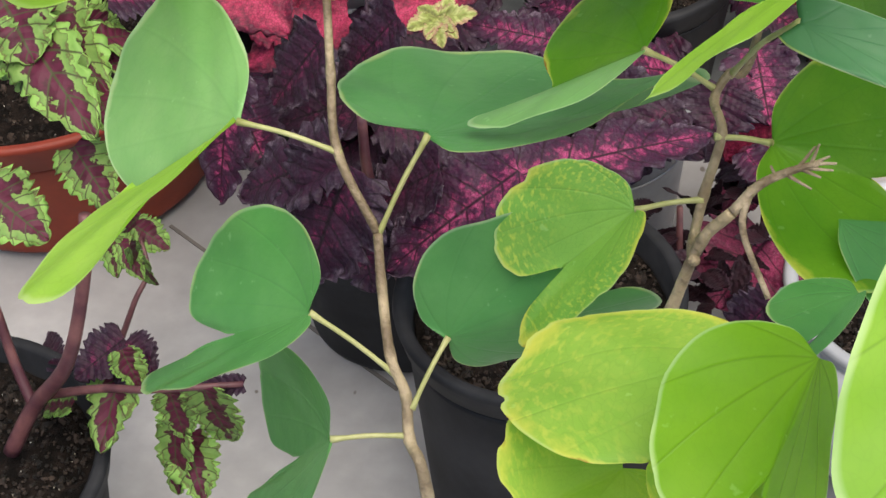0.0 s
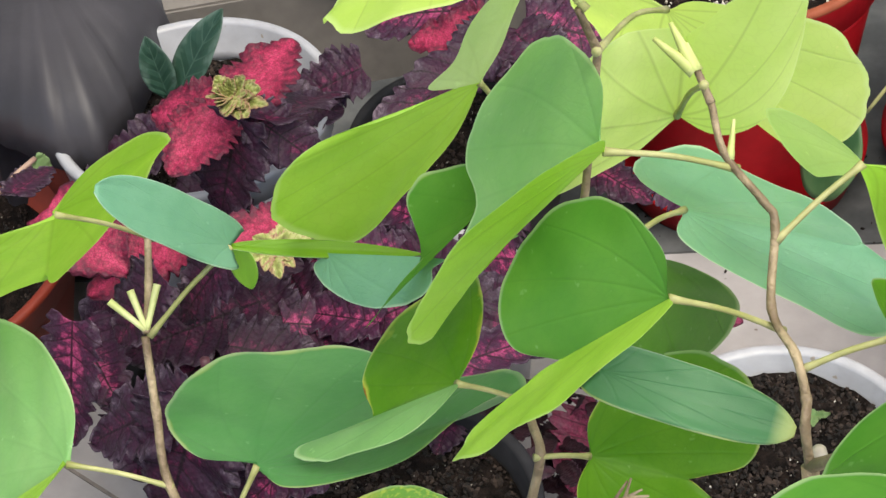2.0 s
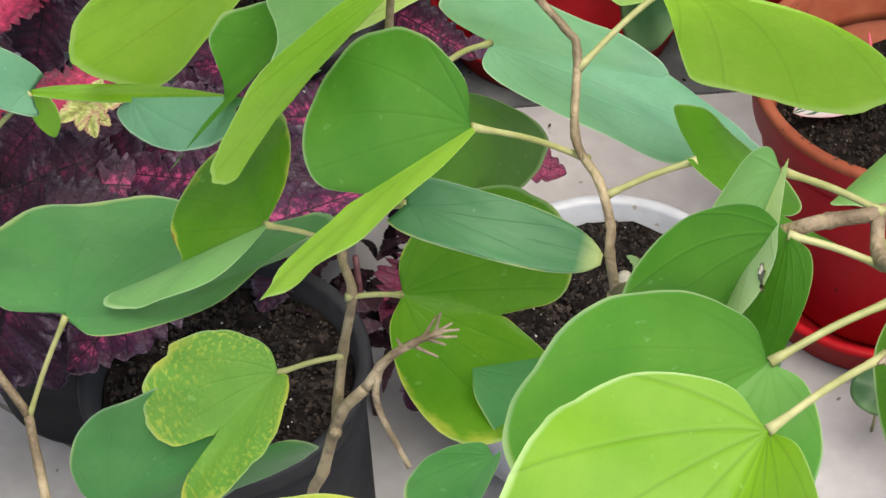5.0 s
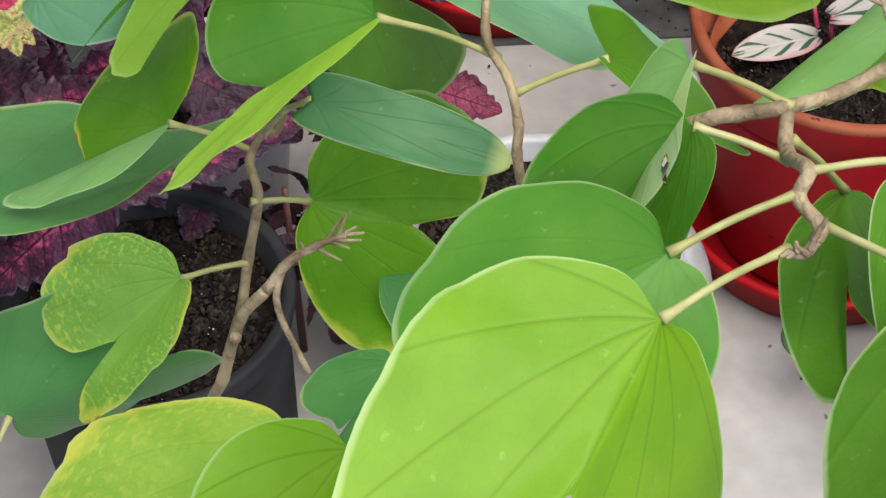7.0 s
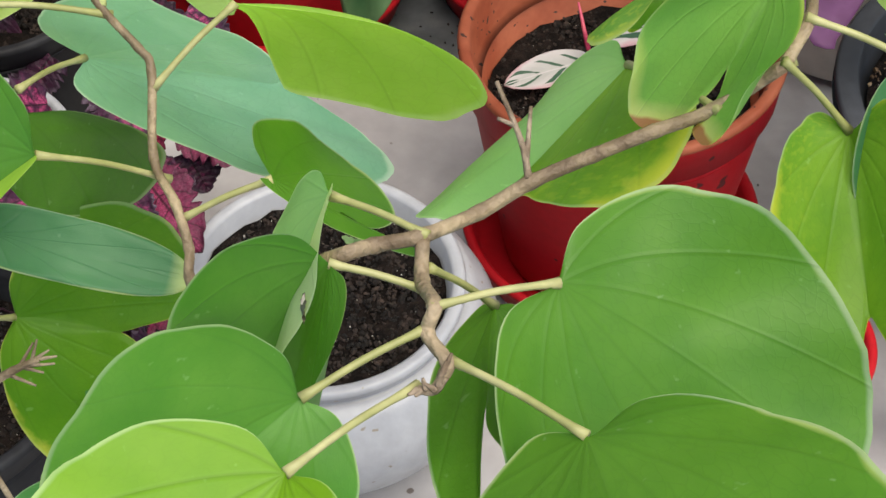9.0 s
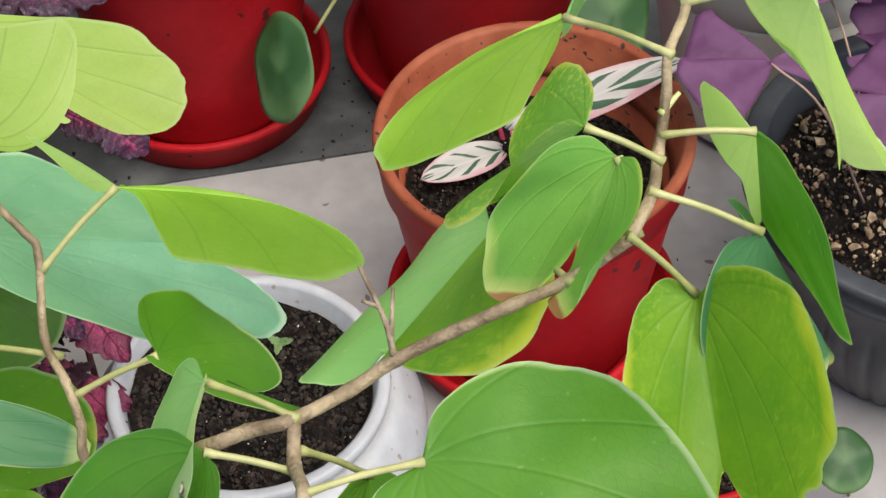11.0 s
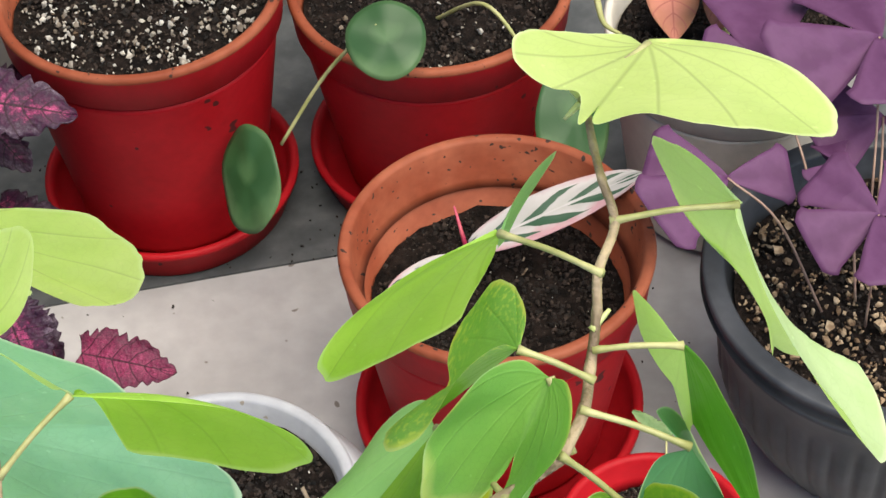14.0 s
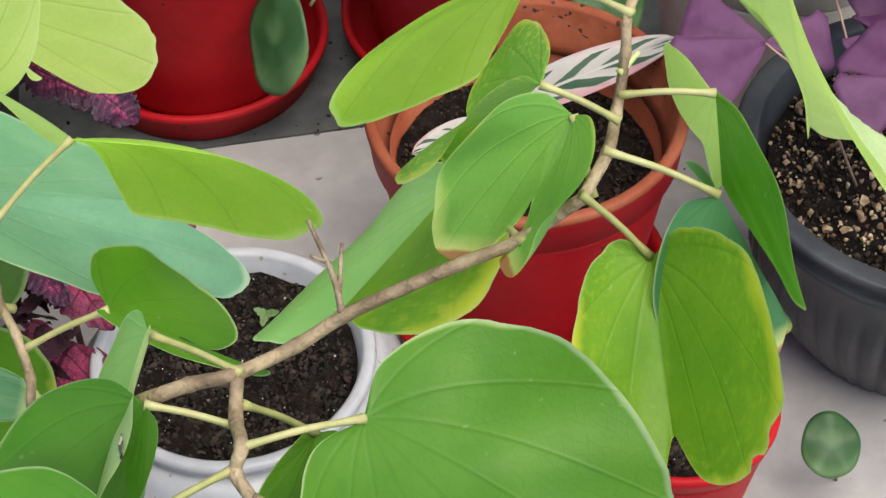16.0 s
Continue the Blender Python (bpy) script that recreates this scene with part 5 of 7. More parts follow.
def coin_leaf(parent, material, centre, rx, ry, normal):
    """A round shield leaf: slightly domed disc with its stalk near the middle."""
    bm = bmesh.new()
    layer = bm.verts.layers.float_vector.new("blade")
    n = Vector(normal).normalized()
    x = Vector((1, 0, 0))
    x = (x - x.dot(n) * n).normalized()
    y = n.cross(x)
    mid = bm.verts.new(n * 0.003)
    mid[layer] = (0, 0, 0)
    rings = []
    for j in range(1, 9):
        s = j / 8
        ring = []
        for i in range(40):
            a = 2 * math.pi * i / 40
            k = 1 + 0.02 * math.sin(3 * a + centre[0] * 40)
            vert = bm.verts.new(x * rx * s * k * math.cos(a) + y * ry * s * k * math.sin(a) + n * (0.003 * (1 - s * s) + 0.0012 * math.sin(5 * a) * s * s))
            vert[layer] = (s, 0, 0)
            ring.append(vert)
        rings.append(ring)
    for i in range(40):
        bm.faces.new((mid, rings[0][i], rings[0][(i + 1) % 40]))
        for lo, hi in zip(rings, rings[1:]):
            bm.faces.new((lo[i], hi[i], hi[(i + 1) % 40], lo[(i + 1) % 40]))
    return hang(parent, bm, Vector(centre), material, "leaf", "", 0.0006)


def rod(parent, material, name, points, r0, r1):
    line = [Vector(p) - parent.location for p in points]
    line = bend(line, 6) if len(line) > 2 else [line[0], (line[0] + line[1]) / 2, line[1]]
    n = len(line) - 1
    return part(name, tube(line, [r0 + (r1 - r0) * i / n for i in range(n + 1)], 8), material, parent)

coleus_red = thing("coleus", (-0.4700, 0.1100, 0.0000), "crimson coleus with ruffled green heart in a white pot", "plant")
rod(coleus_red, COLEUS_STEM, "stem", [(-0.4800, 0.1000, 0.1000), (-0.4366, 0.0540, 0.2400), (-0.4366, 0.0540, 0.2600)], 0.003, 0.002)
coleus_leaf(coleus_red, CRIMSON, (-0.4250, 0.0501, 0.2620), (-0.4105, 0.1005, 0.2700), 0.0480, 0.12)
coleus_leaf(coleus_red, CRIMSON, (-0.4361, 0.0376, 0.2620), (-0.4560, -0.0011, 0.2500), 0.0477, 0.12)
coleus_leaf(coleus_red, PURPLE, (-0.4184, 0.0387, 0.2620), (-0.3784, 0.0426, 0.2200), 0.0381, 0.12)
coleus_leaf(coleus_red, CRIMSON, (-0.4375, 0.0422, 0.2620), (-0.4838, 0.0478, 0.2500), 0.0421, 0.12)
coleus_leaf(coleus_red, PURPLE, (-0.4235, 0.0337, 0.2620), (-0.4415, 0.0149, 0.2000), 0.0570, 0.12)
coleus_leaf(coleus_red, PURPLE, (-0.4075, 0.0348, 0.2620), (-0.3979, 0.1454, 0.2000), 0.0379, 0.12)
coleus_leaf(coleus_red, HEART, (-0.4276, 0.0376, 0.2750), (-0.4332, 0.0376, 0.2890), 0.0145, -0.10)
coleus_leaf(coleus_red, HEART, (-0.4276, 0.0376, 0.2750), (-0.4223, 0.0373, 0.2878), 0.0101, -0.10)
coleus_leaf(coleus_red, HEART, (-0.4276, 0.0376, 0.2750), (-0.4312, 0.0243, 0.2880), 0.0108, -0.10)
coleus_leaf(coleus_red, HEART, (-0.4276, 0.0376, 0.2750), (-0.4021, 0.0030, 0.2890), 0.0145, -0.10)
coleus_leaf(coleus_red, HEART, (-0.4276, 0.0376, 0.2750), (-0.4176, 0.0054, 0.2878), 0.0101, -0.10)
coleus_leaf(coleus_red, HEART, (-0.4276, 0.0376, 0.2750), (-0.4062, 0.0228, 0.2880), 0.0108, -0.10)
coleus_leaf(coleus_red, HEART, (-0.4276, 0.0376, 0.2750), (-0.4031, 0.0279, 0.2890), 0.0161, -0.10)
coleus_leaf(coleus_red, HEART, (-0.4276, 0.0376, 0.2750), (-0.4073, 0.0119, 0.2878), 0.0112, -0.10)
coleus_leaf(coleus_red, HEART, (-0.4276, 0.0376, 0.2750), (-0.4175, 0.0404, 0.2880), 0.0121, -0.10)
coleus_leaf(coleus_red, HEART, (-0.4276, 0.0376, 0.2750), (-0.4144, 0.0022, 0.2890), 0.0129, -0.10)
coleus_leaf(coleus_red, HEART, (-0.4276, 0.0376, 0.2750), (-0.4259, 0.0147, 0.2878), 0.0090, -0.10)
coleus_leaf(coleus_red, HEART, (-0.4276, 0.0376, 0.2750), (-0.4099, 0.0128, 0.2880), 0.0096, -0.10)
coleus_leaf(coleus_red, HEART, (-0.4289, 0.0375, 0.2750), (-0.4315, 0.0169, 0.2890), 0.0129, -0.10)
coleus_leaf(coleus_red, HEART, (-0.4289, 0.0375, 0.2750), (-0.4309, 0.0305, 0.2878), 0.0090, -0.10)
coleus_leaf(coleus_red, HEART, (-0.4289, 0.0375, 0.2750), (-0.4226, 0.0115, 0.2880), 0.0096, -0.10)
coleus_leaf(coleus_red, HEART, (-0.4266, 0.0376, 0.2750), (-0.4158, 0.0387, 0.2890), 0.0129, -0.10)
coleus_leaf(coleus_red, HEART, (-0.4266, 0.0376, 0.2750), (-0.4104, 0.0249, 0.2878), 0.0090, -0.10)
coleus_leaf(coleus_red, HEART, (-0.4266, 0.0376, 0.2750), (-0.4256, 0.0377, 0.2880), 0.0096, -0.10)
coleus_leaf(coleus_red, HEART, (-0.4273, 0.0367, 0.2750), (-0.3945, 0.0147, 0.2890), 0.0116, -0.10)
coleus_leaf(coleus_red, HEART, (-0.4273, 0.0367, 0.2750), (-0.4071, 0.0019, 0.2878), 0.0081, -0.10)
coleus_leaf(coleus_red, HEART, (-0.4273, 0.0367, 0.2750), (-0.4092, 0.0369, 0.2880), 0.0087, -0.10)

coleus_back = thing("coleus", (-0.3300, 0.2200, 0.0000), "magenta and purple coleus with yellow-green top leaves", "plant")
rod(coleus_back, COLEUS_STEM, "stem", [(-0.3305, 0.2441, 0.0800), (-0.3305, 0.2441, 0.1700), (-0.3305, 0.2441, 0.2000)], 0.003, 0.002)
coleus_leaf(coleus_back, MAGENTA, (-0.3326, 0.2266, 0.2000), (-0.4304, 0.2221, 0.1900), 0.0505, 0.12)
coleus_leaf(coleus_back, MAGENTA, (-0.3014, 0.2168, 0.2000), (-0.2106, 0.2063, 0.1900), 0.0565, 0.12)
coleus_leaf(coleus_back, CRIMSON, (-0.3147, 0.2104, 0.2000), (-0.3768, 0.2022, 0.1900), 0.0434, 0.12)
coleus_leaf(coleus_back, PURPLE, (-0.3147, 0.2104, 0.2000), (-0.3349, 0.1609, 0.1900), 0.0521, 0.12)
coleus_leaf(coleus_back, PURPLE, (-0.3236, 0.1821, 0.2000), (-0.3790, 0.0913, 0.1900), 0.0470, 0.12)
coleus_leaf(coleus_back, PURPLE, (-0.3065, 0.2053, 0.2000), (-0.2656, 0.1705, 0.1900), 0.0475, 0.12)
coleus_leaf(coleus_back, HEART, (-0.3332, 0.2487, 0.2300), (-0.3644, 0.2512, 0.2365), 0.0193, -0.05)
coleus_leaf(coleus_back, HEART, (-0.3332, 0.2487, 0.2300), (-0.3472, 0.2742, 0.2356), 0.0135, -0.05)
coleus_leaf(coleus_back, HEART, (-0.3332, 0.2487, 0.2300), (-0.3470, 0.2205, 0.2358), 0.0145, -0.05)
coleus_leaf(coleus_back, HEART, (-0.3261, 0.2490, 0.2300), (-0.2978, 0.2544, 0.2365), 0.0193, -0.05)
coleus_leaf(coleus_back, HEART, (-0.3261, 0.2490, 0.2300), (-0.3041, 0.2236, 0.2356), 0.0135, -0.05)
coleus_leaf(coleus_back, HEART, (-0.3261, 0.2490, 0.2300), (-0.3193, 0.2736, 0.2358), 0.0145, -0.05)
coleus_leaf(coleus_back, HEART, (-0.3297, 0.2488, 0.2300), (-0.3524, 0.2371, 0.2365), 0.0138, -0.05)
coleus_leaf(coleus_back, HEART, (-0.3297, 0.2488, 0.2300), (-0.3440, 0.2630, 0.2356), 0.0096, -0.05)
coleus_leaf(coleus_back, HEART, (-0.3297, 0.2488, 0.2300), (-0.3355, 0.2181, 0.2358), 0.0103, -0.05)
coleus_leaf(coleus_back, HEART, (-0.3255, 0.2462, 0.2300), (-0.3074, 0.2366, 0.2365), 0.0137, -0.05)
coleus_leaf(coleus_back, HEART, (-0.3255, 0.2462, 0.2300), (-0.3148, 0.2251, 0.2356), 0.0096, -0.05)
coleus_leaf(coleus_back, HEART, (-0.3255, 0.2462, 0.2300), (-0.3170, 0.2514, 0.2358), 0.0103, -0.05)
coleus_leaf(coleus_back, HEART, (-0.3297, 0.2488, 0.2300), (-0.3418, 0.2738, 0.2365), 0.0193, -0.05)
coleus_leaf(coleus_back, HEART, (-0.3297, 0.2488, 0.2300), (-0.3237, 0.2633, 0.2356), 0.0135, -0.05)
coleus_leaf(coleus_back, HEART, (-0.3297, 0.2488, 0.2300), (-0.3447, 0.2512, 0.2358), 0.0145, -0.05)
coleus_leaf(coleus_back, HEART, (-0.3272, 0.2548, 0.2300), (-0.3193, 0.2721, 0.2365), 0.0193, -0.05)
coleus_leaf(coleus_back, HEART, (-0.3272, 0.2548, 0.2300), (-0.3125, 0.2498, 0.2356), 0.0135, -0.05)
coleus_leaf(coleus_back, HEART, (-0.3272, 0.2548, 0.2300), (-0.3324, 0.2693, 0.2358), 0.0145, -0.05)

coleus_big = thing("coleus", (-0.3700, -0.0500, 0.0000), "large dark purple coleus with magenta leaf centres", "plant")
rod(coleus_big, COLEUS_STEM, "stem", [(-0.3815, -0.1206, 0.1000), (-0.3815, -0.1506, 0.2200), (-0.3815, -0.1506, 0.2700)], 0.0035, 0.0025)
coleus_leaf(coleus_big, PURPLE, (-0.3795, -0.1752, 0.2600), (-0.4006, -0.1977, 0.2000), 0.0747, 0.12)
coleus_leaf(coleus_big, PURPLE, (-0.3875, -0.1691, 0.2600), (-0.4482, -0.1689, 0.2200), 0.0490, 0.12)
coleus_leaf(coleus_big, MAGENTA, (-0.3086, -0.1383, 0.2400), (-0.3664, -0.1821, 0.2000), 0.0547, 0.12)
coleus_leaf(coleus_big, MAGENTA, (-0.3176, -0.1234, 0.2200), (-0.2339, -0.0409, 0.2000), 0.0443, 0.12)
coleus_leaf(coleus_big, PURPLE, (-0.4274, -0.0888, 0.2600), (-0.4570, -0.1025, 0.2200), 0.0455, 0.12)
coleus_leaf(coleus_big, PURPLE, (-0.3910, -0.0753, 0.2700), (-0.4295, -0.0831, 0.2200), 0.0417, 0.12)
coleus_leaf(coleus_big, MAGENTA, (-0.4677, -0.1168, 0.2500), (-0.4767, -0.1430, 0.1800), 0.0420, 0.12)
coleus_leaf(coleus_big, CRIMSON, (-0.4928, -0.0667, 0.2800), (-0.4463, -0.0882, 0.2600), 0.0500, 0.12)
coleus_leaf(coleus_big, CRIMSON, (-0.4099, -0.0423, 0.2400), (-0.3713, -0.0054, 0.2400), 0.0328, 0.12)
coleus_leaf(coleus_big, MAGENTA, (-0.3250, -0.0170, 0.2200), (-0.3824, -0.0120, 0.2200), 0.0294, 0.12)
coleus_leaf(coleus_big, PURPLE, (-0.3461, -0.1467, 0.2400), (-0.3923, -0.1482, 0.2000), 0.0467, 0.12)
coleus_leaf(coleus_big, PURPLE, (-0.4057, -0.0411, 0.2000), (-0.3788, -0.0501, 0.1800), 0.0487, 0.12)
coleus_leaf(coleus_big, PURPLE, (-0.4054, -0.0781, 0.2000), (-0.3539, -0.0674, 0.1800), 0.0439, 0.12)
coleus_leaf(coleus_big, PURPLE, (-0.3043, 0.0188, 0.2000), (-0.3514, 0.0084, 0.1800), 0.0454, 0.12)
coleus_leaf(coleus_big, PURPLE, (-0.3007, -0.0331, 0.1800), (-0.2616, 0.0244, 0.1700), 0.0445, 0.12)
coleus_leaf(coleus_big, PURPLE, (-0.4357, -0.1244, 0.2000), (-0.4438, -0.1453, 0.1600), 0.0536, 0.12)
coleus_leaf(coleus_big, PURPLE, (-0.3923, -0.1482, 0.2000), (-0.3784, -0.1723, 0.1700), 0.0452, 0.12)
coleus_leaf(coleus_big, MAGENTA, (-0.3847, -0.0486, 0.1900), (-0.3282, -0.0280, 0.1700), 0.0410, 0.12)
coleus_leaf(coleus_big, HEART, (-0.3762, -0.0600, 0.2600), (-0.3548, -0.0584, 0.2660), 0.0150, 0.12)
coleus_leaf(coleus_big, HEART, (-0.3762, -0.0600, 0.2600), (-0.3589, -0.0776, 0.2648), 0.0105, 0.12)
coleus_leaf(coleus_big, HEART, (-0.3762, -0.0600, 0.2600), (-0.3711, -0.0453, 0.2650), 0.0112, 0.12)
coleus_leaf(coleus_big, HEART, (-0.3762, -0.0600, 0.2600), (-0.3845, -0.0781, 0.2660), 0.0150, 0.12)
coleus_leaf(coleus_big, HEART, (-0.3762, -0.0600, 0.2600), (-0.3859, -0.0593, 0.2648), 0.0105, 0.12)
coleus_leaf(coleus_big, HEART, (-0.3762, -0.0600, 0.2600), (-0.3727, -0.0822, 0.2650), 0.0112, 0.12)
coleus_leaf(coleus_big, HEART, (-0.3755, -0.0621, 0.2600), (-0.3634, -0.0871, 0.2660), 0.0119, 0.12)
coleus_leaf(coleus_big, HEART, (-0.3755, -0.0621, 0.2600), (-0.3752, -0.0793, 0.2648), 0.0084, 0.12)
coleus_leaf(coleus_big, HEART, (-0.3755, -0.0621, 0.2600), (-0.3621, -0.0737, 0.2650), 0.0090, 0.12)
coleus_leaf(coleus_big, HEART, (-0.4749, -0.0803, 0.2600), (-0.4922, -0.0819, 0.2660), 0.0152, 0.12)
coleus_leaf(coleus_big, HEART, (-0.4749, -0.0803, 0.2600), (-0.4838, -0.0685, 0.2648), 0.0106, 0.12)
coleus_leaf(coleus_big, HEART, (-0.4749, -0.0803, 0.2600), (-0.4799, -0.0975, 0.2650), 0.0114, 0.12)
coleus_leaf(coleus_big, HEART, (-0.4785, -0.0717, 0.2600), (-0.4605, -0.0661, 0.2660), 0.0137, 0.12)
coleus_leaf(coleus_big, HEART, (-0.4785, -0.0717, 0.2600), (-0.4602, -0.0851, 0.2648), 0.0096, 0.12)
coleus_leaf(coleus_big, HEART, (-0.4785, -0.0717, 0.2600), (-0.4770, -0.0573, 0.2650), 0.0103, 0.12)
coleus_leaf(coleus_big, MAGENTA, (-0.3291, -0.0507, 0.2000), (-0.4011, -0.0282, 0.1800), 0.0312, 0.12)
coleus_leaf(coleus_big, PURPLE, (-0.3981, -0.0438, 0.2000), (-0.4736, -0.0752, 0.1800), 0.0563, 0.12)
coleus_leaf(coleus_big, MAGENTA, (-0.3172, -0.0359, 0.2000), (-0.3656, -0.0538, 0.1800), 0.0407, 0.12)
coleus_leaf(coleus_big, PURPLE, (-0.4455, -0.0003, 0.2000), (-0.3896, 0.0059, 0.1800), 0.0429, 0.12)
coleus_leaf(coleus_big, PURPLE, (-0.3012, -0.0246, 0.2000), (-0.2397, -0.0424, 0.1800), 0.0446, 0.12)
coleus_leaf(coleus_big, PURPLE, (-0.2614, -0.0359, 0.2000), (-0.2847, -0.0746, 0.1800), 0.0438, 0.12)
coleus_leaf(coleus_big, CRIMSON, (-0.5078, -0.0093, 0.2000), (-0.4579, 0.0053, 0.1800), 0.0472, 0.12)
coleus_leaf(coleus_big, MAGENTA, (-0.4922, -0.0760, 0.2000), (-0.4600, -0.1114, 0.1800), 0.0489, 0.12)
coleus_leaf(coleus_big, MAGENTA, (-0.3065, 0.0247, 0.2000), (-0.3648, 0.0631, 0.1800), 0.0345, 0.12)
coleus_leaf(coleus_big, MAGENTA, (-0.4290, 0.0117, 0.2000), (-0.4012, -0.0005, 0.1800), 0.0352, 0.12)
coleus_leaf(coleus_big, MAGENTA, (-0.3614, -0.0381, 0.1800), (-0.3147, -0.0736, 0.1600), 0.0530, 0.12)
coleus_leaf(coleus_big, PURPLE, (-0.4089, -0.0420, 0.1800), (-0.4470, -0.0812, 0.1600), 0.0608, 0.12)
coleus_leaf(coleus_big, MAGENTA, (-0.3344, 0.0113, 0.1800), (-0.3826, 0.0042, 0.1600), 0.0428, 0.12)
coleus_leaf(coleus_big, PURPLE, (-0.4494, 0.0724, 0.1800), (-0.4970, 0.0507, 0.1600), 0.0576, 0.12)
coleus_leaf(coleus_big, MAGENTA, (-0.2335, 0.0503, 0.1800), (-0.2164, 0.0131, 0.1600), 0.0472, 0.12)
coleus_leaf(coleus_big, PURPLE, (-0.2406, 0.0141, 0.1800), (-0.2448, -0.0106, 0.1600), 0.0500, 0.12)
coleus_leaf(coleus_big, MAGENTA, (-0.2015, 0.1044, 0.1800), (-0.1782, 0.0980, 0.1600), 0.0324, 0.12)
coleus_leaf(coleus_big, MAGENTA, (-0.3231, 0.0181, 0.1658), (-0.3693, 0.0502, 0.1658), 0.0425, 0.12)
coleus_leaf(coleus_big, PURPLE, (-0.4200, 0.0312, 0.1792), (-0.3830, 0.0608, 0.1592), 0.0445, 0.12)
coleus_leaf(coleus_big, MAGENTA, (-0.4305, -0.0690, 0.1440), (-0.4160, -0.1374, 0.1591), 0.0413, 0.12)
coleus_leaf(coleus_big, PURPLE, (-0.3503, -0.0251, 0.1485), (-0.3292, -0.0013, 0.1503), 0.0294, 0.12)
coleus_leaf(coleus_big, MAGENTA, (-0.3920, -0.0701, 0.1363), (-0.3571, -0.1321, 0.1681), 0.0286, 0.12)
coleus_leaf(coleus_big, PURPLE, (-0.4955, -0.0088, 0.1691), (-0.5360, -0.0110, 0.1239), 0.0406, 0.12)
coleus_leaf(coleus_big, PURPLE, (-0.2867, -0.0647, 0.1598), (-0.2924, -0.0952, 0.1497), 0.0298, 0.12)
coleus_leaf(coleus_big, MAGENTA, (-0.4679, 0.0087, 0.1700), (-0.5110, 0.1201, 0.1310), 0.0417, 0.12)
coleus_leaf(coleus_big, PURPLE, (-0.3685, 0.0520, 0.1691), (-0.3437, 0.0818, 0.1470), 0.0323, 0.12)
coleus_leaf(coleus_big, PURPLE, (-0.3613, -0.0543, 0.1660), (-0.4160, 0.0237, 0.1207), 0.0328, 0.12)
coleus_leaf(coleus_big, MAGENTA, (-0.4563, 0.0497, 0.1601), (-0.4059, 0.0076, 0.1595), 0.0474, 0.12)
coleus_leaf(coleus_big, PURPLE, (-0.3693, -0.0405, 0.1555), (-0.3791, 0.0256, 0.1478), 0.0389, 0.12)
coleus_leaf(coleus_big, PURPLE, (-0.3892, -0.0044, 0.1627), (-0.4324, 0.0595, 0.1442), 0.0358, 0.12)
coleus_leaf(coleus_big, MAGENTA, (-0.3239, -0.0752, 0.1748), (-0.2930, -0.0434, 0.1366), 0.0399, 0.12)
coleus_leaf(coleus_big, MAGENTA, (-0.3129, 0.0241, 0.1683), (-0.3241, 0.0028, 0.1458), 0.0318, 0.12)
coleus_leaf(coleus_big, PURPLE, (-0.4618, 0.1197, 0.1580), (-0.4425, 0.0750, 0.1459), 0.0410, 0.12)
coleus_leaf(coleus_big, PURPLE, (-0.3965, 0.0931, 0.1583), (-0.4394, 0.0927, 0.1558), 0.0397, 0.12)
coleus_leaf(coleus_big, MAGENTA, (-0.2824, 0.0702, 0.1363), (-0.3182, 0.0331, 0.1676), 0.0458, 0.12)
coleus_leaf(coleus_big, PURPLE, (-0.3609, 0.0687, 0.1711), (-0.3601, 0.1523, 0.1384), 0.0393, 0.12)
coleus_leaf(coleus_big, PURPLE, (-0.3592, 0.0777, 0.1378), (-0.3459, 0.0295, 0.1267), 0.0429, 0.12)
coleus_leaf(coleus_big, MAGENTA, (-0.4007, 0.0487, 0.1399), (-0.4263, 0.0321, 0.1482), 0.0303, 0.12)
coleus_leaf(coleus_big, PURPLE, (-0.4587, 0.1226, 0.1373), (-0.4306, 0.0630, 0.1385), 0.0434, 0.12)
coleus_leaf(coleus_big, PURPLE, (-0.3629, 0.0278, 0.1511), (-0.3885, 0.0126, 0.1386), 0.0312, 0.12)

coleus_low = thing("coleus", (-0.2600, -0.0500, 0.0000), "straggly dark coleus with small wilted leaves", "plant")
rod(coleus_low, COLEUS_STEM, "stem", [(-0.2524, -0.0430, 0.0000), (-0.2524, -0.0430, 0.1400)], 0.0025, 0.0018)
coleus_leaf(coleus_low, WILTED, (-0.2158, -0.0308, 0.1107), (-0.2090, -0.0037, 0.0876), 0.0080, 0.30)
coleus_leaf(coleus_low, WILTED, (-0.2279, -0.0289, 0.1402), (-0.2287, 0.0346, 0.0977), 0.0117, 0.30)
coleus_leaf(coleus_low, WILTED, (-0.2412, -0.0991, 0.1469), (-0.2285, -0.0902, 0.1429), 0.0098, 0.30)
coleus_leaf(coleus_low, WILTED, (-0.2722, -0.0593, 0.1166), (-0.3012, 0.0196, 0.0633), 0.0151, 0.30)
coleus_leaf(coleus_low, WILTED, (-0.2573, -0.0129, 0.0850), (-0.2838, -0.0063, 0.0724), 0.0159, 0.30)
coleus_leaf(coleus_low, WILTED, (-0.2537, -0.0196, 0.0768), (-0.2249, -0.0682, 0.1430), 0.0127, 0.30)
coleus_leaf(coleus_low, WILTED, (-0.2455, -0.0625, 0.1193), (-0.2558, -0.0753, 0.1271), 0.0090, 0.30)
coleus_leaf(coleus_low, WILTED, (-0.2868, -0.0031, 0.0721), (-0.2713, -0.0872, 0.1463), 0.0093, 0.30)
coleus_leaf(coleus_low, WILTED, (-0.2170, -0.0488, 0.1415), (-0.2288, 0.0035, 0.1037), 0.0074, 0.30)
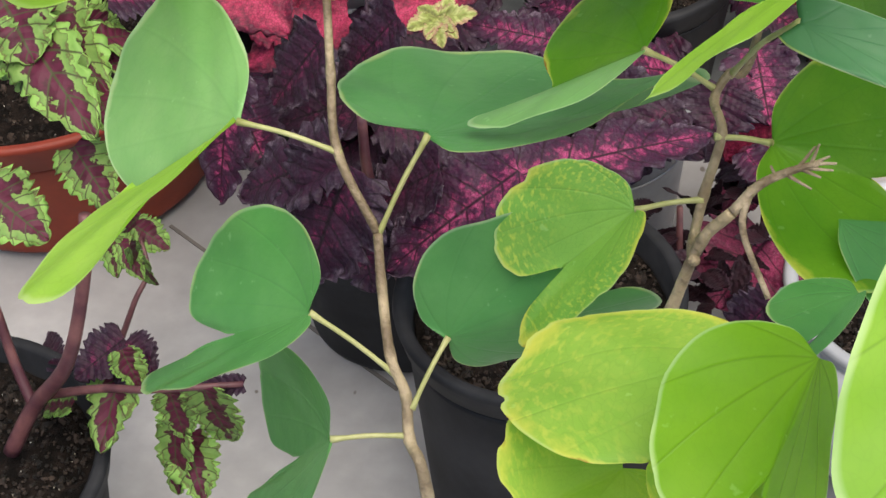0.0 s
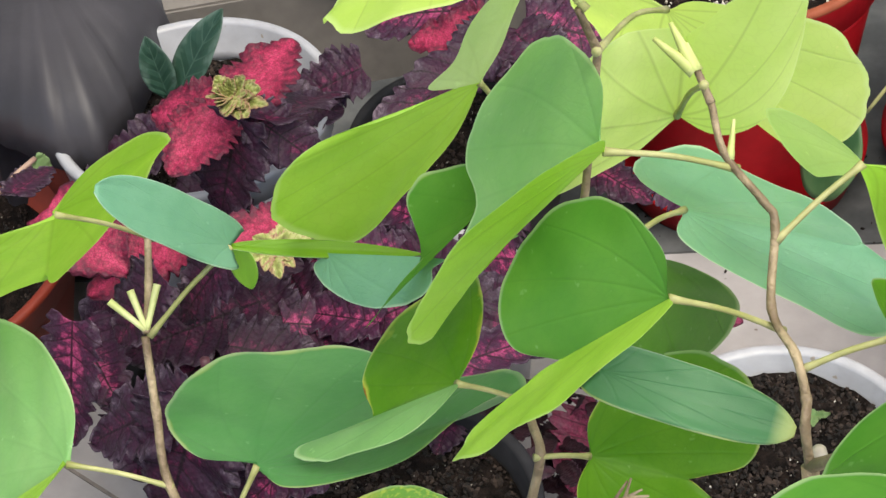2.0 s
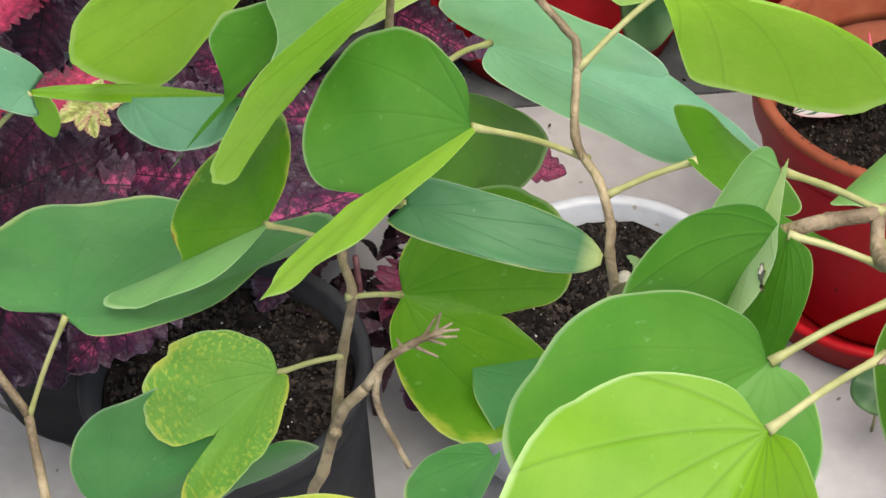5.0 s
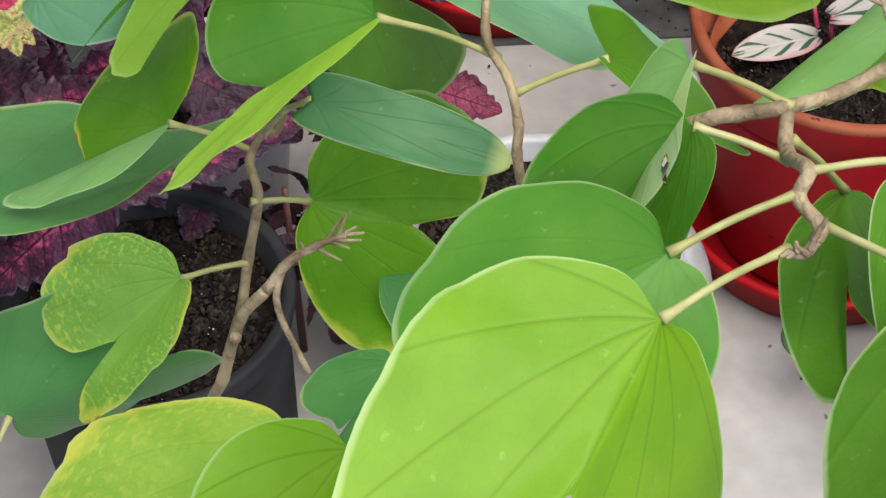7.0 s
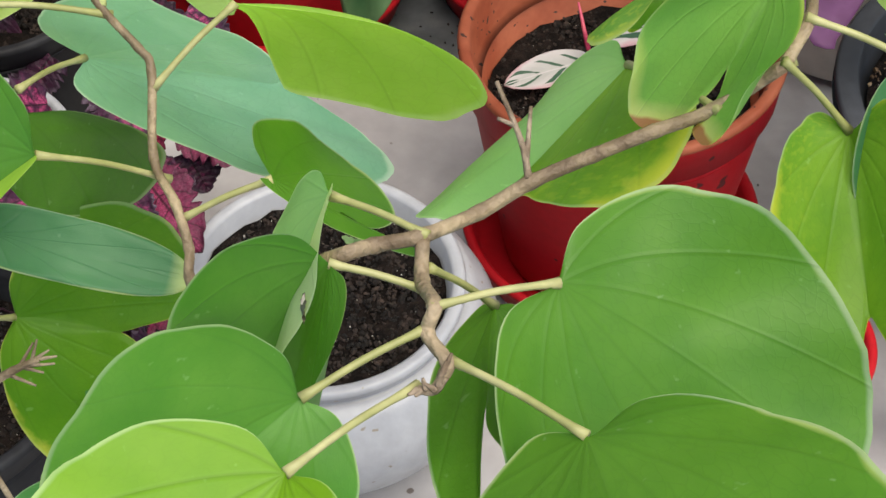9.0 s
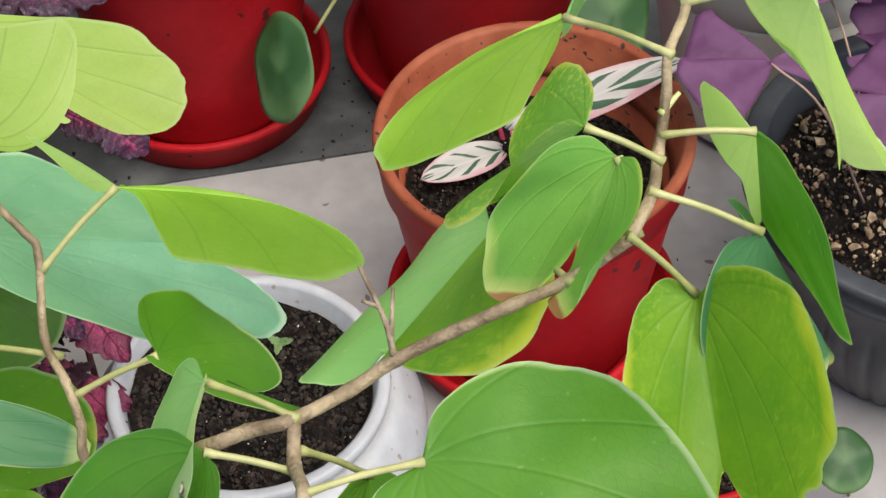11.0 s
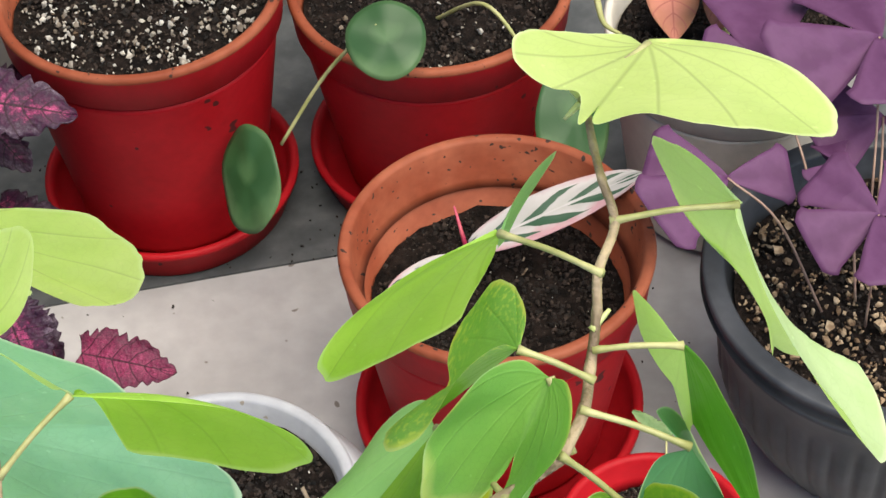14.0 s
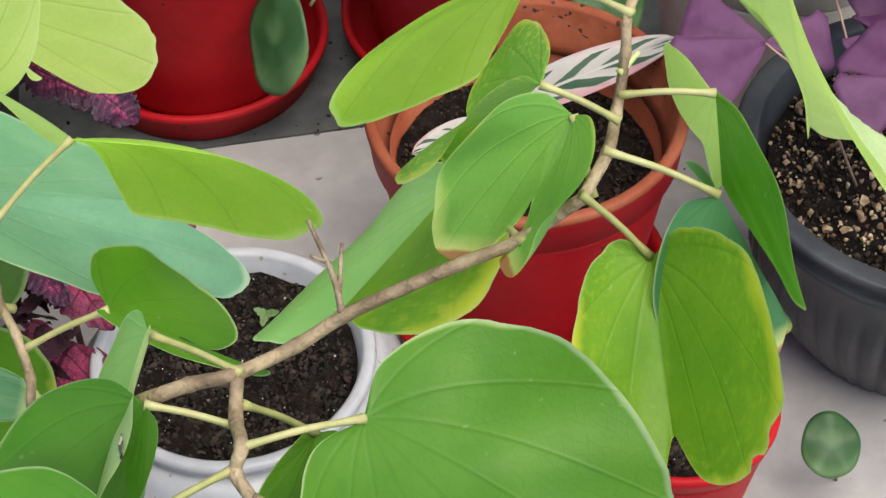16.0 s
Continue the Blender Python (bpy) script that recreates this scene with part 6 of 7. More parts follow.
coleus_leaf(coleus_low, WILTED, (-0.2229, -0.0453, 0.1472), (-0.2417, -0.0100, 0.0929), 0.0099, 0.30)
coleus_leaf(coleus_low, WILTED, (-0.2474, -0.0543, 0.0807), (-0.2269, -0.0842, 0.1307), 0.0108, 0.30)
coleus_leaf(coleus_low, WILTED, (-0.2952, 0.0011, 0.0733), (-0.2887, 0.0430, 0.0579), 0.0160, 0.30)
coleus_leaf(coleus_low, WILTED, (-0.2365, 0.0056, 0.0571), (-0.2175, -0.0750, 0.1200), 0.0123, 0.30)
coleus_leaf(coleus_low, WILTED, (-0.2495, -0.0352, 0.0870), (-0.2279, -0.0566, 0.0999), 0.0130, 0.30)
coleus_leaf(coleus_low, WILTED, (-0.2743, -0.0036, 0.0563), (-0.2903, -0.0115, 0.0725), 0.0133, 0.30)
coleus_leaf(coleus_low, WILTED, (-0.2861, -0.0396, 0.1168), (-0.3030, -0.0274, 0.0987), 0.0083, 0.30)
coleus_leaf(coleus_low, WILTED, (-0.2606, 0.0005, 0.0593), (-0.2446, 0.0100, 0.0646), 0.0130, 0.30)
coleus_leaf(coleus_low, WILTED, (-0.2446, 0.0054, 0.0880), (-0.2416, -0.0052, 0.1239), 0.0121, 0.30)
coleus_leaf(coleus_low, WILTED, (-0.2732, -0.0508, 0.1407), (-0.2744, -0.0635, 0.1313), 0.0106, 0.30)
coleus_leaf(coleus_low, WILTED, (-0.2249, -0.0347, 0.1002), (-0.2034, -0.0695, 0.1398), 0.0098, 0.30)
coleus_leaf(coleus_low, WILTED, (-0.2570, -0.0581, 0.1248), (-0.2563, -0.0250, 0.1095), 0.0100, 0.30)
coleus_leaf(coleus_low, WILTED, (-0.2393, -0.0765, 0.1397), (-0.2485, -0.0873, 0.1470), 0.0079, 0.30)
coleus_leaf(coleus_low, WILTED, (-0.2391, 0.0354, 0.0562), (-0.2419, -0.0168, 0.1289), 0.0149, 0.30)
coleus_leaf(coleus_low, WILTED, (-0.2829, -0.0539, 0.0732), (-0.2661, -0.1092, 0.1035), 0.0158, 0.30)
coleus_leaf(coleus_low, WILTED, (-0.2188, -0.0587, 0.0892), (-0.2232, -0.0656, 0.1251), 0.0143, 0.30)
coleus_leaf(coleus_low, WILTED, (-0.2459, -0.0961, 0.1284), (-0.2657, -0.0106, 0.0567), 0.0100, 0.30)
coleus_leaf(coleus_low, WILTED, (-0.2101, -0.0650, 0.1284), (-0.2167, -0.0744, 0.1128), 0.0123, 0.30)
coleus_leaf(coleus_low, WILTED, (-0.2287, 0.0088, 0.0782), (-0.2271, -0.0310, 0.0979), 0.0109, 0.30)
coleus_leaf(coleus_low, WILTED, (-0.2154, -0.1013, 0.1470), (-0.2394, -0.0565, 0.1160), 0.0130, 0.30)
coleus_leaf(coleus_low, WILTED, (-0.2699, -0.0930, 0.1498), (-0.2642, -0.0453, 0.0989), 0.0123, 0.30)
coleus_leaf(coleus_low, WILTED, (-0.2224, -0.0049, 0.1340), (-0.2212, 0.0571, 0.0798), 0.0088, 0.30)
coleus_leaf(coleus_low, WILTED, (-0.2647, -0.0165, 0.1246), (-0.2582, 0.0423, 0.0624), 0.0138, 0.30)
coleus_leaf(coleus_low, WILTED, (-0.2472, -0.0095, 0.1088), (-0.2330, -0.0263, 0.1390), 0.0086, 0.30)
coleus_leaf(coleus_low, WILTED, (-0.2390, -0.0734, 0.1325), (-0.2514, 0.0095, 0.0724), 0.0128, 0.30)
coleus_leaf(coleus_low, WILTED, (-0.2161, -0.0427, 0.1234), (-0.1989, -0.0466, 0.1451), 0.0130, 0.30)
coleus_leaf(coleus_low, WILTED, (-0.2832, -0.0461, 0.0724), (-0.2751, -0.0953, 0.0969), 0.0147, 0.30)
coleus_leaf(coleus_low, WILTED, (-0.2670, -0.0901, 0.1295), (-0.2770, -0.0747, 0.0871), 0.0109, 0.30)
coleus_leaf(coleus_low, WILTED, (-0.2127, -0.0683, 0.1494), (-0.2019, -0.0278, 0.1213), 0.0131, 0.30)
coleus_leaf(coleus_low, WILTED, (-0.2741, -0.0107, 0.0751), (-0.2555, 0.0054, 0.0756), 0.0158, 0.30)
coleus_leaf(coleus_low, WILTED, (-0.2748, -0.0278, 0.0820), (-0.2493, -0.0975, 0.1338), 0.0137, 0.30)
coleus_leaf(coleus_low, WILTED, (-0.2719, -0.0434, 0.0662), (-0.2576, -0.1144, 0.1316), 0.0079, 0.30)
coleus_leaf(coleus_low, WILTED, (-0.2824, -0.0223, 0.1143), (-0.2691, -0.0085, 0.1045), 0.0110, 0.30)
coleus_leaf(coleus_low, WILTED, (-0.2479, -0.0621, 0.0951), (-0.2272, -0.0840, 0.1185), 0.0105, 0.30)
coleus_leaf(coleus_low, WILTED, (-0.2504, 0.0442, 0.0834), (-0.2269, -0.0084, 0.1268), 0.0100, 0.30)
coleus_leaf(coleus_low, WILTED, (-0.2320, -0.0323, 0.0642), (-0.2262, -0.1138, 0.1395), 0.0112, 0.30)
coleus_leaf(coleus_low, WILTED, (-0.2110, -0.0701, 0.1067), (-0.2140, -0.0672, 0.1339), 0.0144, 0.30)
coleus_leaf(coleus_low, PURPLE, (-0.1861, -0.1274, 0.1700), (-0.2112, -0.1357, 0.1300), 0.0340, 0.12)
coleus_leaf(coleus_low, CRIMSON, (-0.2160, 0.0340, 0.1700), (-0.2406, 0.0090, 0.1300), 0.0457, 0.12)
coleus_leaf(coleus_low, MAGENTA, (-0.2311, 0.0308, 0.1700), (-0.2225, 0.0540, 0.1300), 0.0229, 0.12)
coleus_leaf(coleus_low, MAGENTA, (-0.2723, -0.0477, 0.1700), (-0.3100, -0.0320, 0.1300), 0.0220, 0.12)
coleus_leaf(coleus_low, CRIMSON, (-0.2200, 0.0283, 0.1200), (-0.2383, 0.0173, 0.1000), 0.0238, 0.12)

coleus_side = thing("coleus", (-0.2100, 0.0500, 0.0000), "magenta coleus with scalloped leaves spilling beside a white pot", "plant")
rod(coleus_side, COLEUS_STEM, "stem", [(-0.2172, 0.0154, 0.0000), (-0.2172, 0.0154, 0.1200)], 0.0025, 0.0018)
coleus_leaf(coleus_side, WINE, (-0.2064, 0.0785, 0.1100), (-0.1488, 0.0633, 0.1080), 0.0400, 0.12)
coleus_leaf(coleus_side, WINE, (-0.2048, -0.0334, 0.1200), (-0.2257, -0.0721, 0.1000), 0.0733, 0.12)
coleus_leaf(coleus_side, PURPLE, (-0.2140, 0.0153, 0.1200), (-0.2651, 0.0677, 0.1000), 0.0477, 0.12)
coleus_leaf(coleus_side, WINE, (-0.1995, -0.0268, 0.1000), (-0.1727, -0.0519, 0.0900), 0.0432, 0.12)
coleus_leaf(coleus_side, MAGENTA, (-0.2919, 0.2567, 0.0600), (-0.2272, 0.2232, 0.0500), 0.0374, 0.12)
coleus_leaf(coleus_side, WINE, (-0.2521, 0.0605, 0.0600), (-0.2295, 0.0600, 0.0500), 0.0294, 0.12)
coleus_leaf(coleus_side, MAGENTA, (-0.2074, 0.0558, 0.1000), (-0.2331, 0.0328, 0.0800), 0.0362, 0.12)
coleus_leaf(coleus_side, PURPLE, (-0.2060, 0.0695, 0.1000), (-0.1931, 0.0567, 0.0800), 0.0365, 0.12)
coleus_leaf(coleus_side, PURPLE, (-0.2606, 0.1146, 0.1000), (-0.2260, 0.0972, 0.0800), 0.0501, 0.12)
coleus_leaf(coleus_side, PURPLE, (-0.3228, 0.1673, 0.1000), (-0.3460, 0.1568, 0.0800), 0.0517, 0.12)
coleus_leaf(coleus_side, PURPLE, (-0.3013, 0.1477, 0.1000), (-0.3222, 0.1275, 0.0800), 0.0383, 0.12)
coleus_leaf(coleus_side, MAGENTA, (-0.2750, 0.2714, 0.1600), (-0.2484, 0.2804, 0.1200), 0.0404, 0.12)
coleus_leaf(coleus_side, PURPLE, (-0.2948, 0.2559, 0.1600), (-0.2548, 0.2275, 0.1200), 0.0400, 0.12)
coleus_leaf(coleus_side, WINE, (-0.4371, 0.0944, 0.1200), (-0.4774, 0.0961, 0.1000), 0.0333, 0.12)

coleus_green = thing("coleus", (-0.6200, -0.2800, 0.0000), "green and maroon variegated coleus with purple stems in a black pot", "plant")
rod(coleus_green, COLEUS_STEM, "stem", [(-0.5406, -0.2817, 0.1200), (-0.5247, -0.2724, 0.1500), (-0.4969, -0.2702, 0.1900), (-0.4840, -0.2543, 0.2400), (-0.4810, -0.2463, 0.2700)], 0.0045, 0.003)
rod(coleus_green, COLEUS_STEM, "stem", [(-0.5247, -0.2724, 0.1500), (-0.5358, -0.2626, 0.1700), (-0.5435, -0.2539, 0.2000)], 0.003, 0.0025)
rod(coleus_green, COLEUS_STEM, "stem", [(-0.5194, -0.2677, 0.1550), (-0.4848, -0.2669, 0.1700), (-0.4545, -0.2682, 0.1800), (-0.4135, -0.2533, 0.1800)], 0.0025, 0.0015)
rod(coleus_green, COLEUS_STEM, "stem", [(-0.5078, -0.2113, 0.1400), (-0.5009, -0.1996, 0.1600), (-0.4974, -0.1877, 0.1700), (-0.5061, -0.1747, 0.1800)], 0.0018, 0.001)
coleus_leaf(coleus_green, VARIEGATED, (-0.5624, -0.1515, 0.3000), (-0.5020, -0.1958, 0.2700), 0.0446, 0.12)
coleus_leaf(coleus_green, VARIEGATED, (-0.5658, -0.1518, 0.3100), (-0.5406, -0.1738, 0.2900), 0.0564, 0.12)
coleus_leaf(coleus_green, VARIEGATED, (-0.5618, -0.1337, 0.2900), (-0.5102, -0.1637, 0.2700), 0.0455, 0.12)
coleus_leaf(coleus_green, VARIEGATED, (-0.5675, -0.1708, 0.3000), (-0.5445, -0.1712, 0.2800), 0.0320, 0.12)
coleus_leaf(coleus_green, VARIEGATED, (-0.5261, -0.1398, 0.2800), (-0.5159, -0.1200, 0.2700), 0.0288, 0.12)
coleus_leaf(coleus_green, VARIEGATED, (-0.5294, -0.1769, 0.2400), (-0.5030, -0.1948, 0.2200), 0.0330, 0.12)
coleus_leaf(coleus_green, VARIEGATED, (-0.5121, -0.1676, 0.1800), (-0.4935, -0.1696, 0.1700), 0.0216, 0.12)
coleus_leaf(coleus_green, VARIEGATED, (-0.5129, -0.1591, 0.1800), (-0.5235, -0.1689, 0.1700), 0.0217, 0.12)
coleus_leaf(coleus_green, PURPLE, (-0.4885, -0.2341, 0.1700), (-0.5076, -0.2574, 0.1600), 0.0310, 0.12)
coleus_leaf(coleus_green, PURPLE, (-0.4868, -0.2376, 0.1700), (-0.4690, -0.2430, 0.1600), 0.0275, 0.12)
coleus_leaf(coleus_green, VARIEGATED, (-0.4806, -0.2490, 0.1800), (-0.4711, -0.2550, 0.1600), 0.0203, 0.12)
coleus_leaf(coleus_green, VARIEGATED, (-0.4512, -0.2603, 0.1700), (-0.4459, -0.2645, 0.1400), 0.0241, 0.12)
coleus_leaf(coleus_green, VARIEGATED, (-0.4306, -0.2616, 0.1800), (-0.4273, -0.2547, 0.1300), 0.0317, 0.12)
coleus_leaf(coleus_green, VARIEGATED, (-0.4522, -0.2599, 0.1500), (-0.4561, -0.2726, 0.1000), 0.0245, 0.12)
coleus_leaf(coleus_green, PURPLE, (-0.4135, -0.2533, 0.1800), (-0.4439, -0.2564, 0.1700), 0.0132, 0.12)
coleus_leaf(coleus_green, PURPLE, (-0.5270, -0.1206, 0.2900), (-0.5054, -0.0975, 0.2800), 0.0310, 0.12)
coleus_leaf(coleus_green, VARIEGATED, (-0.5821, -0.0130, 0.2700), (-0.5773, 0.0252, 0.2600), 0.0413, 0.12)
coleus_leaf(coleus_green, PURPLE, (-0.5230, -0.0480, 0.2700), (-0.5170, -0.0117, 0.2600), 0.0258, 0.12)
coleus_leaf(coleus_green, VARIEGATED, (-0.5188, -0.1467, 0.2700), (-0.5101, -0.1229, 0.2600), 0.0330, 0.12)
coleus_leaf(coleus_green, VARIEGATED, (-0.5117, -0.1694, 0.2700), (-0.5002, -0.1811, 0.2600), 0.0244, 0.12)

pilea = thing("pilea", (0.0060, 0.3400, 0.0000), "pilea with round coin-shaped dark green leaves on long stalks", "plant")
coin_leaf(pilea, COIN, (-0.0171, 0.2416, 0.2100), 0.0253, 0.0253, (0.0, -0.62, 0.78))
coin_leaf(pilea, COIN, (-0.1115, 0.2234, 0.1100), 0.0245, 0.0363, (-0.55, -0.60, 0.58))
coin_leaf(pilea, COIN, (0.0998, 0.2272, 0.1500), 0.0260, 0.0380, (0.35, -0.62, 0.7))
rod(pilea, PETIOLE, "leaf_stalk", [(0.0000, 0.3200, 0.1500), (-0.0162, 0.2546, 0.2150), (-0.0383, 0.2506, 0.2000), (-0.0626, 0.2546, 0.1650), (-0.0906, 0.2398, 0.1250)], 0.0015, 0.0013)
rod(pilea, PETIOLE, "leaf_stalk", [(0.0100, 0.3300, 0.1500), (0.0448, 0.2853, 0.2000), (0.0707, 0.2602, 0.1800), (0.0827, 0.2465, 0.1650)], 0.0015, 0.0013)

pilea_young = thing("pilea", (0.2300, -0.0200, 0.0000), "small pilea leaf on a thin stalk above the floor", "plant")
coin_leaf(pilea_young, COIN, (0.2195, -0.0509, 0.0500), 0.0173, 0.0192, (0.1, -0.5, 0.85))
rod(pilea_young, PETIOLE, "leaf_stalk", [(0.2305, -0.0404, 0.0000), (0.2205, -0.0503, 0.0480)], 0.0009, 0.0009)

pilea_young_2 = thing("pilea", (0.0400, -0.0300, 0.0000), "small pilea leaf on a thin stalk beside a saucer", "plant")
coin_leaf(pilea_young_2, COIN, (0.0396, -0.0345, 0.0500), 0.0178, 0.0145, (0.1, -0.5, 0.85))
rod(pilea_young_2, PETIOLE, "leaf_stalk", [(0.0394, -0.0257, -0.0000), (0.0396, -0.0331, 0.0480)], 0.0009, 0.0009)

shamrock = thing("shamrock", (0.2600, 0.0600, 0.0000), "purple shamrock with large triangular violet leaflets", "plant")
shamrock_leaflet(shamrock, (0.2105, 0.1966, 0.2200), (0.1740, 0.2069, 0.2240))
shamrock_leaflet(shamrock, (0.2105, 0.1966, 0.2200), (0.2178, 0.2894, 0.2160))
shamrock_leaflet(shamrock, (0.2105, 0.1966, 0.2200), (0.2260, 0.1541, 0.2240))
rod(shamrock, SHAM_STALK, "leaf_stalk", [(0.2452, 0.0940, 0.1400), (0.2278, 0.1453, 0.2000), (0.2105, 0.1966, 0.2200)], 0.0008, 0.0007)
shamrock_leaflet(shamrock, (0.2797, 0.1996, 0.2350), (0.2165, 0.1675, 0.2390))
shamrock_leaflet(shamrock, (0.2797, 0.1996, 0.2350), (0.2621, 0.2627, 0.2310))
shamrock_leaflet(shamrock, (0.2797, 0.1996, 0.2350), (0.2807, 0.1398, 0.2390))
rod(shamrock, SHAM_STALK, "leaf_stalk", [(0.2659, 0.0949, 0.1400), (0.2728, 0.1472, 0.2075), (0.2797, 0.1996, 0.2350)], 0.0008, 0.0007)
shamrock_leaflet(shamrock, (0.1794, 0.1048, 0.2150), (0.1337, 0.1193, 0.2190))
shamrock_leaflet(shamrock, (0.1794, 0.1048, 0.2150), (0.2179, 0.1114, 0.2110))
shamrock_leaflet(shamrock, (0.1794, 0.1048, 0.2150), (0.1356, 0.0719, 0.2190))
rod(shamrock, SHAM_STALK, "leaf_stalk", [(0.2358, 0.0664, 0.1400), (0.2076, 0.0856, 0.1975), (0.1794, 0.1048, 0.2150)], 0.0008, 0.0007)
shamrock_leaflet(shamrock, (0.2571, 0.0622, 0.2250), (0.2261, 0.0929, 0.2290))
shamrock_leaflet(shamrock, (0.2571, 0.0622, 0.2250), (0.2165, 0.0445, 0.2210))
shamrock_leaflet(shamrock, (0.2571, 0.0622, 0.2250), (0.2616, 0.0102, 0.2290))
shamrock_leaflet(shamrock, (0.2571, 0.0622, 0.2250), (0.2844, 0.0934, 0.2210))
rod(shamrock, SHAM_STALK, "leaf_stalk", [(0.2591, 0.0537, 0.1400), (0.2581, 0.0579, 0.2025), (0.2571, 0.0622, 0.2250)], 0.0008, 0.0007)
shamrock_leaflet(shamrock, (0.2811, 0.1670, 0.2000), (0.2420, 0.1797, 0.2040))
shamrock_leaflet(shamrock, (0.2811, 0.1670, 0.2000), (0.2409, 0.1441, 0.1960))
shamrock_leaflet(shamrock, (0.2811, 0.1670, 0.2000), (0.3028, 0.1422, 0.2040))
rod(shamrock, SHAM_STALK, "leaf_stalk", [(0.2663, 0.0851, 0.1400), (0.2737, 0.1260, 0.1900), (0.2811, 0.1670, 0.2000)], 0.0008, 0.0007)
shamrock_leaflet(shamrock, (0.2491, 0.1291, 0.2000), (0.2329, 0.1059, 0.2040))
shamrock_leaflet(shamrock, (0.2491, 0.1291, 0.2000), (0.2463, 0.1529, 0.1960))
rod(shamrock, SHAM_STALK, "leaf_stalk", [(0.2567, 0.0737, 0.1400), (0.2529, 0.1014, 0.1900), (0.2491, 0.1291, 0.2000)], 0.0008, 0.0007)

prayer_plant = thing("prayer_plant", (0.0500, 0.1100, 0.0000), "young prayer plant with white, green and pink variegated leaves", "plant")
prayer_leaf(prayer_plant, (0.0340, 0.1102, 0.1600), (0.1352, 0.1391, 0.1900), 0.0265)
prayer_leaf(prayer_plant, (0.0283, 0.1168, 0.1380), (-0.0190, 0.0887, 0.1450), 0.0212)
rod(prayer_plant, PINK_SHOOT, "shoot", [(0.0318, 0.1329, 0.1150), (0.0220, 0.1532, 0.1500)], 0.0022, 0.0006)
rod(prayer_plant, PINK_SHOOT, "shoot", [(0.0380, 0.1306, 0.1120), (0.0340, 0.1102, 0.1600)], 0.0014, 0.0012)
rod(prayer_plant, TWIG, "dry_stalk", [(0.0570, 0.1240, 0.1130), (0.0765, 0.1311, 0.1300)], 0.001, 0.0006)
rod(prayer_plant, TWIG, "dry_stalk", [(0.0548, 0.1148, 0.1130), (0.0641, 0.1270, 0.1300)], 0.001, 0.0006)
rod(prayer_plant, TWIG, "dry_stalk", [(0.0607, 0.1285, 0.1130), (0.0851, 0.1307, 0.1300)], 0.001, 0.0006)
rod(prayer_plant, TWIG, "dry_stalk", [(0.0511, 0.1103, 0.1130), (0.0654, 0.1176, 0.1300)], 0.001, 0.0006)

seedling = thing("seedling", (0.1500, -0.0600, 0.0000), "pale seedling with two narrow leaves in the small red pot", "plant")
rod(seedling, PETIOLE, "leaf_stalk", [(0.1393, -0.0215, 0.0850), (0.1403, 0.0024, 0.1100)], 0.0007, 0.0006)
coleus_leaf(seedling, SPROUT, (0.1403, 0.0024, 0.1100), (0.1216, 0.0147, 0.1180), 0.0103, 0.12)
coleus_leaf(seedling, SPROUT, (0.1403, 0.0024, 0.1100), (0.1448, 0.0088, 0.1120), 0.0064, 0.12)

seedling_2 = thing("seedling", (-0.1007, -0.0057, 0.1050), "tiny green seedling in the white pot", "plant")
coleus_leaf(seedling_2, SPROUT, (-0.1007, -0.0057, 0.1100), (-0.1065, -0.0053, 0.1150), 0.0054, 0.12)
coleus_leaf(seedling_2, SPROUT, (-0.1007, -0.0057, 0.1100), (-0.0928, -0.0078, 0.1150), 0.0054, 0.12)
coleus_leaf(seedling_2, SPROUT, (-0.1007, -0.0057, 0.1100), (-0.1011, -0.0174, 0.1150), 0.0054, 0.12)
round_lobe(plant_a, TEAL, (-0.2598, -0.3371, 0.5365), (-0.2842, -0.3602, 0.5785), 0.0181, 0.06, "slender blue-green waxy leaf lobe with sky sheen in its colour")
# brighter green than its other lobe: light through the blade painted in
plain_leaf(plant_a, BRIGHT, (-0.2598, -0.3371, 0.5365), (-0.2033, -0.3256, 0.5293), 0.0058, 0.05, "narrow leaf lobe seen along its edge, shine-through in its bright colour")
round_lobe(plant_b, SEATIP, (-0.1370, -0.3939, 0.5605), (-0.0862, -0.3985, 0.5501), 0.0170, 0.06, "blue-green leaf lobe with a brown tip")
coleus_leaf(coleus_red, PURPLE, (-0.4594, 0.1102, 0.2000), (-0.3992, 0.1342, 0.1900), 0.0502, 0.12)
coleus_leaf(coleus_red, MAGENTA, (-0.4545, 0.0948, 0.2000), (-0.4039, 0.0883, 0.1700), 0.0497, 0.12)
coleus_leaf(coleus_red, PURPLE, (-0.4946, 0.0852, 0.2000), (-0.5534, 0.0659, 0.1700), 0.0456, 0.12)
coleus_leaf(coleus_red, PURPLE, (-0.4636, 0.0951, 0.1900), (-0.4849, 0.0644, 0.1600), 0.0501, 0.12)
coleus_leaf(coleus_red, PURPLE, (-0.3941, 0.1609, 0.2000), (-0.4430, 0.1416, 0.1800), 0.0468, 0.12)
coleus_leaf(coleus_red, CRIMSON, (-0.4554, 0.0004, 0.2000), (-0.5101, -0.0321, 0.1800), 0.0430, 0.12)
coleus_leaf(coleus_green, VARIEGATED, (-0.4918, -0.2115, 0.2152), (-0.4745, -0.2250, 0.2076), 0.0142, 0.12)
coleus_leaf(coleus_green, VARIEGATED, (-0.5250, -0.1724, 0.1866), (-0.5057, -0.2040, 0.1810), 0.0200, 0.12)
coleus_leaf(coleus_green, VARIEGATED, (-0.4738, -0.2295, 0.2354), (-0.4952, -0.1919, 0.1673), 0.0130, 0.12)
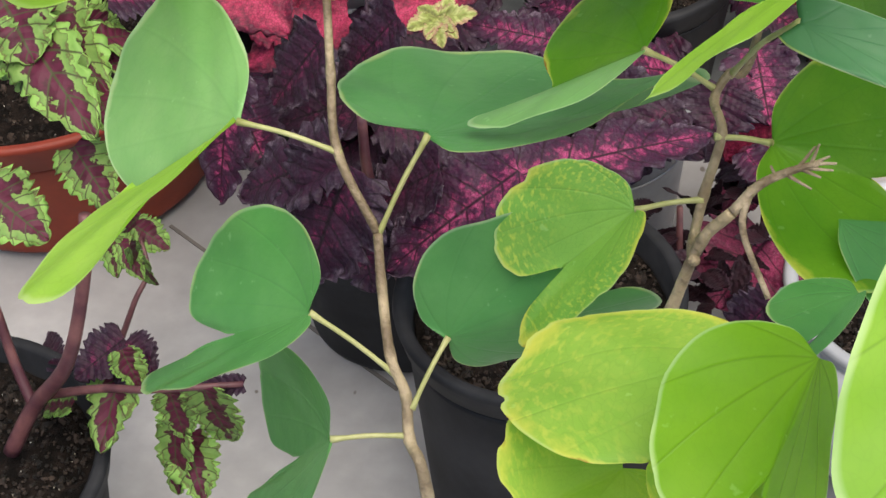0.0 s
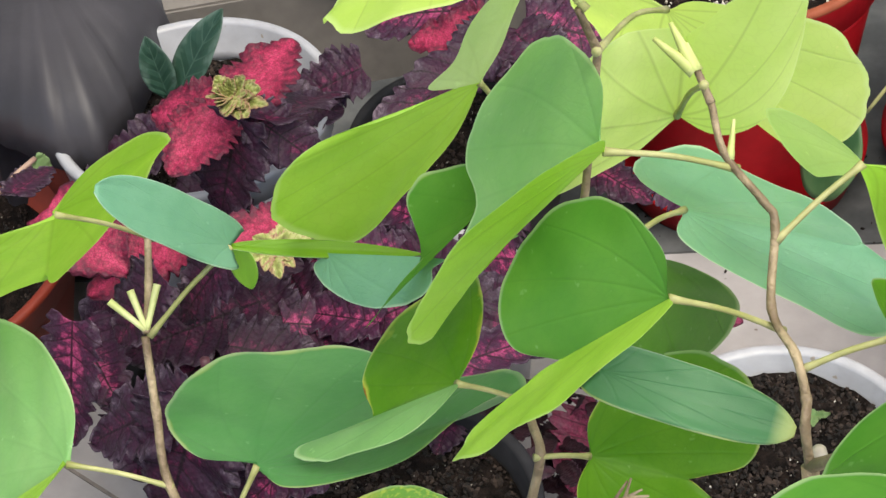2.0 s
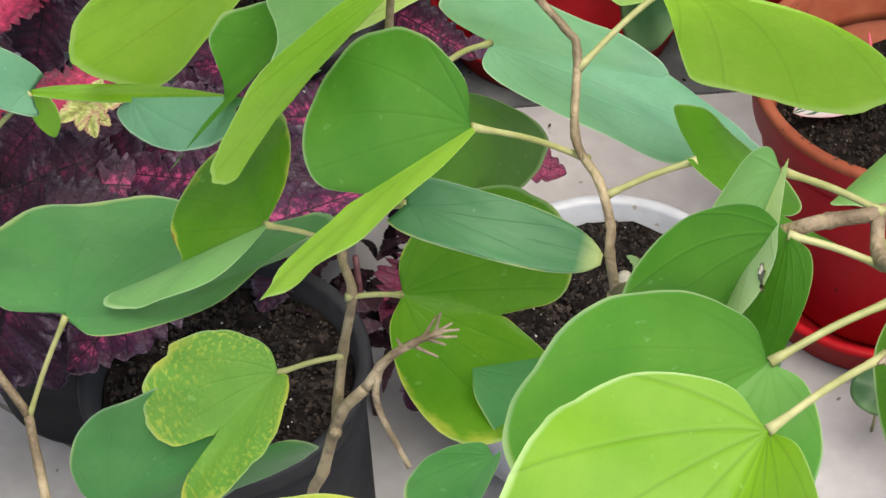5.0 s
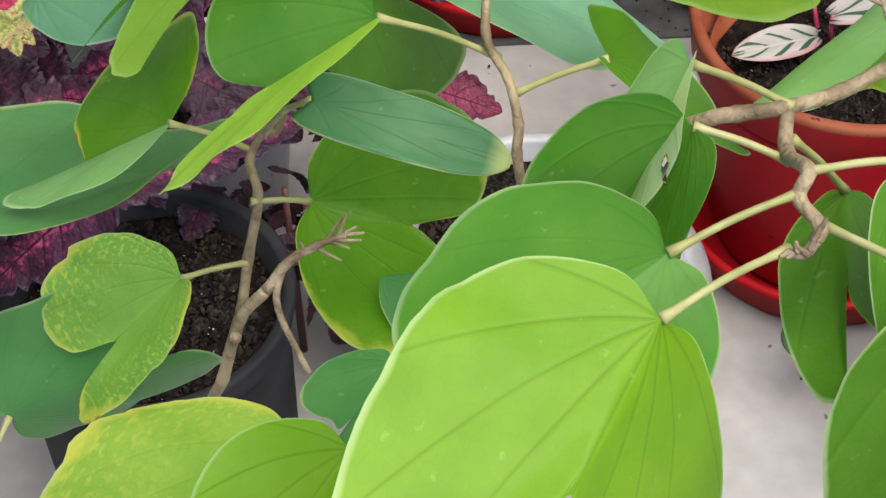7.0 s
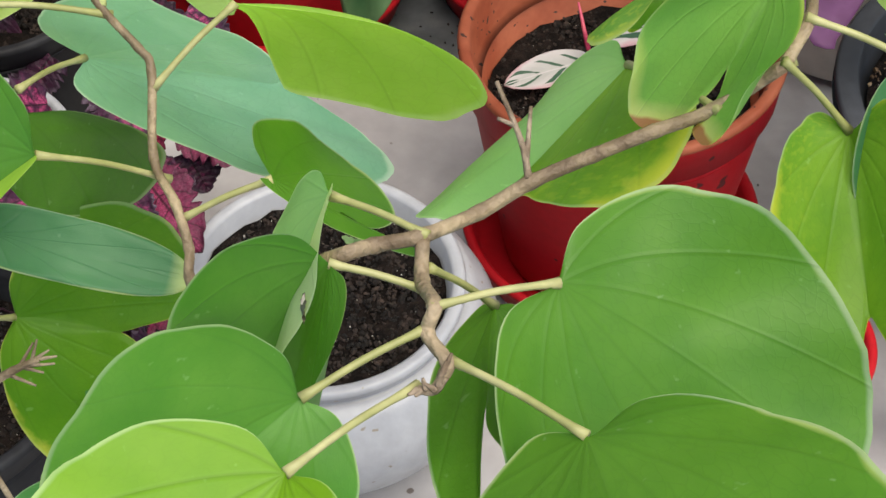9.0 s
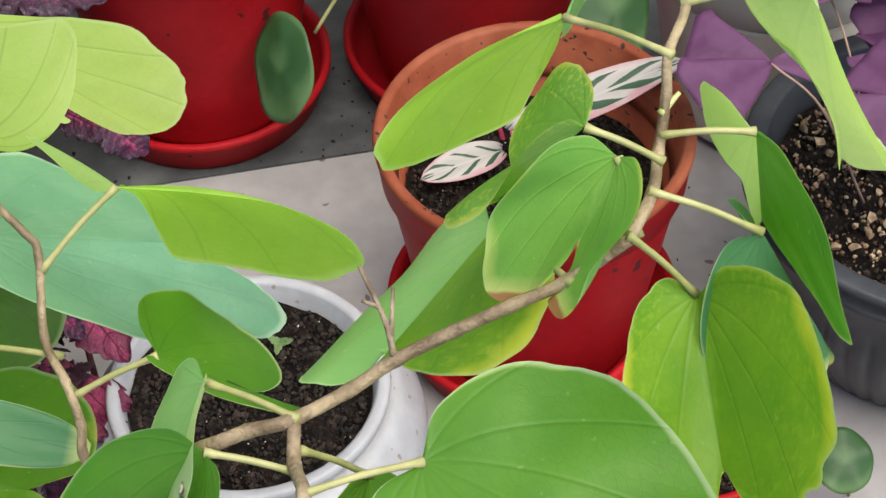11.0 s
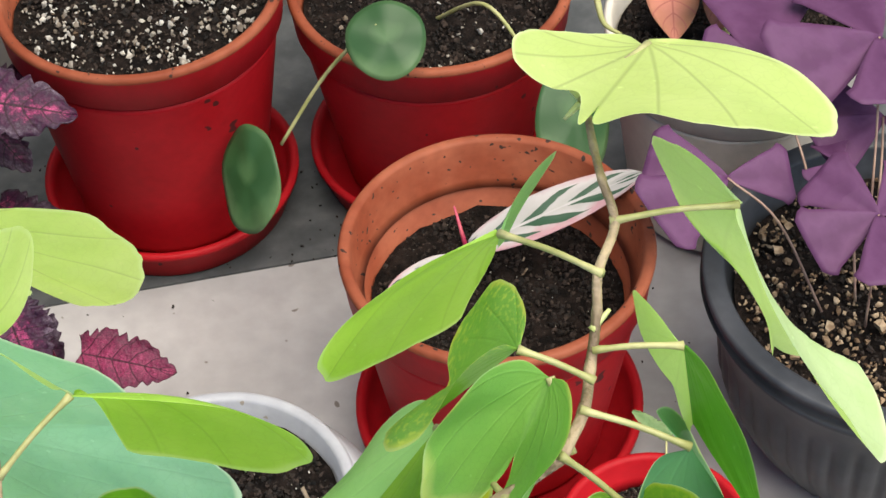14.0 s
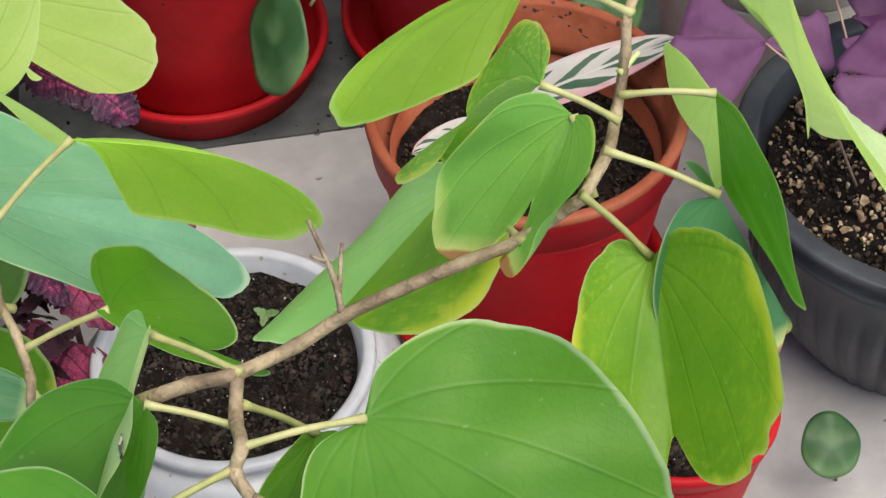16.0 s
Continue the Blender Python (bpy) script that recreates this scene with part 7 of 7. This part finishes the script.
coleus_leaf(coleus_green, PURPLE, (-0.5341, -0.2183, 0.1171), (-0.5363, -0.2363, 0.1421), 0.0119, 0.12)
coleus_leaf(coleus_green, VARIEGATED, (-0.5043, -0.2695, 0.1541), (-0.5636, -0.2321, 0.0911), 0.0148, 0.12)
coleus_leaf(coleus_green, PURPLE, (-0.5425, -0.2244, 0.1212), (-0.5778, -0.1826, 0.0985), 0.0164, 0.12)
coleus_leaf(coleus_green, VARIEGATED, (-0.5804, -0.1316, 0.2850), (-0.5084, -0.1853, 0.2650), 0.0500, 0.12)
coleus_leaf(coleus_green, VARIEGATED, (-0.5409, -0.2369, 0.2650), (-0.5074, -0.2444, 0.2450), 0.0400, 0.12)
coleus_leaf(coleus_green, VARIEGATED, (-0.5480, -0.1137, 0.2700), (-0.5359, -0.1042, 0.2500), 0.0300, 0.12)
coleus_leaf(coleus_green, VARIEGATED, (-0.4913, -0.2295, 0.1600), (-0.4853, -0.2829, 0.1400), 0.0340, 0.12)
coleus_leaf(coleus_green, VARIEGATED, (-0.4525, -0.2542, 0.1300), (-0.4368, -0.2762, 0.1100), 0.0340, 0.12)


def scar(parent, at, normal, along, length, width, material, label, seed):
    """A torn flake with a ragged outline, lying on a leaf."""
    n = Vector(normal).normalized()
    x = Vector(along)
    x = (x - x.dot(n) * n).normalized()
    y = n.cross(x)
    bm = bmesh.new()
    ring = []
    for i in range(22):
        a = 2 * math.pi * i / 22
        r = 1 + 0.75 * noise.noise((2.6 * math.cos(a) + seed, 2.6 * math.sin(a), seed))
        ring.append(bm.verts.new(x * (length / 2 * r * math.cos(a)) + y * (width / 2 * r * math.sin(a)) + n * (0.0002 * noise.noise((i, seed, 1)))))
    top = bm.faces.new(ring)
    bmesh.ops.solidify(bm, geom=[top], thickness=0.0002)
    ob = part("torn_flake", bm, material, parent, label)
    ob.location = local(parent, at)
    return ob


bead = bmesh.new()
bmesh.ops.create_icosphere(bead, subdivisions=3, radius=0.0021)
for v in bead.verts:
    v.co *= 1 + 0.22 * noise.noise(v.co * 520)
part("sap_bead", bead, PERLITE, plant_c, "small white bead of sap on the stem").location = local(plant_c, (-0.0796, -0.4092, 0.5552))
scar(plant_c, (-0.0481, -0.4581, 0.6157), (-0.80, -0.23, 0.55), (0.1, -0.8, -0.5), 0.0042, 0.0021, PERLITE, "white torn flake on the leaf", 3.1)
scar(plant_c, (-0.0479, -0.4604, 0.6142), (-0.80, -0.23, 0.55), (0.3, -0.8, -0.4), 0.0028, 0.0012, STEM, "brown torn flake on the leaf", 7.7)
plain_leaf(plant_a, BACKLIT, (-0.2608, -0.3303, 0.5300), (-0.2596, -0.3313, 0.5120), 0.0085, 0.05, "small bright leaf lobe hanging down")
coleus_leaf(coleus_green, VARIEGATED, (-0.5602, -0.0050, 0.2850), (-0.5714, -0.0374, 0.2550), 0.0300, 0.12)
coleus_leaf(coleus_green, SPROUT, (-0.5277, -0.0108, 0.2620), (-0.5218, -0.0069, 0.2480), 0.0110, 0.30)
coleus_leaf(coleus_green, PURPLE, (-0.5268, -0.0061, 0.2500), (-0.5487, -0.0226, 0.2450), 0.0200, 0.20)
part("stem", tube(bend([local(coleus_green, p) for p in ((-0.5752, -0.0431, 0.2450), (-0.5656, -0.0404, 0.2550), (-0.5488, -0.0395, 0.2620), (-0.5369, -0.0407, 0.2620), (-0.5323, -0.0261, 0.2630), (-0.5276, -0.0112, 0.2620))], 4), [0.0016] * 21, 8), SHAM_STALK, coleus_green, "pale withered shoot")
coleus_leaf(coleus_green, PURPLE, (-0.4722, -0.2407, 0.1650), (-0.5166, -0.2405, 0.1450), 0.0300, 0.12)
coleus_leaf(coleus_side, WINE, (-0.2180, 0.0080, 0.1500), (-0.1780, -0.0430, 0.1450), 0.0440, 0.12)
coleus_leaf(coleus_side, MAGENTA, (-0.2250, -0.0080, 0.1560), (-0.2010, -0.0350, 0.1540), 0.0230, 0.12)

strap_plant = thing("strap_plant", (-0.5300, 0.1200, 0.0000), "dark green strap-leaved plant with pale leaf ribs", "plant")
plain_leaf(strap_plant, STRAP, (-0.5027, 0.1216, 0.2000), (-0.4731, 0.1467, 0.2500), 0.0260, 0.10)
plain_leaf(strap_plant, STRAP, (-0.5081, 0.1212, 0.2000), (-0.5164, 0.1267, 0.2400), 0.0208, 0.10)
rod(strap_plant, COLEUS_STEM, "stem", [(-0.5027, 0.1216, 0.1300), (-0.5027, 0.1216, 0.2000)], 0.003, 0.002)

long_leaf = thing("fallen_leaf", (-0.4710, 0.3653, 0.1200), "long grey-green strap leaf leaning on the skirting", "plant")
plain_leaf(long_leaf, GREYLEAF, (-0.4232, 0.3890, 0.1050), (-0.5231, 0.3662, 0.1150), 0.0217, -0.05)

blush_plant = thing("blush_plant", (0.2120, 0.3000, 0.0000), "pale pink broad leaves with green edges in a white pot", "plant")
plain_leaf(blush_plant, BLUSH, (0.1711, 0.3426, 0.1800), (0.1660, 0.2587, 0.1900), 0.0360, 0.10)
plain_leaf(blush_plant, BLUSH, (0.2105, 0.3404, 0.1800), (0.1939, 0.2666, 0.1900), 0.0303, 0.10)
plain_leaf(blush_plant, BLUSH, (0.1847, 0.3225, 0.2000), (0.2157, 0.2747, 0.2000), 0.0296, 0.10)
rod(blush_plant, PETIOLE, "stem", [(0.2120, 0.3000, 0.1400), (0.1907, 0.3352, 0.1850)], 0.002, 0.0015)
rod(blush_plant, PETIOLE, "leaf_stalk", [(0.1188, 0.3035, 0.1900), (0.1221, 0.2808, 0.1850), (0.1334, 0.2738, 0.1800)], 0.0024, 0.0012)
